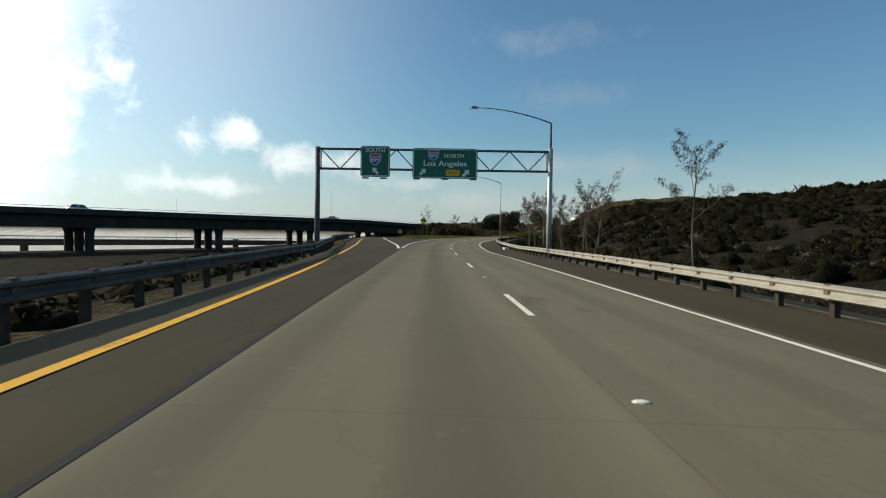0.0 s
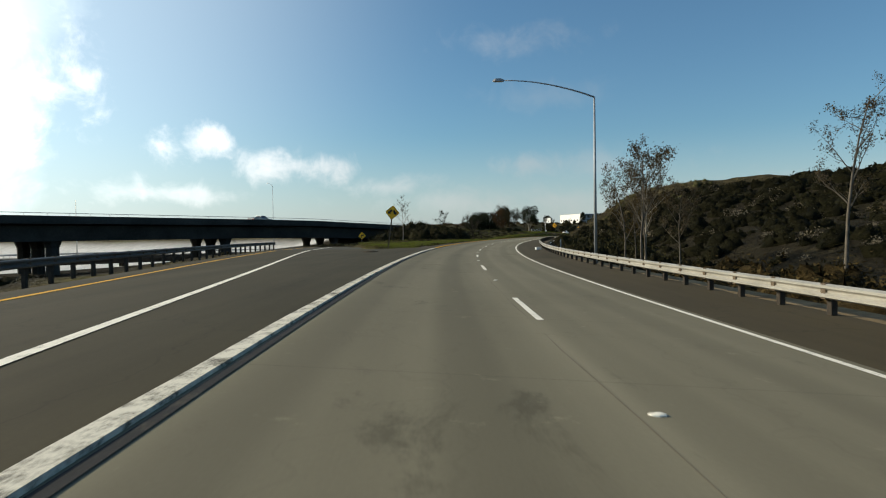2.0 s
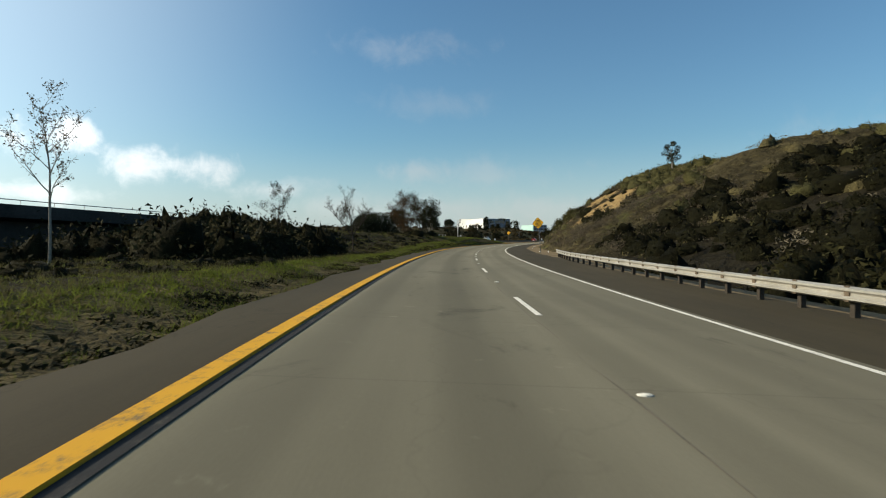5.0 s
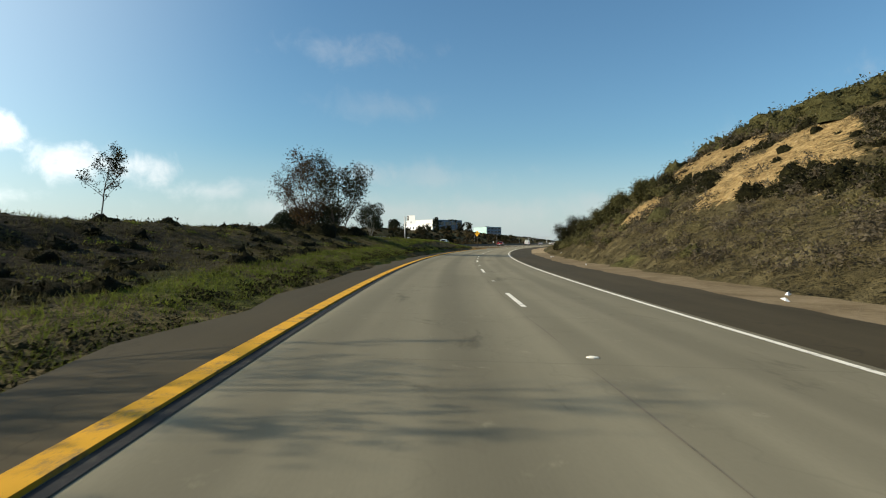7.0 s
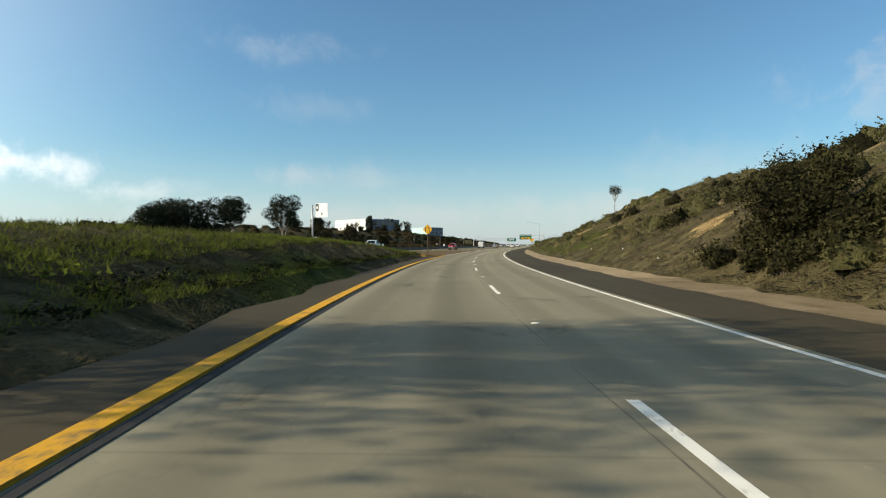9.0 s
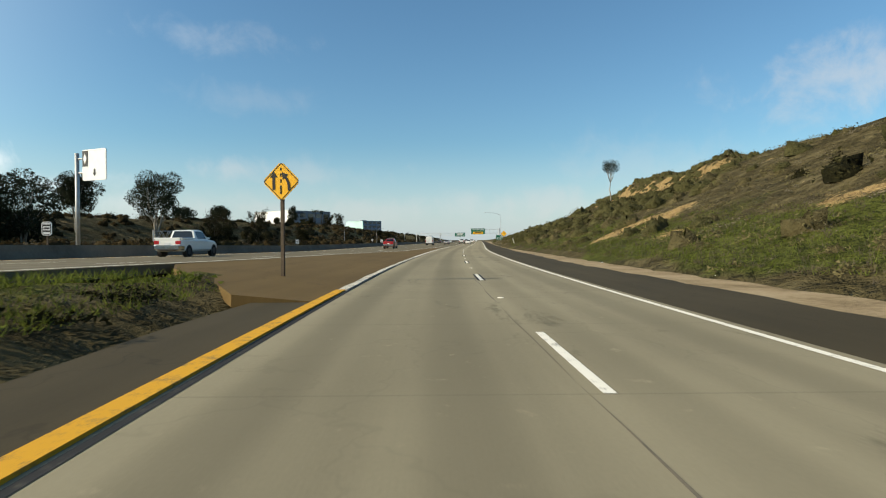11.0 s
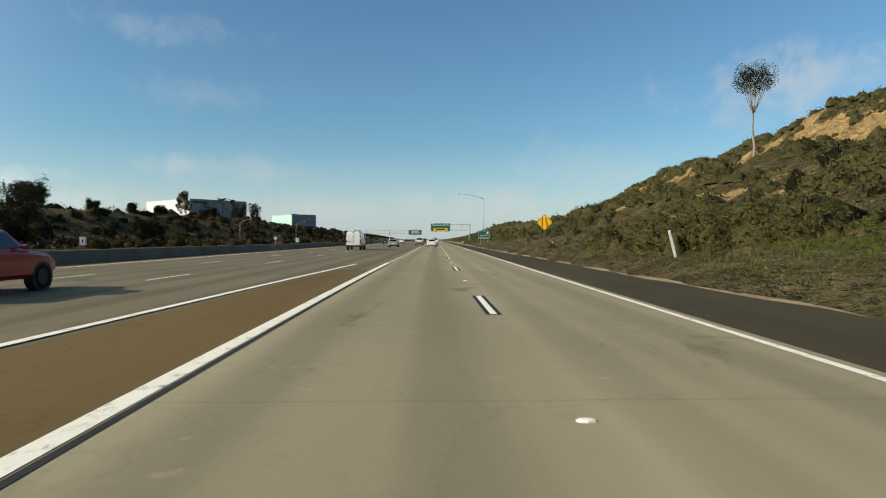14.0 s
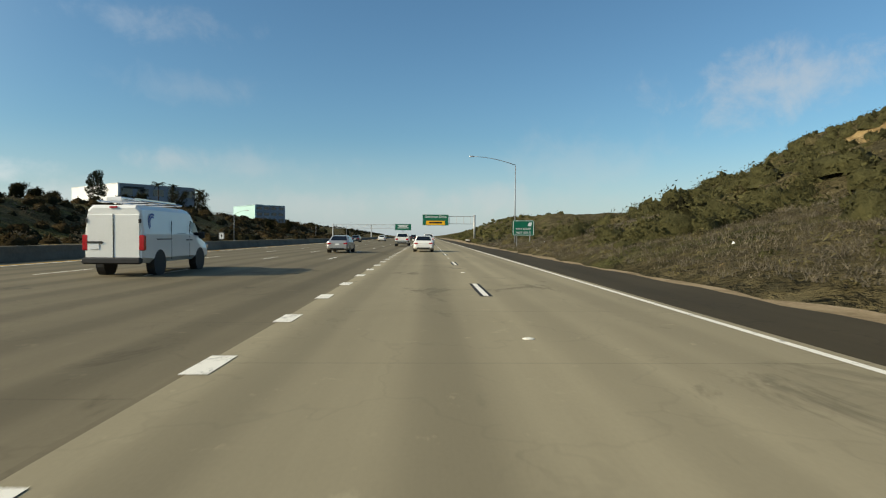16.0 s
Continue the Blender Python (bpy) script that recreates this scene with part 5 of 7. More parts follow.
def car(m, label, mat, L=4.7, W=1.8, H=1.45, style="sedan", group="traffic"):
    """A car whose front looks along +y: sedan, suv or pickup."""
    names = {"sedan": "car", "suv": "car", "pickup": "pickup_truck"}
    t = thing(names[style], m, label, "car" if style != "pickup" else "pickup truck", group)
    h, r = W / 2, 0.32 if style == "sedan" else 0.37
    lift = 0.2 if style == "sedan" else 0.34
    belt = {"sedan": 0.97, "suv": 1.1, "pickup": 1.15}[style]
    f, b = L / 2, -L / 2
    body = [ring(b, h * 0.84, lift + 0.18, belt - 0.16), ring(b + 0.1, h * 0.95, lift + 0.08, belt - 0.02), ring(b + 0.5, h, lift, belt + 0.02),
            ring(0, h, lift, belt), ring(f - 1.3, h, lift, belt - 0.03), ring(f - 0.5, h * 0.97, lift + 0.02, belt - 0.12), ring(f - 0.1, h * 0.86, lift + 0.1, belt - 0.26), ring(f, h * 0.7, lift + 0.16, belt - 0.34)]
    part("body", Geo().loft(body), mat, t, smooth=False)
    if style == "sedan":
        c = [(b + 0.75, belt - 0.02), (b + 1.45, H - 0.04), (0.1, H), (0.55, H - 0.06), (1.3, belt - 0.03)]
    elif style == "suv":
        c = [(b + 0.12, belt), (b + 0.5, H - 0.03), (0.2, H), (0.75, H - 0.08), (1.35, belt)]
    else:
        c = [(-0.75, belt), (-0.62, H - 0.04), (0.2, H), (0.55, H - 0.05), (1.15, belt)]
    ht = h * 0.72
    cab = []
    for y, z in c:
        k = (z - belt + 0.05) / (H - belt + 0.05)
        w0, w1 = h * 0.94, h * 0.94 + (ht - h * 0.94) * max(0.0, k)
        cab.append([(-w0, y, belt - 0.06), (w0, y, belt - 0.06), (w1, y, z - 0.04), (w1 - 0.1, y, z), (-w1 + 0.1, y, z), (-w1, y, z - 0.04)])
    part("roof", Geo().loft(cab), mat, t)

    def on(i, j, v, side):
        """A point on the cabin between stations i and j (v along), at side * width, inset."""
        (y0, z0), (y1, z1) = c[i], c[j]
        y, z = y0 + (y1 - y0) * v, z0 + (z1 - z0) * v
        k = (z - belt + 0.05) / (H - belt + 0.05)
        w = h * 0.94 + (ht - h * 0.94) * max(0.0, k)
        return Vector((side * (w - 0.14), y, z))

    pane(t, "rear_window", [on(0, 1, 0.12, -1), on(0, 1, 0.12, 1), on(0, 1, 0.9, 1), on(0, 1, 0.9, -1)], (0, -1, 0.6))
    pane(t, "windscreen", [on(3, 4, 0.1, -1), on(3, 4, 0.1, 1), on(3, 4, 0.9, 1), on(3, 4, 0.9, -1)], (0, 1, 0.6))
    zl, zt = belt + 0.03, H - 0.12
    kk = (zt + 0.04 - belt + 0.05) / (H - belt + 0.05)
    wt = h * 0.94 + (ht - h * 0.94) * kk
    y0, y1, y2, y3 = c[0][0] + 0.35, c[1][0] + 0.12, c[3][0] - 0.02, c[4][0] - 0.3
    for sx in (-1, 1):
        splits = [(0, 0.46), (0.5, 1.0)] if style != "pickup" else [(0, 1.0)]
        for a, e in splits:
            lo0, lo1 = y0 + (y3 - y0) * a, y0 + (y3 - y0) * e
            hi0, hi1 = y1 + (y2 - y1) * a, y1 + (y2 - y1) * e
            pane(t, "side_window", [(sx * h * 0.925, lo0, zl), (sx * h * 0.925, lo1, zl), (sx * wt, hi1, zt), (sx * wt, hi0, zt)], (sx, 0, 0.3))
        part("tail_light", Geo().box((sx * h * 0.72, b + 0.06, belt - 0.22), (h * 0.34, 0.14, 0.15 if style == "sedan" else 0.26), bev=0.03), M["tail_light"], t, "red tail light")
        part("mirror", Geo().box((sx * (h + 0.08), c[4][0] - 0.35, belt + 0.06), (0.18, 0.1, 0.13), bev=0.03), mat, t)
        part("head_light", Geo().box((sx * h * 0.62, f - 0.1, belt - 0.4), (h * 0.36, 0.16, 0.13), bev=0.03), M["chrome"], t)
    bump = part("bumper", Geo().loft([ring(b - 0.05, h * 0.8, lift + 0.16, lift + 0.42, r=0.06), ring(b + 0.04, h * 0.94, lift + 0.12, lift + 0.45, r=0.06), ring(b + 0.35, h * 1.005, lift + 0.1, lift + 0.4, r=0.06)]), mat if style != "pickup" else M["chrome"], t)
    part("bumper_trim", Geo().box((0, b - 0.03, lift + 0.14), (W * 0.62, 0.1, 0.12), bev=0.03), M["trim"], t, "black lower trim")
    part("number_plate", Geo().box((0, b + 0.0, belt - 0.3), (0.34, 0.05, 0.16), bev=0.01), M["sign_white"], t, "plain pale plate")
    for y in (f - 0.85, b + 0.95):
        for sx in (-1, 1):
            part("wheel_arch", Geo().tube([(sx * (h - 0.26), y, r), (sx * (h + 0.004), y, r)], r + 0.055, 18), M["trim"], t, "black wheel arch")
    wheel_set(t, h - 0.1, f - 0.85, b + 0.95, r)
    if style == "pickup":
        part("load_bed", Geo().box((0, b + 0.95, belt + 0.021), (W * 0.82, 1.65, 0.02)), M["trim"], t, "dark open load bed")
        for sx in (-1, 1):
            part("bed_rail", Geo().box((sx * h * 0.92, b + 0.95, belt + 0.05), (0.1, 1.75, 0.1), bev=0.02), mat, t)
        part("tailgate", Geo().box((0, b + 0.05, belt - 0.1), (W * 0.85, 0.07, 0.4), bev=0.02), mat, t)
    if style == "suv":
        for sx in (-1, 1):
            part("roof_rail", Geo().tube([(sx * ht * 0.9, -1.4, H - 0.02), (sx * ht * 0.9, -0.4, H + 0.07), (sx * ht * 0.9, 0.4, H - 0.02)], 0.025, 6), M["trim"], t)
    return t


def van(m):
    t = thing("cargo_van", m, "white cargo van with roof rack and blue side emblem", "van", "traffic")
    L, h, H, mat = 6.1, 1.0, 2.4, M["car_white"]
    b, f = -L / 2, L / 2
    body = [ring(b, h * 0.93, 0.5, H - 0.12, h * 0.84, 0.14), ring(b + 0.08, h * 0.98, 0.46, H - 0.02, h * 0.87, 0.16), ring(b + 0.6, h, 0.42, H, h * 0.88, 0.16), ring(0.6, h, 0.42, H, h * 0.88, 0.16),
            ring(1.15, h, 0.42, H - 0.05, h * 0.87, 0.16), ring(1.75, h, 0.42, 1.62, h * 0.93, 0.14), ring(2.05, h, 0.42, 1.36, h * 0.95, 0.14), ring(2.7, h * 0.97, 0.42, 1.2, h * 0.9, 0.14), ring(f - 0.05, h * 0.86, 0.48, 0.98, h * 0.8, 0.1), ring(f, h * 0.75, 0.52, 0.9, h * 0.7, 0.1)]
    part("body", Geo().loft(body), mat, t)
    for sx in (-1, 1):
        d = part("rear_door", Geo().box((sx * 0.43, b - 0.01, 1.33), (0.84, 0.05, 1.48), bev=0.02), mat, t, "plain white rear door")
        part("hinge", Geo().box((sx * 0.87, b - 0.02, 1.85), (0.06, 0.08, 0.14), bev=0.01), M["trim"], d)
        part("tail_light", Geo().box((sx * 0.93, b + 0.04, 1.12), (0.16, 0.16, 0.52), bev=0.03), M["tail_light"], t, "tall red tail light")
        pane(t, "side_window", [(sx * 0.985, 0.95, 1.4), (sx * 0.985, 1.78, 1.36), (sx * 0.945, 1.42, 1.86), (sx * 0.925, 1.02, 1.95)], (sx, 0, 0.2))
        part("door_seam", Geo().box((sx * 0.995, 0.78, 1.2), (0.02, 0.015, 1.3)).box((sx * 0.995, -0.9, 1.2), (0.02, 0.015, 1.4)), M["trim"], t, "dark door seam")
        part("slide_track", Geo().box((sx * 1.0, -1.5, 1.24), (0.03, 1.2, 0.035)), M["trim"], t, "dark sliding-door track")
        for y in (0.55, 0.9):
            part("door_handle", Geo().box((sx * 1.01, y, 1.2), (0.04, 0.2, 0.045), bev=0.01), M["trim"], t, "dark door handle")
        part("mirror", Geo().box((sx * 1.12, 1.72, 1.38), (0.22, 0.12, 0.28), bev=0.04), M["trim"], t)
        part("head_light", Geo().box((sx * 0.72, f - 0.14, 0.92), (0.34, 0.25, 0.2), bev=0.04), M["chrome"], t)
        for y in (1.85, -1.85):
            part("wheel_arch", Geo().tube([(sx * 0.72, y, 0.4), (sx * 1.004, y, 0.4)], 0.48, 20), M["trim"], t, "black wheel arch")
        part("rack_rail", Geo().tube([(sx * 0.72, -2.7, H + 0.14), (sx * 0.72, 0.7, H + 0.14)], 0.025, 6), M["chrome"], t)
    pane(t, "windscreen", [(-0.82, 1.25, 2.05), (0.82, 1.25, 2.05), (0.88, 1.72, 1.66), (-0.88, 1.72, 1.66)], (0, 1, 0.8))
    for y in (-2.5, -1.0, 0.5):
        part("rack_bar", Geo().tube([(-0.8, y, H + 0.1), (0.8, y, H + 0.1)], 0.025, 6), M["chrome"], t)
    lad = Geo()
    for x in (0.1, 0.5):
        lad.box((x, -1.0, H + 0.2), (0.05, 3.2, 0.08))
    for i in range(9):
        lad.tube([(0.1, -2.4 + i * 0.35, H + 0.2), (0.5, -2.4 + i * 0.35, H + 0.2)], 0.018, 6)
    part("ladder", lad, M["chrome"], t, "metal ladder on the rack")
    part("rack_load", Geo().box((-0.35, -1.9, H + 0.22), (0.5, 0.9, 0.16), bev=0.03), M["sign_white"], t, "white bundle on the rack")
    part("door_gap", Geo().box((0, b - 0.04, 1.33), (0.015, 0.03, 1.5)), M["trim"], t, "dark gap between rear doors")
    part("bumper", Geo().box((0, b - 0.1, 0.52), (1.86, 0.28, 0.22), bev=0.05), M["trim"], t, "dark step bumper")
    part("front_bumper", Geo().box((0, f - 0.08, 0.55), (1.6, 0.3, 0.26), bev=0.06), M["trim"], t)
    part("number_plate", Geo().box((-0.62, b - 0.045, 0.98), (0.32, 0.02, 0.16)), M["sign_white"], t, "plain pale plate")
    part("plate_grip", Geo().box((-0.6, b - 0.045, 1.13), (0.5, 0.04, 0.07), bev=0.01), M["trim"], t)
    part("brake_light", Geo().box((0, b + 0.0, H - 0.09), (0.24, 0.08, 0.06)), M["tail_light"], t)
    for sx in (1, -1):
        em = Geo()
        for r0, r1 in ((0.2, 0.25), (0.29, 0.35)):
            pts = [(math.cos(a), math.sin(a)) for a in np.linspace(radians(60), radians(240), 12)]
            em.add([(sx * (0.995 - (1.78 + r * p[1] - 1.3) * 0.09), -2.3 + r * p[0], 1.78 + r * p[1]) for r in (r0, r1) for p in pts], [(i, i + 1, i + 13, i + 12) for i in range(11)])
        part("emblem", em, M["sign_blue"], t, "blue arc emblem")
        part("writing_bar", Geo().box((sx * 0.985, 0.0, 1.42), (0.02, 0.8, 0.09)), M["lamp_grey"], t, "faint grey writing bar")
    wheel_set(t, 0.87, 1.85, -1.85, 0.37, 0.24)
    return t


def lane(k, w):
    p = main_at(k, w)
    return pose(p.x, p.y, p.z, 0, 0, MAIN_DEG)


car(stand(522, -0.25), "white sedan driving ahead in the concrete lane", M["car_white"], 4.55, 1.8, 1.45)
car(stand(563, 0.3), "white sport utility car far ahead in the lane", M["car_white"], 4.7, 1.85, 1.75, "suv")
van(lane(-9.6, -10.4))
car(lane(18, -7.2), "silver sedan with red tail lights on the freeway", M["car_silver"], 4.8, 1.8, 1.42)
car(lane(-76, -11.6), "red pickup truck on the freeway", M["car_red"], 5.0, 1.85, 1.7, "pickup")
car(lane(50, -3.3), "white pickup truck on the freeway", M["car_white"], 5.4, 1.95, 1.8, "pickup")
car(lane(-139, -16.0), "white pickup truck on the freeway beside the grass bank", M["car_white"], 5.4, 1.95, 1.8, "pickup")
car(lane(95, -15.0), "dark sedan far along the freeway", M["car_dark"])
car(lane(120, -11.4), "white car far along the freeway", M["car_white"])
car(lane(150, -4.0), "dark sport utility car far along the freeway", M["car_dark"], 4.7, 1.85, 1.75, "suv")
car(lane(190, -7.5), "white sport utility car far along the freeway", M["car_white"], 4.7, 1.85, 1.75, "suv")
car(lane(240, -4.0), "silver car far along the freeway", M["car_silver"])
car(lane(300, 0.0), "white car far ahead in the lane", M["car_white"])
car(lane(-429, -9.5), "silver sedan crossing the viaduct", M["car_silver"])
car(lane(-413, -9.5), "white sport utility car crossing the viaduct", M["car_white"], 4.8, 1.9, 1.75, "suv")
car(lane(-340, -9.5), "pale pickup truck crossing the viaduct", M["car_silver"], 5.2, 1.9, 1.7, "pickup")

# ---- litter and blocks ----
for s, u, size in ((64.6, 7.6, 0.6), (121.6, 7.5, 0.6)):
    t = thing("foam_block", stand(s, u, -0.01, 25), "white foam block lying on the hard shoulder", "litter", "litter")
    part("block", Geo().box((0, 0, 0.14), (size, 0.35, 0.28), bev=0.03), M["sign_white"], t)
rng = random.Random(4)
for i in range(26):
    s = rng.uniform(150, 560)
    u = rng.uniform(9.1, 12.5)
    p = at(s, u)
    z = float(height(np.array([p.x]), np.array([p.y]))[0]) if u > 10.9 else p.z - 0.03
    t = thing("litter", pose(p.x, p.y, z, 0, 0, rng.uniform(0, 360)), "scrap of white litter on the dirt verge", "litter", "litter")
    a = rng.uniform(0.05, 0.13)
    part("scrap", Geo().add([(-a, -a * 0.6, 0.0), (a, -a * 0.5, 0.03), (a * 0.8, a * 0.6, 0.08), (-a * 0.9, a * 0.5, 0.02), (0, 0, 0.12)], [(0, 1, 4), (1, 2, 4), (2, 3, 4), (3, 0, 4), (3, 2, 1, 0)]), M["sign_white"], t)
dot = Geo().loft([[(r * math.cos(a), r * math.sin(a), z) for a in np.linspace(0, 2 * math.pi, 9)[:-1]] for r, z in ((0.055, 0.0), (0.05, 0.012), (0.025, 0.02))]).mesh("road_marker", M["white"])
for i in range(-2, 45):
    ob = part("road_marker", dot, None, road)
    ob.matrix_local = stand(dash_s(i) + 9.1, dash_u(dash_s(i)), 0.0) @ Matrix.Diagonal((1.6, 1, 1, 1))

# brown rag on the exit lane, thin posts beside the road
t = thing("rag", stand(103.4, -6.45, -0.012, 20), "crumpled brown rag lying on the asphalt", "litter", "litter")
g = Geo()
rr = random.Random(9)
ring_n = 14
rings = [[(r * 0.62 * math.cos(a) * (1 + rr.uniform(-0.2, 0.2)), r * 0.3 * math.sin(a) * (1 + rr.uniform(-0.25, 0.25)), z + rr.uniform(-0.01, 0.02)) for a in np.linspace(0, 2 * math.pi, ring_n + 1)[:-1]] for r, z in ((1.0, 0.0), (0.8, 0.06), (0.5, 0.10), (0.2, 0.07))]
part("cloth", g.loft(rings), M["wood"], t)
for s, u, h, mat, label in ((118, 9.5, 1.5, "lamp_grey", "thin grey marker post behind the guardrail"), (433.2, 10.2, 1.15, "sign_white", "small white marker post leaning on the dirt verge")):
    p = at(s, u)
    t = thing("marker_post", pose(p.x, p.y, float(height(np.array([p.x]), np.array([p.y]))[0]) - 0.03, 0, 0, yaw(s)) @ pose(0, 0, 0, 0, -14 if s > 400 else 0, 0), label, "marker post", "marker posts")
    part("blade", Geo().box((0, 0, h / 2), (0.1, 0.03, h), bev=0.008), M[mat], t)
    part("reflector", Geo().box((0, -0.02, h - 0.14), (0.07, 0.012, 0.14)), M["sign_white"], t, "pale reflector")
# ---- plants ----
def leaf_mat(name, dark, lightc, scale=0.3, through_light=0.0):
    """Foliage: each leaf differs, and whole clumps drift in tone."""
    m, n = material(name)
    geo = n.add("ShaderNodeNewGeometry")
    k = n.math("ADD", n.math("MULTIPLY", geo.outputs["Random Per Island"], 0.35), n.math("MULTIPLY", n.noise(geo.outputs["Position"], scale, 4.0), 0.7))
    col = n.ramp(k, (0.2, dark), (0.8, lightc))
    finish(m, n, col, 0.8, spec=0.06)
    if through_light:
        out = next(x for x in n.tree.nodes if x.type == "OUTPUT_MATERIAL")
        solid = out.inputs[0].links[0].from_socket
        glow = n.add("ShaderNodeBsdfTranslucent", {"Color": col})
        both = n.add("ShaderNodeMixShader", {0: through_light, 1: solid, 2: glow.outputs[0]})
        n.tree.links.new(both.outputs[0], out.inputs[0])
    return m


M["leaf_dark"] = leaf_mat("dark_brush_leaves", (0.009, 0.0095, 0.004), (0.042, 0.038, 0.014))
M["leaf_olive"] = leaf_mat("olive_brush_leaves", (0.042, 0.04, 0.014), (0.13, 0.12, 0.045), 0.3, 0.35)
# lighter olive leaves: sun on the slope is put into their colour
M["leaf_sunlit"] = leaf_mat("sunlit_olive_brush_leaves", (0.09, 0.076, 0.034), (0.225, 0.19, 0.088), 0.3, 0.4)
M["leaf_dry"] = leaf_mat("dry_brown_brush", (0.1, 0.085, 0.058), (0.29, 0.245, 0.17), 0.3, 0.4)
M["leaf_straw"] = leaf_mat("grey_brown_dead_brush", (0.05, 0.041, 0.027), (0.15, 0.124, 0.084), 0.3, 0.3)
M["leaf_green"] = leaf_mat("fresh_green_leaves", (0.05, 0.066, 0.011), (0.17, 0.195, 0.036), 0.3, 0.45)
M["leaf_autumn"] = leaf_mat("rust_brown_leaves", (0.03, 0.018, 0.008), (0.10, 0.055, 0.02))
M["leaf_gum"] = leaf_mat("grey_green_gum_leaves", (0.009, 0.011, 0.006), (0.04, 0.045, 0.022))
# near-black leaves: the brush's own shade is put into their colour
M["leaf_shaded"] = leaf_mat("shaded_chaparral_leaves", (0.005, 0.0055, 0.0025), (0.023, 0.022, 0.008))
M["leaf_mid"] = leaf_mat("soft_olive_shrub_leaves", (0.036, 0.035, 0.014), (0.13, 0.12, 0.048), 0.3, 0.3)
M["leaf_sycamore"] = leaf_mat("dull_brown_sycamore_leaves", (0.03, 0.024, 0.014), (0.11, 0.085, 0.05), 0.5, 0.3)
M["leaf_rust"] = leaf_mat("rusty_olive_brush_leaves", (0.028, 0.02, 0.008), (0.085, 0.06, 0.022), 0.25, 0.2)
# colours of the filler mounds, darker than the leaves as shade inside the shrub
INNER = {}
for key, lo, hi in (("leaf_dark", (0.006, 0.0065, 0.003), (0.026, 0.024, 0.010)), ("leaf_shaded", (0.004, 0.0042, 0.002), (0.016, 0.015, 0.006)), ("leaf_gum", (0.006, 0.007, 0.004), (0.026, 0.029, 0.014)),
                    ("leaf_olive", (0.036, 0.034, 0.012), (0.11, 0.102, 0.038)), ("leaf_sunlit", (0.04, 0.034, 0.015), (0.15, 0.126, 0.06)), ("leaf_dry", (0.035, 0.028, 0.018), (0.16, 0.13, 0.085)), ("leaf_green", (0.02, 0.026, 0.006), (0.11, 0.125, 0.025)), ("leaf_mid", (0.03, 0.029, 0.012), (0.11, 0.102, 0.041)), ("leaf_rust", (0.015, 0.011, 0.005), (0.06, 0.042, 0.016))):
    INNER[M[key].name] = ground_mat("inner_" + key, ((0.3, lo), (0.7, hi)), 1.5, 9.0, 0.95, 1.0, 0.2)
M["bark_pale"] = plain("pale_smooth_bark", (0.28, 0.25, 0.2), 0.85, 0.3, 3.0)
M["bark_grey"] = plain("mottled_grey_bark", (0.11, 0.095, 0.075), 0.88, 0.35, 2.0)
M["bark_dark"] = plain("dark_rough_bark", (0.06, 0.048, 0.036), 0.9, 0.3, 4.0)


def leaf_mesh(name, centers, sizes, mat, rs, flat=0.0, core=None):
    """Many small pointed leaves; a given core lies under them, inner shade in its darker colour."""
    n = len(centers)
    a = rs.normal(size=(n, 3))
    a[:, 2] *= 1 - flat
    a /= np.linalg.norm(a, axis=1)[:, None]
    b = np.cross(a, rs.normal(size=(n, 3)))
    b /= np.linalg.norm(b, axis=1)[:, None] + 1e-9
    s = np.asarray(sizes)[:, None]
    c = np.asarray(centers)
    v = np.stack([c - a * s, c - b * s * 0.62, c + a * s * 0.9 + b * s * 0.45], 1).reshape(-1, 3)
    loops = np.arange(3 * n, dtype=np.int32)
    start = np.arange(0, 3 * n, 3, dtype=np.int32)
    if core is not None:
        m = len(core[1])
        start = np.concatenate([start, 3 * n + np.arange(0, 4 * m, 4, dtype=np.int32)])
        loops = np.concatenate([loops, core[1].ravel().astype(np.int32) + 3 * n])
        v = np.concatenate([v, core[0]])
    me = bpy.data.meshes.new(name)
    me.vertices.add(len(v))
    me.vertices.foreach_set("co", v.astype(np.float32).ravel())
    me.loops.add(len(loops))
    me.loops.foreach_set("vertex_index", loops)
    me.polygons.add(len(start))
    me.polygons.foreach_set("loop_start", start)
    me.materials.append(mat)
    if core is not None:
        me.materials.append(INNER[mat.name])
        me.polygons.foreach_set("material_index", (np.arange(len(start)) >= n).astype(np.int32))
        me.polygons.foreach_set("use_smooth", np.arange(len(start)) >= n)
    me.update(calc_edges=True)
    return me


def cores(places, radii, tall, rs, ph):
    """Rough low mounds added inside each shrub to block light and read as inner shade."""
    seg, els = 7, np.radians([-12, 25, 58, 84])
    az = np.arange(seg) * 2 * np.pi / seg
    AZ, EL = np.meshgrid(az, els)
    n = len(places)
    A, E = AZ.ravel()[None] + rs.uniform(0, 6, n)[:, None], EL.ravel()[None]
    lob = 1 + 0.22 * np.sin(3 * A + ph[:, None]) + 0.16 * np.sin(5 * A + 2 * ph[:, None] + 3 * E)
    r = radii[:, None] * lob * rs.uniform(0.5, 0.8, A.shape)
    P = np.stack([r * np.cos(A) * np.cos(E), r * np.sin(A) * np.cos(E), r * np.sin(E) * tall], -1) + places[:, None, :]
    f = []
    for i in range(len(els) - 1):
        for j in range(seg):
            k = (j + 1) % seg
            f.append((i * seg + j, i * seg + k, (i + 1) * seg + k, (i + 1) * seg + j))
    f = np.array(f)
    F = f[None] + (np.arange(n) * seg * len(els))[:, None, None]
    return P.reshape(-1, 3), F.reshape(-1, 4)


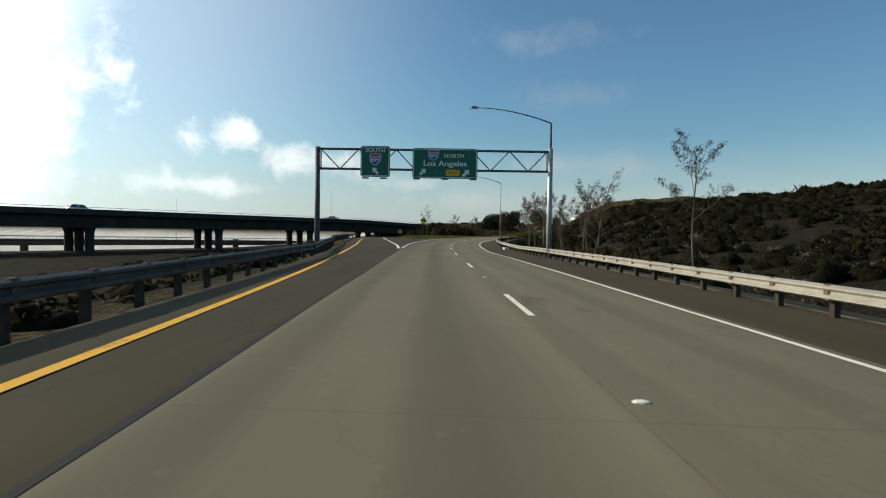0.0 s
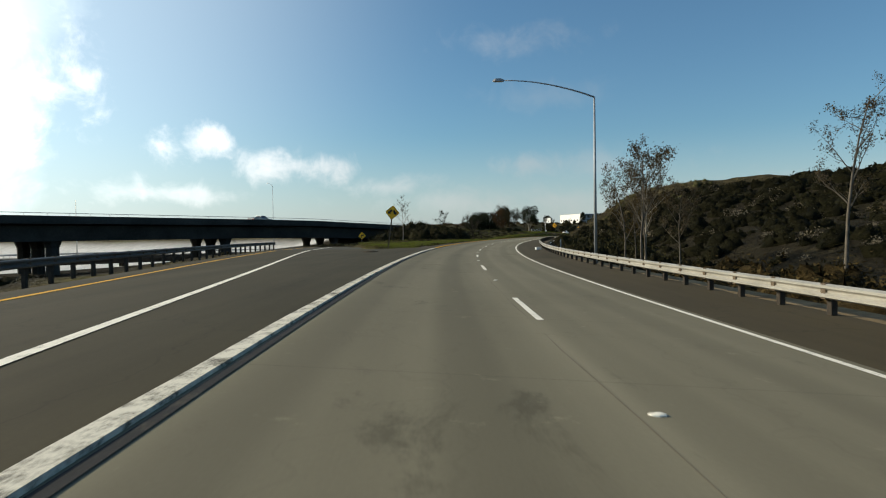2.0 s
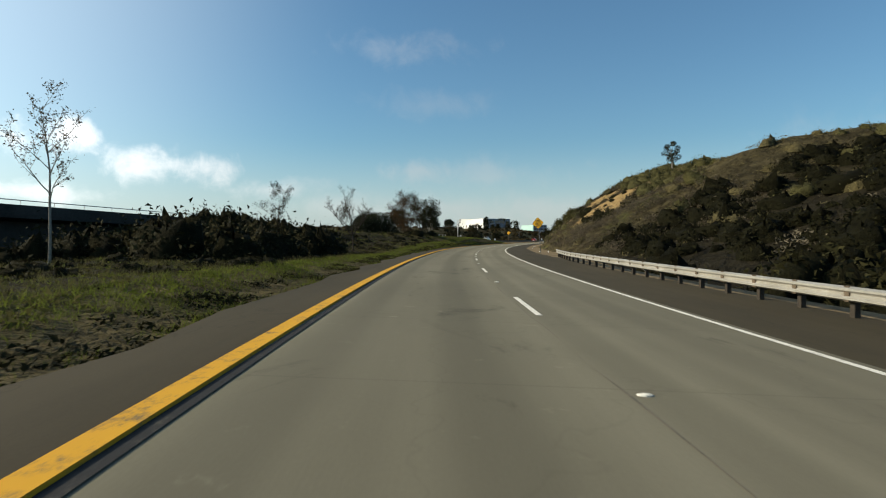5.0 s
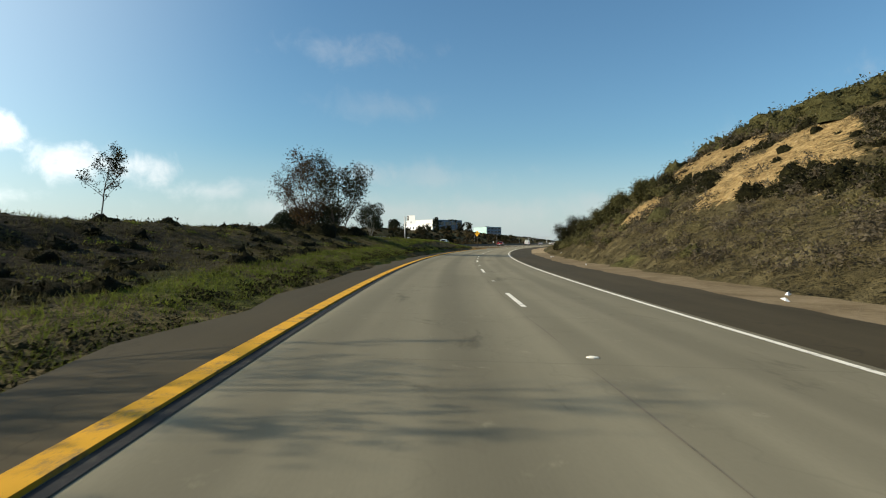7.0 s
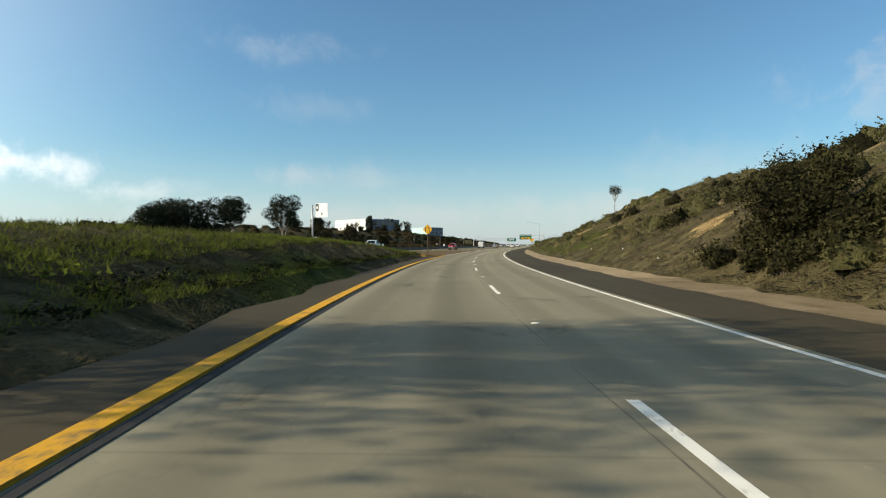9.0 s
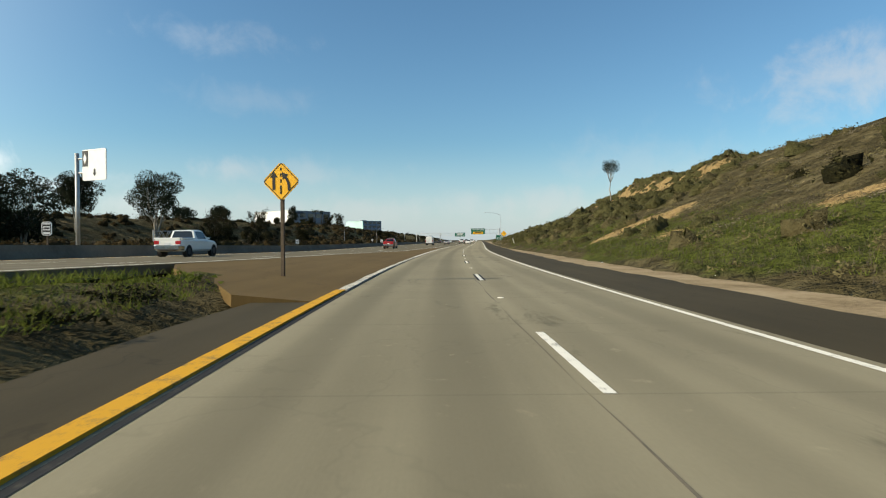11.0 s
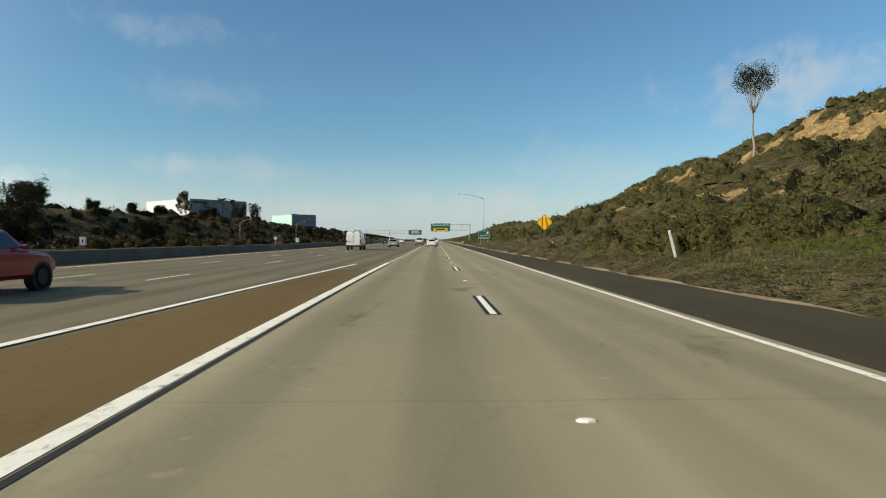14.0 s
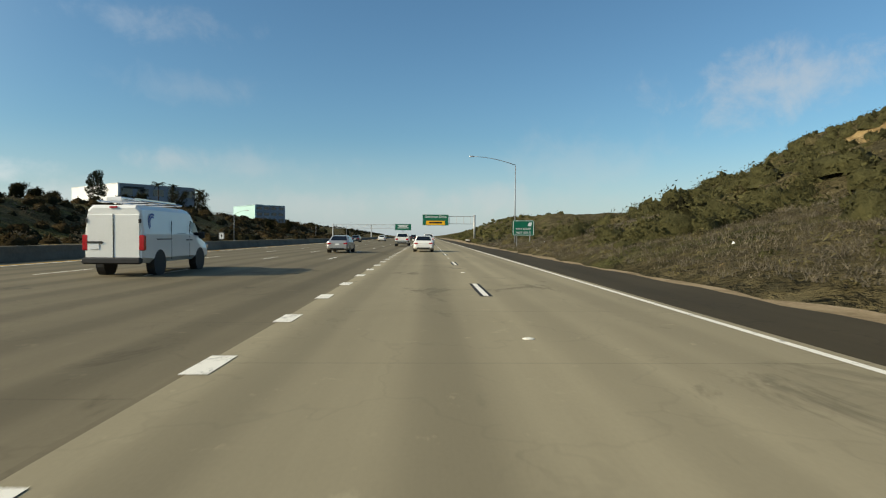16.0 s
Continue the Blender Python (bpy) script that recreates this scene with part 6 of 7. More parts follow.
def tree(m, label, height_m, seed, style="bare", leaves=500, leaf=0.09, leaf_m=None, bark=None, stems=1, spread=1.0, group="trees", reach=1.0, twigs=True, fork=0.0):
    """A tapered trunk that forks into limbs and twigs, with leaves along the twigs."""
    r = random.Random(seed)
    rs = np.random.RandomState(seed)
    t = thing("tree", m, label, "tree", group)
    g = Geo()
    tips = []

    def limb(p, d, length, rad, depth):
        n = 5 if depth < 2 else 4
        path, radii = [p], [rad]
        q = p
        for i in range(n):
            d = (d + Vector((r.uniform(-1, 1), r.uniform(-1, 1), r.uniform(-0.4, 0.75))) * (0.13 + 0.07 * depth)).normalized()
            q = q + d * (length / n)
            path.append(q)
            radii.append(max(0.006, rad * (1 - 0.8 * (i + 1) / n)))
        g.tube(path, radii, 6 if depth < 2 else 4, False)
        if depth >= 2:
            for i in range(1, n + 1):
                tips.append(path[i])
        if depth >= (3 if twigs else 2):
            return
        kids = {0: 9, 1: 6, 2: 3}[depth]
        start = ({"bare": 0.38, "bushy": 0.12, "gum": 0.55}[style] if not fork else 0.1) if depth == 0 else 0.25
        for j in range(kids):
            f = start + (0.97 - start) * (j + r.random()) / kids
            i = min(n - 1, int(f * n))
            base = path[i].lerp(path[i + 1], f * n - i)
            a = r.uniform(0, 2 * math.pi) + j * 2.4
            lift = r.uniform(0.35, 0.9) if reach < 1.35 or depth else r.uniform(-0.1, 0.55)
            kd = (Vector((math.cos(a), math.sin(a), lift)) * spread + d * 0.5).normalized()
            limb(base, kd, length * r.uniform(0.3, 0.5) * (1.15 - 0.45 * f) * (reach if depth == 0 else 1.0), max(0.008, radii[i] * 0.55), depth + 1)

    if fork:
        split = Vector((0.05, 0.03, height_m * fork))
        g.tube([Vector((0, 0, -0.3)), Vector((0.02, 0.0, height_m * fork * 0.5)), split], [height_m * 0.012, height_m * 0.011, height_m * 0.012], 8, False)
        for k in range(stems):
            a = 2 * math.pi * k / stems + r.uniform(-0.3, 0.3)
            lean = 0.15 if k == 0 else r.uniform(0.8, 1.7)
            limb(split, Vector((math.cos(a) * lean, math.sin(a) * lean, 1)).normalized(), height_m * (1 - fork) * (1.0 if k == 0 else r.uniform(0.7, 0.9)), height_m * 0.008, 0)
    for k in range(0 if fork else stems):
        a = 2 * math.pi * k / max(1, stems) + 0.6
        off = Vector((math.cos(a), math.sin(a), 0)) * (0.28 if stems > 1 else 0)
        limb(off + Vector((0, 0, -0.3)), (Vector((0, 0, 1)) + off * r.uniform(0.4, 1.1)).normalized(), height_m * r.uniform(0.78, 0.95) if stems > 1 else height_m * 0.92, height_m * 0.009 + 0.015, 0)
    part("trunk", g, bark or M["bark_pale"], t, "forked trunk and bare limbs", True)
    tp = np.array([tuple(p) for p in tips])
    if style == "gum":
        tp = tp[tp[:, 2] > height_m * 0.5]
    if fork:
        tp = tp[rs.uniform(0, 1, len(tp)) < 0.3]
    pick = tp[rs.randint(0, len(tp), leaves)]
    c = pick + rs.normal(size=(leaves, 3)) * (0.13 if style == "bare" else 0.3)
    part("crown", leaf_mesh("crown", c, leaf * rs.uniform(0.5, 1.3, leaves), leaf_m or M["leaf_dark"], rs), None, t, "scattered leaves")
    return t


def ground_z(x, y):
    return float(height(np.array([x]), np.array([y]))[0])


def spot(s, u):
    p = at(s, u)
    return pose(p.x, p.y, ground_z(p.x, p.y), 0, 0, 40 * s % 360)


def shrub_cloud(name, places, radii, tall, per, mat, label, seed, leaf=0.2, category="shrubs"):
    """One object of many shrubs: leaves spread over lobed mounds; few larger leaves keep it light."""
    per, leaf = int(per * 0.74), leaf * 1.13
    rs = np.random.RandomState(seed)
    n = len(places)
    idx = np.repeat(np.arange(n), per)
    N = len(idx)
    az = rs.uniform(0, 2 * np.pi, N)
    el = np.arcsin(rs.uniform(0, 1, N))
    phase = rs.uniform(0, 6.3, n)
    ph = phase[idx]
    lob = 1 + 0.22 * np.sin(3 * az + ph) + 0.16 * np.sin(5 * az + 2 * ph + 3 * el)
    rad = radii[idx] * lob * (0.48 + 0.44 * rs.uniform(0, 1, N) ** 1.2)
    c = places[idx] + np.stack([rad * np.cos(az) * np.cos(el), rad * np.sin(az) * np.cos(el), rad * np.sin(el) * tall], -1)
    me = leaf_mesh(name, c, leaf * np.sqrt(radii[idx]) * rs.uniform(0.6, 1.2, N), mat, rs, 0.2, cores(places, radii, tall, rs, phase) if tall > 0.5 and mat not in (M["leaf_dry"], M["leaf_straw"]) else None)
    return tagged(new(name, me), label, category, kind="stuff")


def scatter(n, s0, s1, u0, u1, seed, lo, hi, skew=1.6, frame_at=at, sink=0.15):
    """Random places on the ground between bounds along and across, with sizes."""
    rs = np.random.RandomState(seed)
    s, u = rs.uniform(s0, s1, n), rs.uniform(0, 1, n)
    lo_u = np.array([u0(a) if callable(u0) else u0 for a in s])
    hi_u = np.array([u1(a) if callable(u1) else u1 for a in s])
    u = lo_u + (hi_u - lo_u) * u
    P = np.array([tuple(frame_at(a, b)) for a, b in zip(s, u)])
    P[:, 2] = height(P[:, 0], P[:, 1]) - sink
    free = soil(P[:, 0], P[:, 1], P[:, 2])[0] < rs.uniform(0.15, 1.1, n)
    r = lo + (hi - lo) * rs.uniform(0, 1, n) ** skew
    return P[free], r[free]


def foot(s):
    return float(np.interp(s, HILL_S, HILL_FOOT))


def crest(s):
    return float(np.interp(s, HILL_S, HILL_TOP))


def off_sand(P, r, seed, keep=0.12):
    """Leaves out most plants on bare sandy ground."""
    bare = soil(P[:, 0], P[:, 1], P[:, 2])[0]
    ok = (bare < 0.45) | (np.random.RandomState(seed).uniform(0, 1, len(r)) < keep)
    return P[ok], r[ok]


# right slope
for nm, n, lo, hi, per, mat, label, seed in (("brush_olive", 420, 0.5, 1.6, 240, "leaf_sunlit", "sunlit olive brush on the dry slope", 11), ("brush_dark", 300, 0.5, 2.1, 280, "leaf_mid", "dark olive brush on the dry slope", 12), ("brush_dry", 1100, 0.3, 0.9, 70, "leaf_dry", "dry brown brush on the slope", 13)):
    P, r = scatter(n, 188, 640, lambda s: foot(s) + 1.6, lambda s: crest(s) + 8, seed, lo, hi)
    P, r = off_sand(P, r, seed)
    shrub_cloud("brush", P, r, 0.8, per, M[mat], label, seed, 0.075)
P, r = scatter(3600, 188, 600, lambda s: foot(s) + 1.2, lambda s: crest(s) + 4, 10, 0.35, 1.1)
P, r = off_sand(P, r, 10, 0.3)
shrub_cloud("brush", P, r, 0.5, 62, M["leaf_sunlit"], "low olive scrub covering the slope", 10, 0.1)
P, r = scatter(700, 198, 264, lambda s: foot(s) + 1.2, lambda s: foot(s) + 15, 9, 0.5, 1.3)
shrub_cloud("brush", P, r, 0.75, 170, M["leaf_straw"], "dry grey-brown brush on the lower slope", 9, 0.09)
P, r = scatter(420, 640, 1100, lambda s: foot(s) + 1, lambda s: crest(s) + 8, 14, 1.0, 2.8)
shrub_cloud("brush", P, r, 0.75, 60, M["leaf_olive"], "olive brush along the far slope", 14, 0.25)
P, r = scatter(190, 190, 560, crest, lambda s: crest(s) + 5, 15, 0.6, 1.5)
P, r = off_sand(P, r, 15)
shrub_cloud("brush", P, r, 0.9, 300, M["leaf_olive"], "olive brush along the ridge", 15, 0.1)
P, r = scatter(330, 236, 330, lambda s: foot(s) + (14 if s < 258 else 6), lambda s: crest(s) + 2, 8, 0.8, 2.0)
P, r = off_sand(P, r, 8, 0.2)
shrub_cloud("brush", P, r, 0.85, 200, M["leaf_mid"], "rounded olive shrubs covering the slope", 8, 0.1)
P, r = scatter(70, 224, 286, lambda s: foot(s) + 0.26 * (crest(s) - foot(s)), lambda s: foot(s) + 0.37 * (crest(s) - foot(s)), 2, 0.6, 1.4, 1.1)
shrub_cloud("brush", P, r, 0.9, 320, M["leaf_dark"], "dark shrubs in a band below the sandy patch", 2, 0.09)
P, r = scatter(210, 385, 600, lambda s: foot(s) + 0.3 * (crest(s) - foot(s)), lambda s: foot(s) + 0.8 * (crest(s) - foot(s)), 7, 0.9, 2.5)
P, r = off_sand(P, r, 7, 0.0)
shrub_cloud("brush", P, r, 0.75, 300, M["leaf_mid"], "rounded olive shrubs on the upper slope", 7, 0.1)
P, r = scatter(60, 395, 540, lambda s: foot(s) + 4, lambda s: foot(s) + 18, 6, 1.0, 2.6, 1.2)
P, r = off_sand(P, r, 6, 0.0)
shrub_cloud("brush", P, r, 0.8, 420, M["leaf_mid"], "large rounded olive shrubs on the lower slope", 6, 0.1)
P, r = scatter(22, 429, 449, lambda s: foot(s) + 2.8, lambda s: foot(s) + 7, 5, 1.0, 1.9, 1.0)
shrub_cloud("brush", P, r, 0.9, 700, M["leaf_olive"], "large soft olive shrubs at the slope's foot", 5, 0.09)
P, r = scatter(46, 300, 545, lambda s: foot(s) + 5, lambda s: crest(s) - 3, 4, 0.7, 1.7, 1.2)
shrub_cloud("brush", P, r, 0.95, 380, M["leaf_dark"], "single dark green shrubs on the slope", 4, 0.1)
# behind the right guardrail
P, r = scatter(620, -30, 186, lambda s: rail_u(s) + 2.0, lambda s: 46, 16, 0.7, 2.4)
shrub_cloud("brush", P, r, 0.85, 220, M["leaf_shaded"], "dense dark olive brush behind the guardrail", 16, 0.095)
P, r = scatter(130, 20, 186, lambda s: rail_u(s) + 4.0, lambda s: 46, 17, 0.6, 1.8)
shrub_cloud("brush", P, r, 0.9, 200, M["leaf_dry"], "dry grey-brown brush behind the guardrail", 17, 0.1)
P, r = scatter(80, 124, 168, lambda s: rail_u(s) + 3.5, lambda s: rail_u(s) + 14, 18, 1.6, 3.2)
shrub_cloud("brush", P, r, 1.0, 600, M["leaf_dark"], "tall dark green shrubs behind the guardrail", 18, 0.1)
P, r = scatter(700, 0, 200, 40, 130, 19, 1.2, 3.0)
shrub_cloud("brush", P, r, 0.7, 60, M["leaf_shaded"], "dark brush over the far hill", 19, 0.26)
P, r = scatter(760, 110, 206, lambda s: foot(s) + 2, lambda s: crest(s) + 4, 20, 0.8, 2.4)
shrub_cloud("brush", P, r, 0.8, 160, M["leaf_shaded"], "dense dark chaparral on the hill", 20, 0.1)
# left
P, r = scatter(150, 181, 214, -30, -13.0, 21, 1.1, 2.9, 1.1)
shrub_cloud("brush", P, r, 1.25, 420, M["leaf_dark"], "dark shrubs beside the abutment", 21, 0.11)
P, r = scatter(800, -40, 130, lambda s: float(np.interp(s, RAIL_S, RAIL_U)) - 26, lambda s: float(np.interp(s, RAIL_S, RAIL_U)) - 0.7, 22, 0.3, 1.3)
shrub_cloud("brush", P, r, 0.7, 70, M["leaf_dark"], "dark weeds behind the exit guardrail", 22, 0.14)
P, r = scatter(560, 128, 334, lambda s: -6.6, lambda s: -4.6, 23, 0.25, 0.85, 1.6, at, 0.02)
shrub_cloud("ice_plant", P, r, 0.35, 140, M["leaf_dark"], "dark ice plant mats creeping over the shoulder's edge", 23, 0.075, "ground cover")
# dark leaves add to the bank's painted shade
P, r = scatter(760, 150, 262, -30, -8.5, 24, 0.4, 1.3)
shrub_cloud("weeds", P, r, 0.55, 90, M["leaf_dark"], "low dark weeds on the shaded bank", 24, 0.1, "ground cover")
P, r = scatter(700, 150, 338, -22, -6.4, 60, 0.3, 0.9)
shrub_cloud("weeds", P, r, 0.5, 80, M["leaf_olive"], "low olive weeds on the grassy bank", 60, 0.1, "ground cover")
P, r = scatter(620, 150, 338, -22, -5.9, 25, 0.25, 0.9)
shrub_cloud("weeds", P, r, 0.4, 120, M["leaf_green"], "low green weeds on the grassy bank", 25, 0.09, "ground cover")
for nm, n, mat, label, seed in (("brush", 300, "leaf_dark", "dense dark brush on the bank beyond the freeway", 26), ("brush", 760, "leaf_rust", "brown olive brush on the bank beyond the freeway", 27), ("brush", 320, "leaf_straw", "dry brush on the bank beyond the freeway", 28)):
    P, r = scatter(int(n * 1.5), -190, 330, lambda k: float(np.interp(k, [-90, 0, 60, 150], [-135, -132, -105, -98])), -48, seed, 1.0, 3.0, 1.3, main_at)
    shrub_cloud(nm, P, r, 0.8, 75, M[mat], label, seed, 0.17)
P, r = scatter(300, 330, 900, -110, -48, 29, 1.5, 3.6, 1.4, main_at)
shrub_cloud("brush", P, r, 0.8, 60, M["leaf_dark"], "dark brush along the far bank", 29, 0.28)


def grass(name, n, s0, s1, u0, u1, seed, tall, mat, label, frame_at=at):
    """Upright blades of grass in one object."""
    rs = np.random.RandomState(seed)
    P, more = scatter(n, s0, s1, u0, u1, seed, 1, 1, 1, frame_at, 0.03)
    B = 5
    n = len(P)
    idx = np.repeat(np.arange(n), B)
    N = len(idx)
    c = P[idx] + np.stack([rs.normal(0, 0.09, N), rs.normal(0, 0.09, N), np.zeros(N)], -1)
    a = rs.uniform(0, 6.3, N)
    w = 0.014
    side = np.stack([np.cos(a) * w, np.sin(a) * w, 0 * a], -1)
    tip = c + np.stack([rs.normal(0, 0.1, N), rs.normal(0, 0.1, N), tall * rs.uniform(0.4, 1.2, N)], -1)
    v = np.stack([c - side, c + side, tip], 1).reshape(-1, 3)
    me = bpy.data.meshes.new(name)
    me.vertices.add(3 * N)
    me.vertices.foreach_set("co", v.astype(np.float32).ravel())
    me.loops.add(3 * N)
    me.loops.foreach_set("vertex_index", np.arange(3 * N, dtype=np.int32))
    me.polygons.add(N)
    me.polygons.foreach_set("loop_start", np.arange(0, 3 * N, 3, dtype=np.int32))
    me.materials.append(mat)
    me.update(calc_edges=True)
    return tagged(new(name, me), label, "grass", kind="stuff")


grass("grass", 12000, 116, 336, -8.6, -4.9, 31, 0.2, M["leaf_green"], "bright green grass beside the narrow shoulder")
grass("grass", 2500, 115, 175, lambda s: float(np.interp(s, ISLE_S, ISLE_U)) + 0.7, lambda s: float(np.interp(s, [115, 118, 136], [-7.0, -5.4, -4.8])), 32, 0.14, M["leaf_green"], "green grass on the gore island")
grass("grass", 9000, 114.5, 175, lambda s: float(np.interp(s, ISLE_S, ISLE_U)) + 0.5, lambda s: float(np.interp(s, [115, 118, 136], [-6.8, -5.2, -4.6])), 36, 0.09, M["leaf_olive"], "dull olive grass on the gore island")
grass("grass", 12000, 268, 338, -24, -7, 37, 0.2, M["leaf_green"], "sunlit green grass on the bank")
grass("grass", 13000, 150, 340, -24, -8, 33, 0.26, M["leaf_olive"], "olive grass on the bank")
grass("grass", 15000, 190, 600, lambda s: min(10.9, foot(s) + 1.2), lambda s: foot(s) + 10, 34, 0.24, M["leaf_straw"], "dry straw-coloured grass at the slope's foot")
grass("grass", 12000, 450, 570, lambda s: foot(s) + 1.0, lambda s: foot(s) + 15, 3, 0.22, M["leaf_dry"], "tall pale dry grass on the lower slope")
grass("grass", 7000, 330, 440, lambda s: foot(s) + 1.3, lambda s: foot(s) + 9, 35, 0.2, M["leaf_green"], "green grass at the slope's foot")

# single trees
TALL = "tall sparse pale-trunked sycamore behind the guardrail"
tree(spot(60, 26), TALL, 12.5, 41, leaves=3600, leaf=0.085, leaf_m=M["leaf_sycamore"], bark=M["bark_grey"])
tree(spot(94.8, 23.4), TALL, 13.4, 42, leaves=2600, leaf=0.075, leaf_m=M["leaf_sycamore"], bark=M["bark_grey"], reach=0.75)
for s, u, h, sd, nl, lm in ((67, 17, 9.2, 43, 1800, "leaf_sycamore"), (72, 15, 8.6, 44, 2200, "leaf_sycamore"), (77, 18.5, 10.5, 45, 2600, "leaf_sycamore"), (101, 13.2, 9.4, 46, 1900, "leaf_sycamore"), (104.5, 14.4, 10.2, 47, 1700, "leaf_sycamore"), (108, 13.8, 9.0, 48, 1900, "leaf_rust"), (84, 21, 9.0, 49, 2200, "leaf_sycamore"), (117, 16.5, 8.0, 38, 2600, "leaf_rust"), (113, 19.5, 8.5, 39, 2200, "leaf_sycamore")):
    tree(spot(s, u), "half-bare tree with few dull brown leaves behind the guardrail", h, sd, leaves=nl, leaf=0.085, leaf_m=M[lm], bark=M["bark_grey"])
P, r = scatter(60, 62, 108, 13.5, 24, 40, 1.2, 2.6, 1.2)
shrub_cloud("brush", P, r, 1.15, 420, M["leaf_rust"], "tall rusty olive brush below the sycamores", 40, 0.1)
tree(spot(112, 16), "pale-barked leaning sycamore with few rusty leaves", 11.5, 37, leaves=2400, leaf=0.085, leaf_m=M["leaf_rust"], reach=0.8)
tree(spot(174.5, -19.2), "slender bare young tree beside the abutment", 8.6, 54, leaves=900, leaf=0.08, leaf_m=M["leaf_sycamore"], spread=0.7, reach=0.8)
tree(spot(209.6, -11.4), "wide half-bare tree with dark twigs on the grass bank", 6.9, 207, leaves=2000, leaf=0.06, bark=M["bark_dark"], stems=5, spread=1.2, reach=1.0, fork=0.32)
tree(spot(208, -19.5), "half-bare tree with dark twigs on the grass bank", 6.0, 55, leaves=1500, leaf=0.08, bark=M["bark_dark"], reach=1.2)
tree(spot(241, -21.8), "small bare tree with thin trunk on the grass bank", 4.8, 56, leaves=1500, leaf=0.08, bark=M["bark_dark"], reach=1.3, spread=1.3)
tree(spot(270, -17.2), "dense dark tree cluster with rust-brown leaves", 9.2, 57, "bushy", 8000, 0.12, M["leaf_autumn"], M["bark_dark"], 4, 1.0, reach=1.25)
tree(spot(268.5, -13.6), "dense dark tree cluster with olive leaves", 7.4, 58, "bushy", 7000, 0.12, M["leaf_dark"], M["bark_dark"], 3, 1.0, reach=1.3)
P, r = scatter(44, 259, 277, -20, -12.0, 59, 0.9, 2.1)
shrub_cloud("brush", P, r, 0.8, 1100, M["leaf_dark"], "dark thicket under the tree cluster", 59, 0.07)
for s, u, h, sd in ((284.5, 12.6, 2.5, 64), (286.5, 14.2, 3.0, 50)):
    tree(spot(s, u), "leafy dark shrub tree at the slope's foot", h, sd, "bushy", 7000, 0.085, M["leaf_dark"], M["bark_dark"], 4, 1.0, twigs=False)
P, r = scatter(26, 281, 290, 11.6, 15.5, 65, 0.7, 1.25)
shrub_cloud("brush", P, r, 1.0, 900, M["leaf_dark"], "dark thicket at the slope's foot", 65, 0.1)
for s, u, h, sd in ((262, 14.5, 1.7, 66), (266, 16, 1.9, 67), (259, 16.5, 1.7, 68), (271, 15, 1.8, 69), (276, 14, 1.7, 53)):
    tree(spot(s, u), "leafy olive shrub tree on the slope", h, sd, "bushy", 5200, 0.09, M["leaf_mid"], M["bark_dark"], 3, 1.0, twigs=False)
P, r = scatter(60, 254, 284, 12.2, 18, 74, 0.7, 1.4)
shrub_cloud("brush", P, r, 0.8, 460, M["leaf_mid"], "olive leafy thicket on the slope", 74, 0.1)
P, r = scatter(40, 266, 306, 13.5, 33, 76, 0.9, 2.0, 1.2)
shrub_cloud("brush", P, r, 0.9, 420, M["leaf_dark"], "dark green shrubs crowding the slope", 76, 0.1)
P, r = scatter(700, 228, 280, lambda s: foot(s) + 0.36 * (crest(s) - foot(s)), lambda s: foot(s) + 0.64 * (crest(s) - foot(s)), 77, 0.25, 0.75)
shrub_cloud("brush", P, r, 0.9, 110, M["leaf_dark"], "small dark shrubs dotting the sandy patch", 77, 0.09)
P, r = scatter(1500, 392, 535, lambda s: foot(s) + 0.72 * (crest(s) - foot(s)), lambda s: crest(s) + 1, 78, 0.4, 1.3)
shrub_cloud("brush", P, r, 0.9, 80, M["leaf_mid"], "small olive shrubs dotting the sandy ridge", 78, 0.09)
P, r = scatter(34, 246, 300, 25, 34, 75, 0.9, 2.0)
shrub_cloud("brush", P, r, 0.95, 420, M["leaf_mid"], "olive shrubs on the upper slope", 75, 0.1)


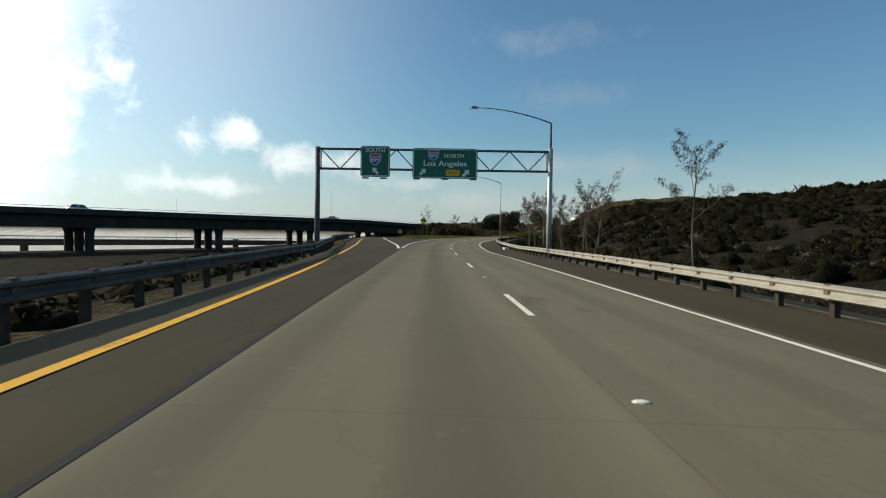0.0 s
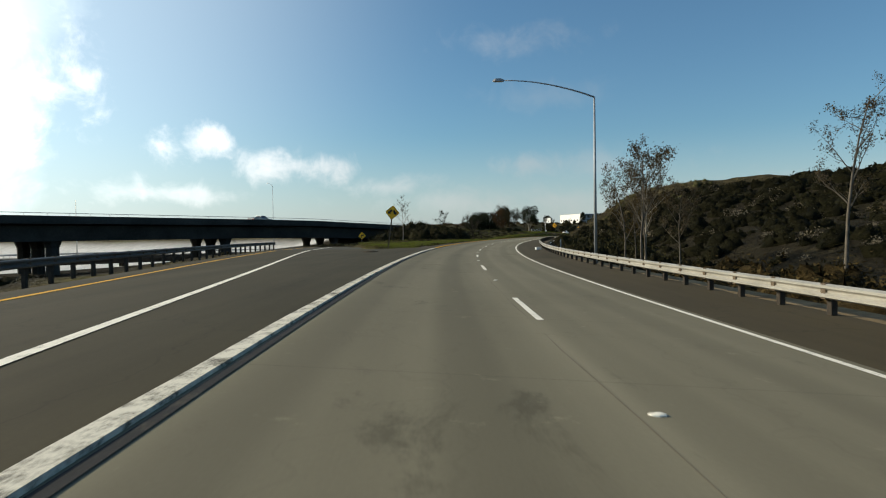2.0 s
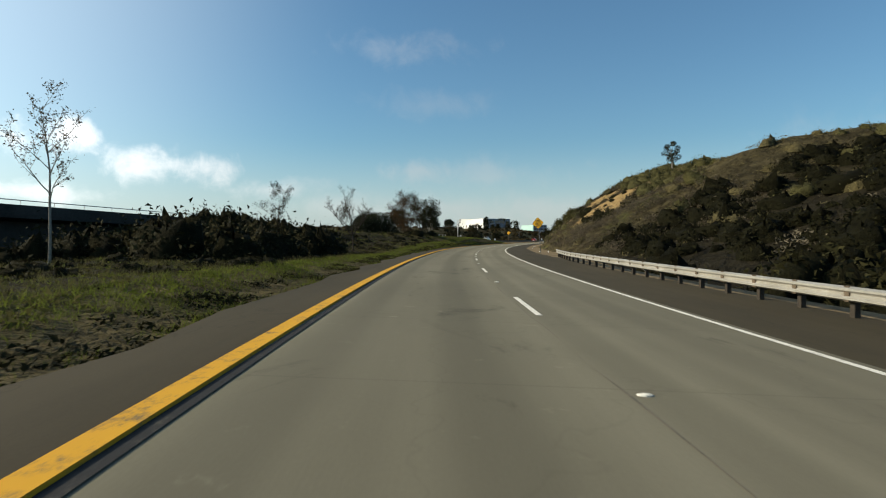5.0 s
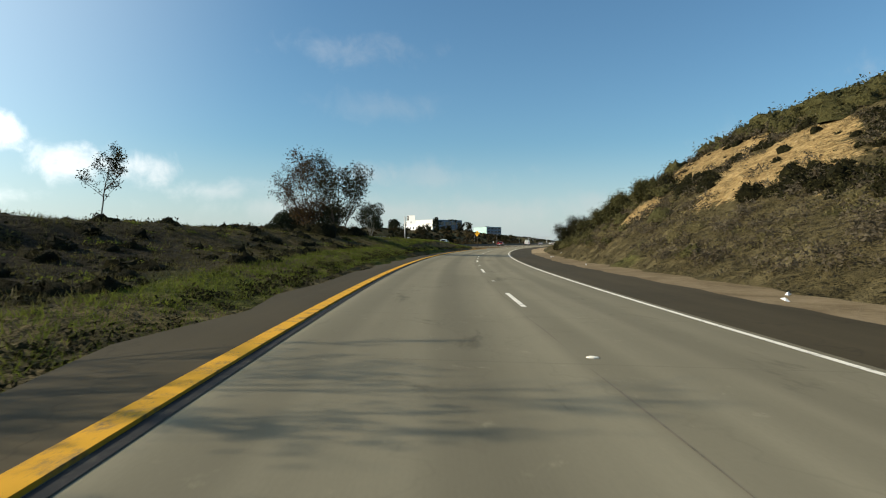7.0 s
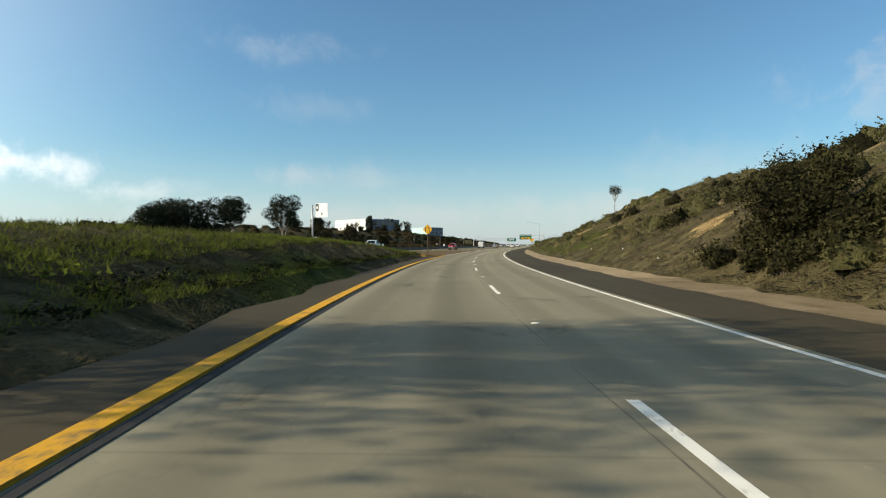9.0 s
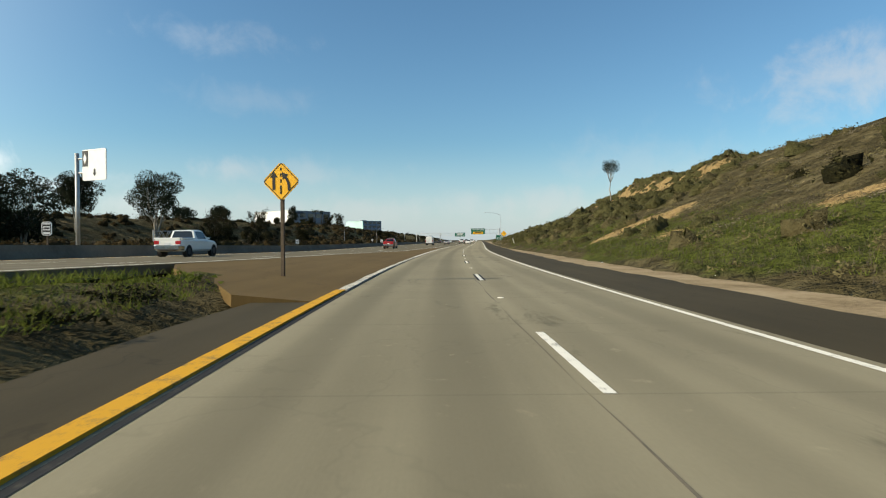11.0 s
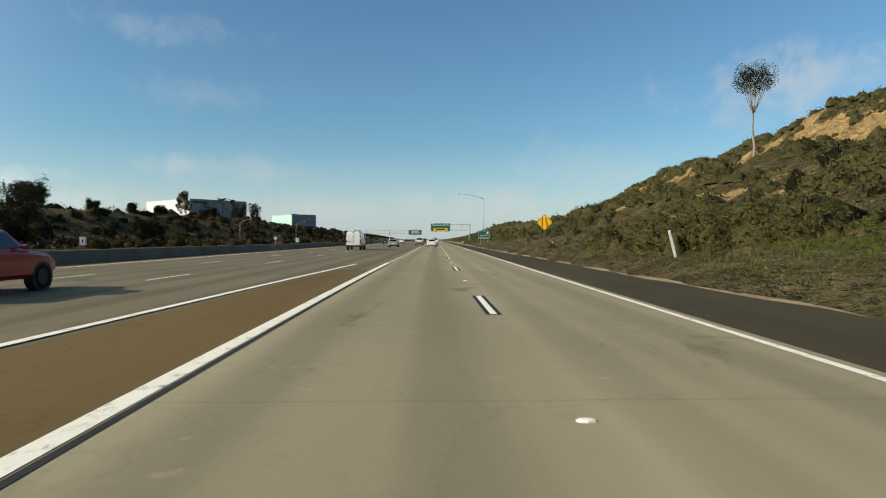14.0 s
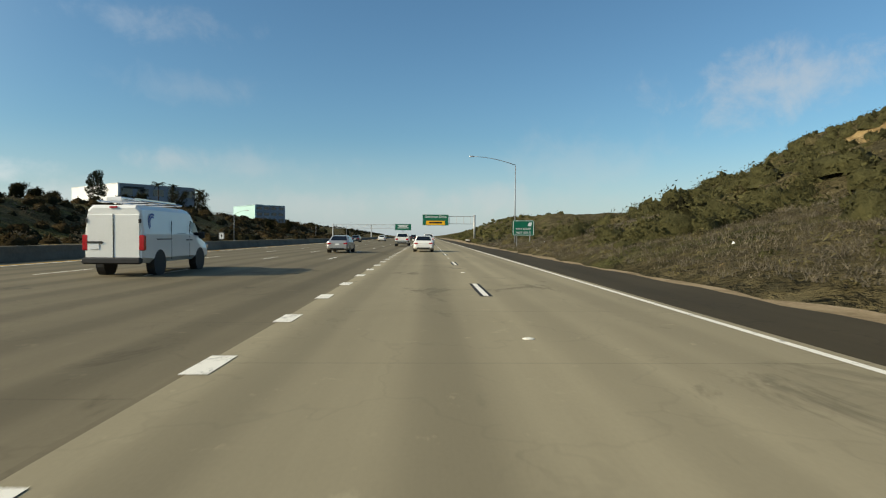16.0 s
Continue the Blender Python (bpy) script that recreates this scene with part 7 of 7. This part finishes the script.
def gum(m, label, h, width, seed, low=0.45, n=4200, leaf=0.2, stems=3, lm="leaf_gum", clumps=22):
    """A gum tree: slender pale stems fan out and carry clumps of hanging leaves."""
    r = random.Random(seed)
    rs = np.random.RandomState(seed)
    t = thing("tree", m, label, "tree", "gum trees")
    g = Geo()
    heads = []
    for i in range(clumps):
        z = low + 0.06 + (0.9 - low) * (i + r.random()) / clumps
        k = math.sqrt(max(0.05, 1 - ((z - (low + 0.95) / 2) / (0.62 * (1 - low))) ** 2))
        a = i * 2.4 + r.uniform(-0.4, 0.4)
        q = width * 0.42 * k * r.uniform(0.45, 1.0)
        heads.append(Vector((q * math.cos(a), q * math.sin(a), h * z)))
    tops = []
    for k in range(stems):
        a = 2 * math.pi * k / stems + r.random()
        lean = width * (0.16 if stems > 1 else 0.04)
        path = [Vector((0.25 * math.cos(a) * (stems > 1), 0.25 * math.sin(a) * (stems > 1), -0.4))]
        for i in range(1, 6):
            f = i / 5
            path.append(Vector((lean * f * math.cos(a) + r.uniform(-0.02, 0.02) * h, lean * f * math.sin(a) + r.uniform(-0.02, 0.02) * h, h * 0.82 * f)))
        rad = [h * 0.016 * (1 - 0.75 * i / 5) for i in range(6)]
        g.tube(path, rad, 7, False)
        tops.append((path, rad))
    for p in heads:
        path, rad = min(tops, key=lambda q: (q[0][3] - p).length)
        i = max(2, min(4, int(5 * (p.z / (0.82 * h)) - 1.2)))
        bend = path[i].lerp(p, 0.5) + Vector((0, 0, -0.03 * h))
        g.tube([path[i], bend, p], [rad[i] * 0.6, rad[i] * 0.4, 0.02], 5, False)
    part("trunk", g, M["bark_pale"], t, "slender pale forking stems", True)
    H = np.array([tuple(p) for p in heads])
    size = width * rs.uniform(0.12, 0.19, clumps)
    pick = rs.randint(0, clumps, n)
    d = rs.normal(size=(n, 3))
    d /= np.linalg.norm(d, axis=1)[:, None]
    c = H[pick] + d * (size[pick] * rs.uniform(0.2, 1, n) ** 0.4)[:, None] * np.array([1, 1, 0.85]) * 1.25
    part("crown", leaf_mesh("crown", c, leaf * rs.uniform(0.5, 1.3, n), M[lm], rs), None, t, "hanging clumps of grey-green leaves")
    return t


gum(spot(244, 31), "lone tree with tufted crown on the ridge", 4.6, 2.6, 70, 0.3, 2600, 0.1, 2, clumps=14)
gum(spot(478, 37.5), "lone tall gum tree with wide rounded crown on the ridge", 11.2, 5.0, 71, 0.7, 5200, 0.1, 1, clumps=20)


def far_at(k, w):
    q = main_at(k, w)
    return pose(q.x, q.y, ground_z(q.x, q.y), 0, 0, (k * 37 + w * 11) % 360)


FAR_GUM = "tall gum tree with pale stems beyond the freeway"
FAR_TREE = "dark leafy tree beyond the freeway"
for k, w, top, width, sd, low in ((-13, -89, 20.4, 15, 81, 0.42), (-27, -103, 19.0, 11, 82, 0.4), (62, -104, 15.5, 8, 83, 0.35), (70, -107, 15.0, 7, 84, 0.3), (36, -106, 13.5, 9, 85, 0.1)):
    q = main_at(k, w)
    gum(far_at(k, w), FAR_GUM, top - ground_z(q.x, q.y), width, sd, low, 12000 if top > 18 else 4200, 0.28, 4 if top > 18 else 2)
for k, w, top, width, sd in ((-58, -93, 15.5, 13, 86), (-66, -97, 15.0, 14, 87), (-74, -99, 14.0, 14, 88), (-83, -98, 12.0, 11, 89), (-62, -104, 15.0, 14, 90)):
    q = main_at(k, w)
    gum(far_at(k, w), FAR_GUM, top - ground_z(q.x, q.y), width, sd, 0.12, 7500, 0.34, 3, clumps=26)
P, r = scatter(26, -86, -54, -103, -92, 79, 2.2, 4.0, 1.2, main_at)
shrub_cloud("brush", P, r, 1.1, 420, M["leaf_gum"], "dense undergrowth below the gum trees", 79, 0.24)
for k, w, h, sd in ((7, -67, 10.5, 91), (3, -79, 11.0, 92), (38, -62, 5.5, 93), (46, -64, 5.0, 94), (60, -86, 3.0, 95), (80, -86, 2.6, 96), (92, -84, 2.8, 97), (104, -88, 2.6, 98), (114, -90, 3.0, 99), (128, -88, 2.6, 100), (150, -92, 4, 101), (176, -98, 6.5, 102), (190, -92, 8.5, 103), (196, -86, 8, 108), (183, -105, 6, 109), (205, -62, 5, 104), (225, -60, 5, 105), (24, -84, 5.5, 106)):
    tree(far_at(k, w), FAR_TREE, h, sd, "bushy", 4200, 0.2, M["leaf_dark"], M["bark_dark"], 3, reach=1.25, twigs=False)
    q = main_at(k, w)
    rs = np.random.RandomState(sd)
    m = 6
    P = np.array([[q.x, q.y, ground_z(q.x, q.y)]] * m) + np.stack([rs.normal(0, h * 0.2, m), rs.normal(0, h * 0.2, m), rs.uniform(0, h * 0.25, m)], -1)
    shrub_cloud("brush", P, rs.uniform(0.2, 0.34, m) * h, 1.2, 260, M["leaf_dark"], "dark undergrowth round a leafy tree", sd, 0.17)
gum(far_at(158, -104), FAR_GUM, 12.5, 6.5, 110, 0.35, 4200, 0.26, 2)


def palm(m, h, seed):
    """A palm: ringed trunk under a mop of drooping fronds."""
    r = random.Random(seed)
    t = thing("palm_tree", m, "tall palm tree with drooping fronds beside the office building", "palm tree", "palm trees")
    part("trunk", Geo().tube([(0, 0, -0.4), (0.1, 0, h * 0.5), (0.15, 0.05, h)], [0.32, 0.24, 0.2], 8), M["bark_dark"], t, smooth=True)
    for i in range(22):
        a, up0 = r.uniform(0, 6.28), r.uniform(-0.5, 1.2)
        n, L = 6, r.uniform(2.2, 3.0)
        p = Vector((0.15, 0.05, h))
        d = Vector((math.cos(a), math.sin(a), up0)).normalized()
        vs, fs = [], []
        side = Vector((-math.sin(a), math.cos(a), 0))
        for j in range(n + 1):
            w = 0.32 * math.sin(math.pi * (0.12 + 0.85 * j / n))
            vs += [p - side * w - Vector((0, 0, 0.14)), p, p + side * w - Vector((0, 0, 0.14))]
            p = p + d * (L / n)
            d = (d + Vector((0, 0, -0.22))).normalized()
        for j in range(n):
            fs += [(3 * j, 3 * j + 1, 3 * j + 4, 3 * j + 3), (3 * j + 1, 3 * j + 2, 3 * j + 5, 3 * j + 4)]
        part("frond", Geo().add(vs, fs), M["leaf_gum"], t)
    return t


for k, w, h, sd in ((205, -100, 11.5, 1), (196, -101.6, 11.5, 2), (205, -89.6, 9.5, 3)):
    palm(far_at(k, w), h, sd)
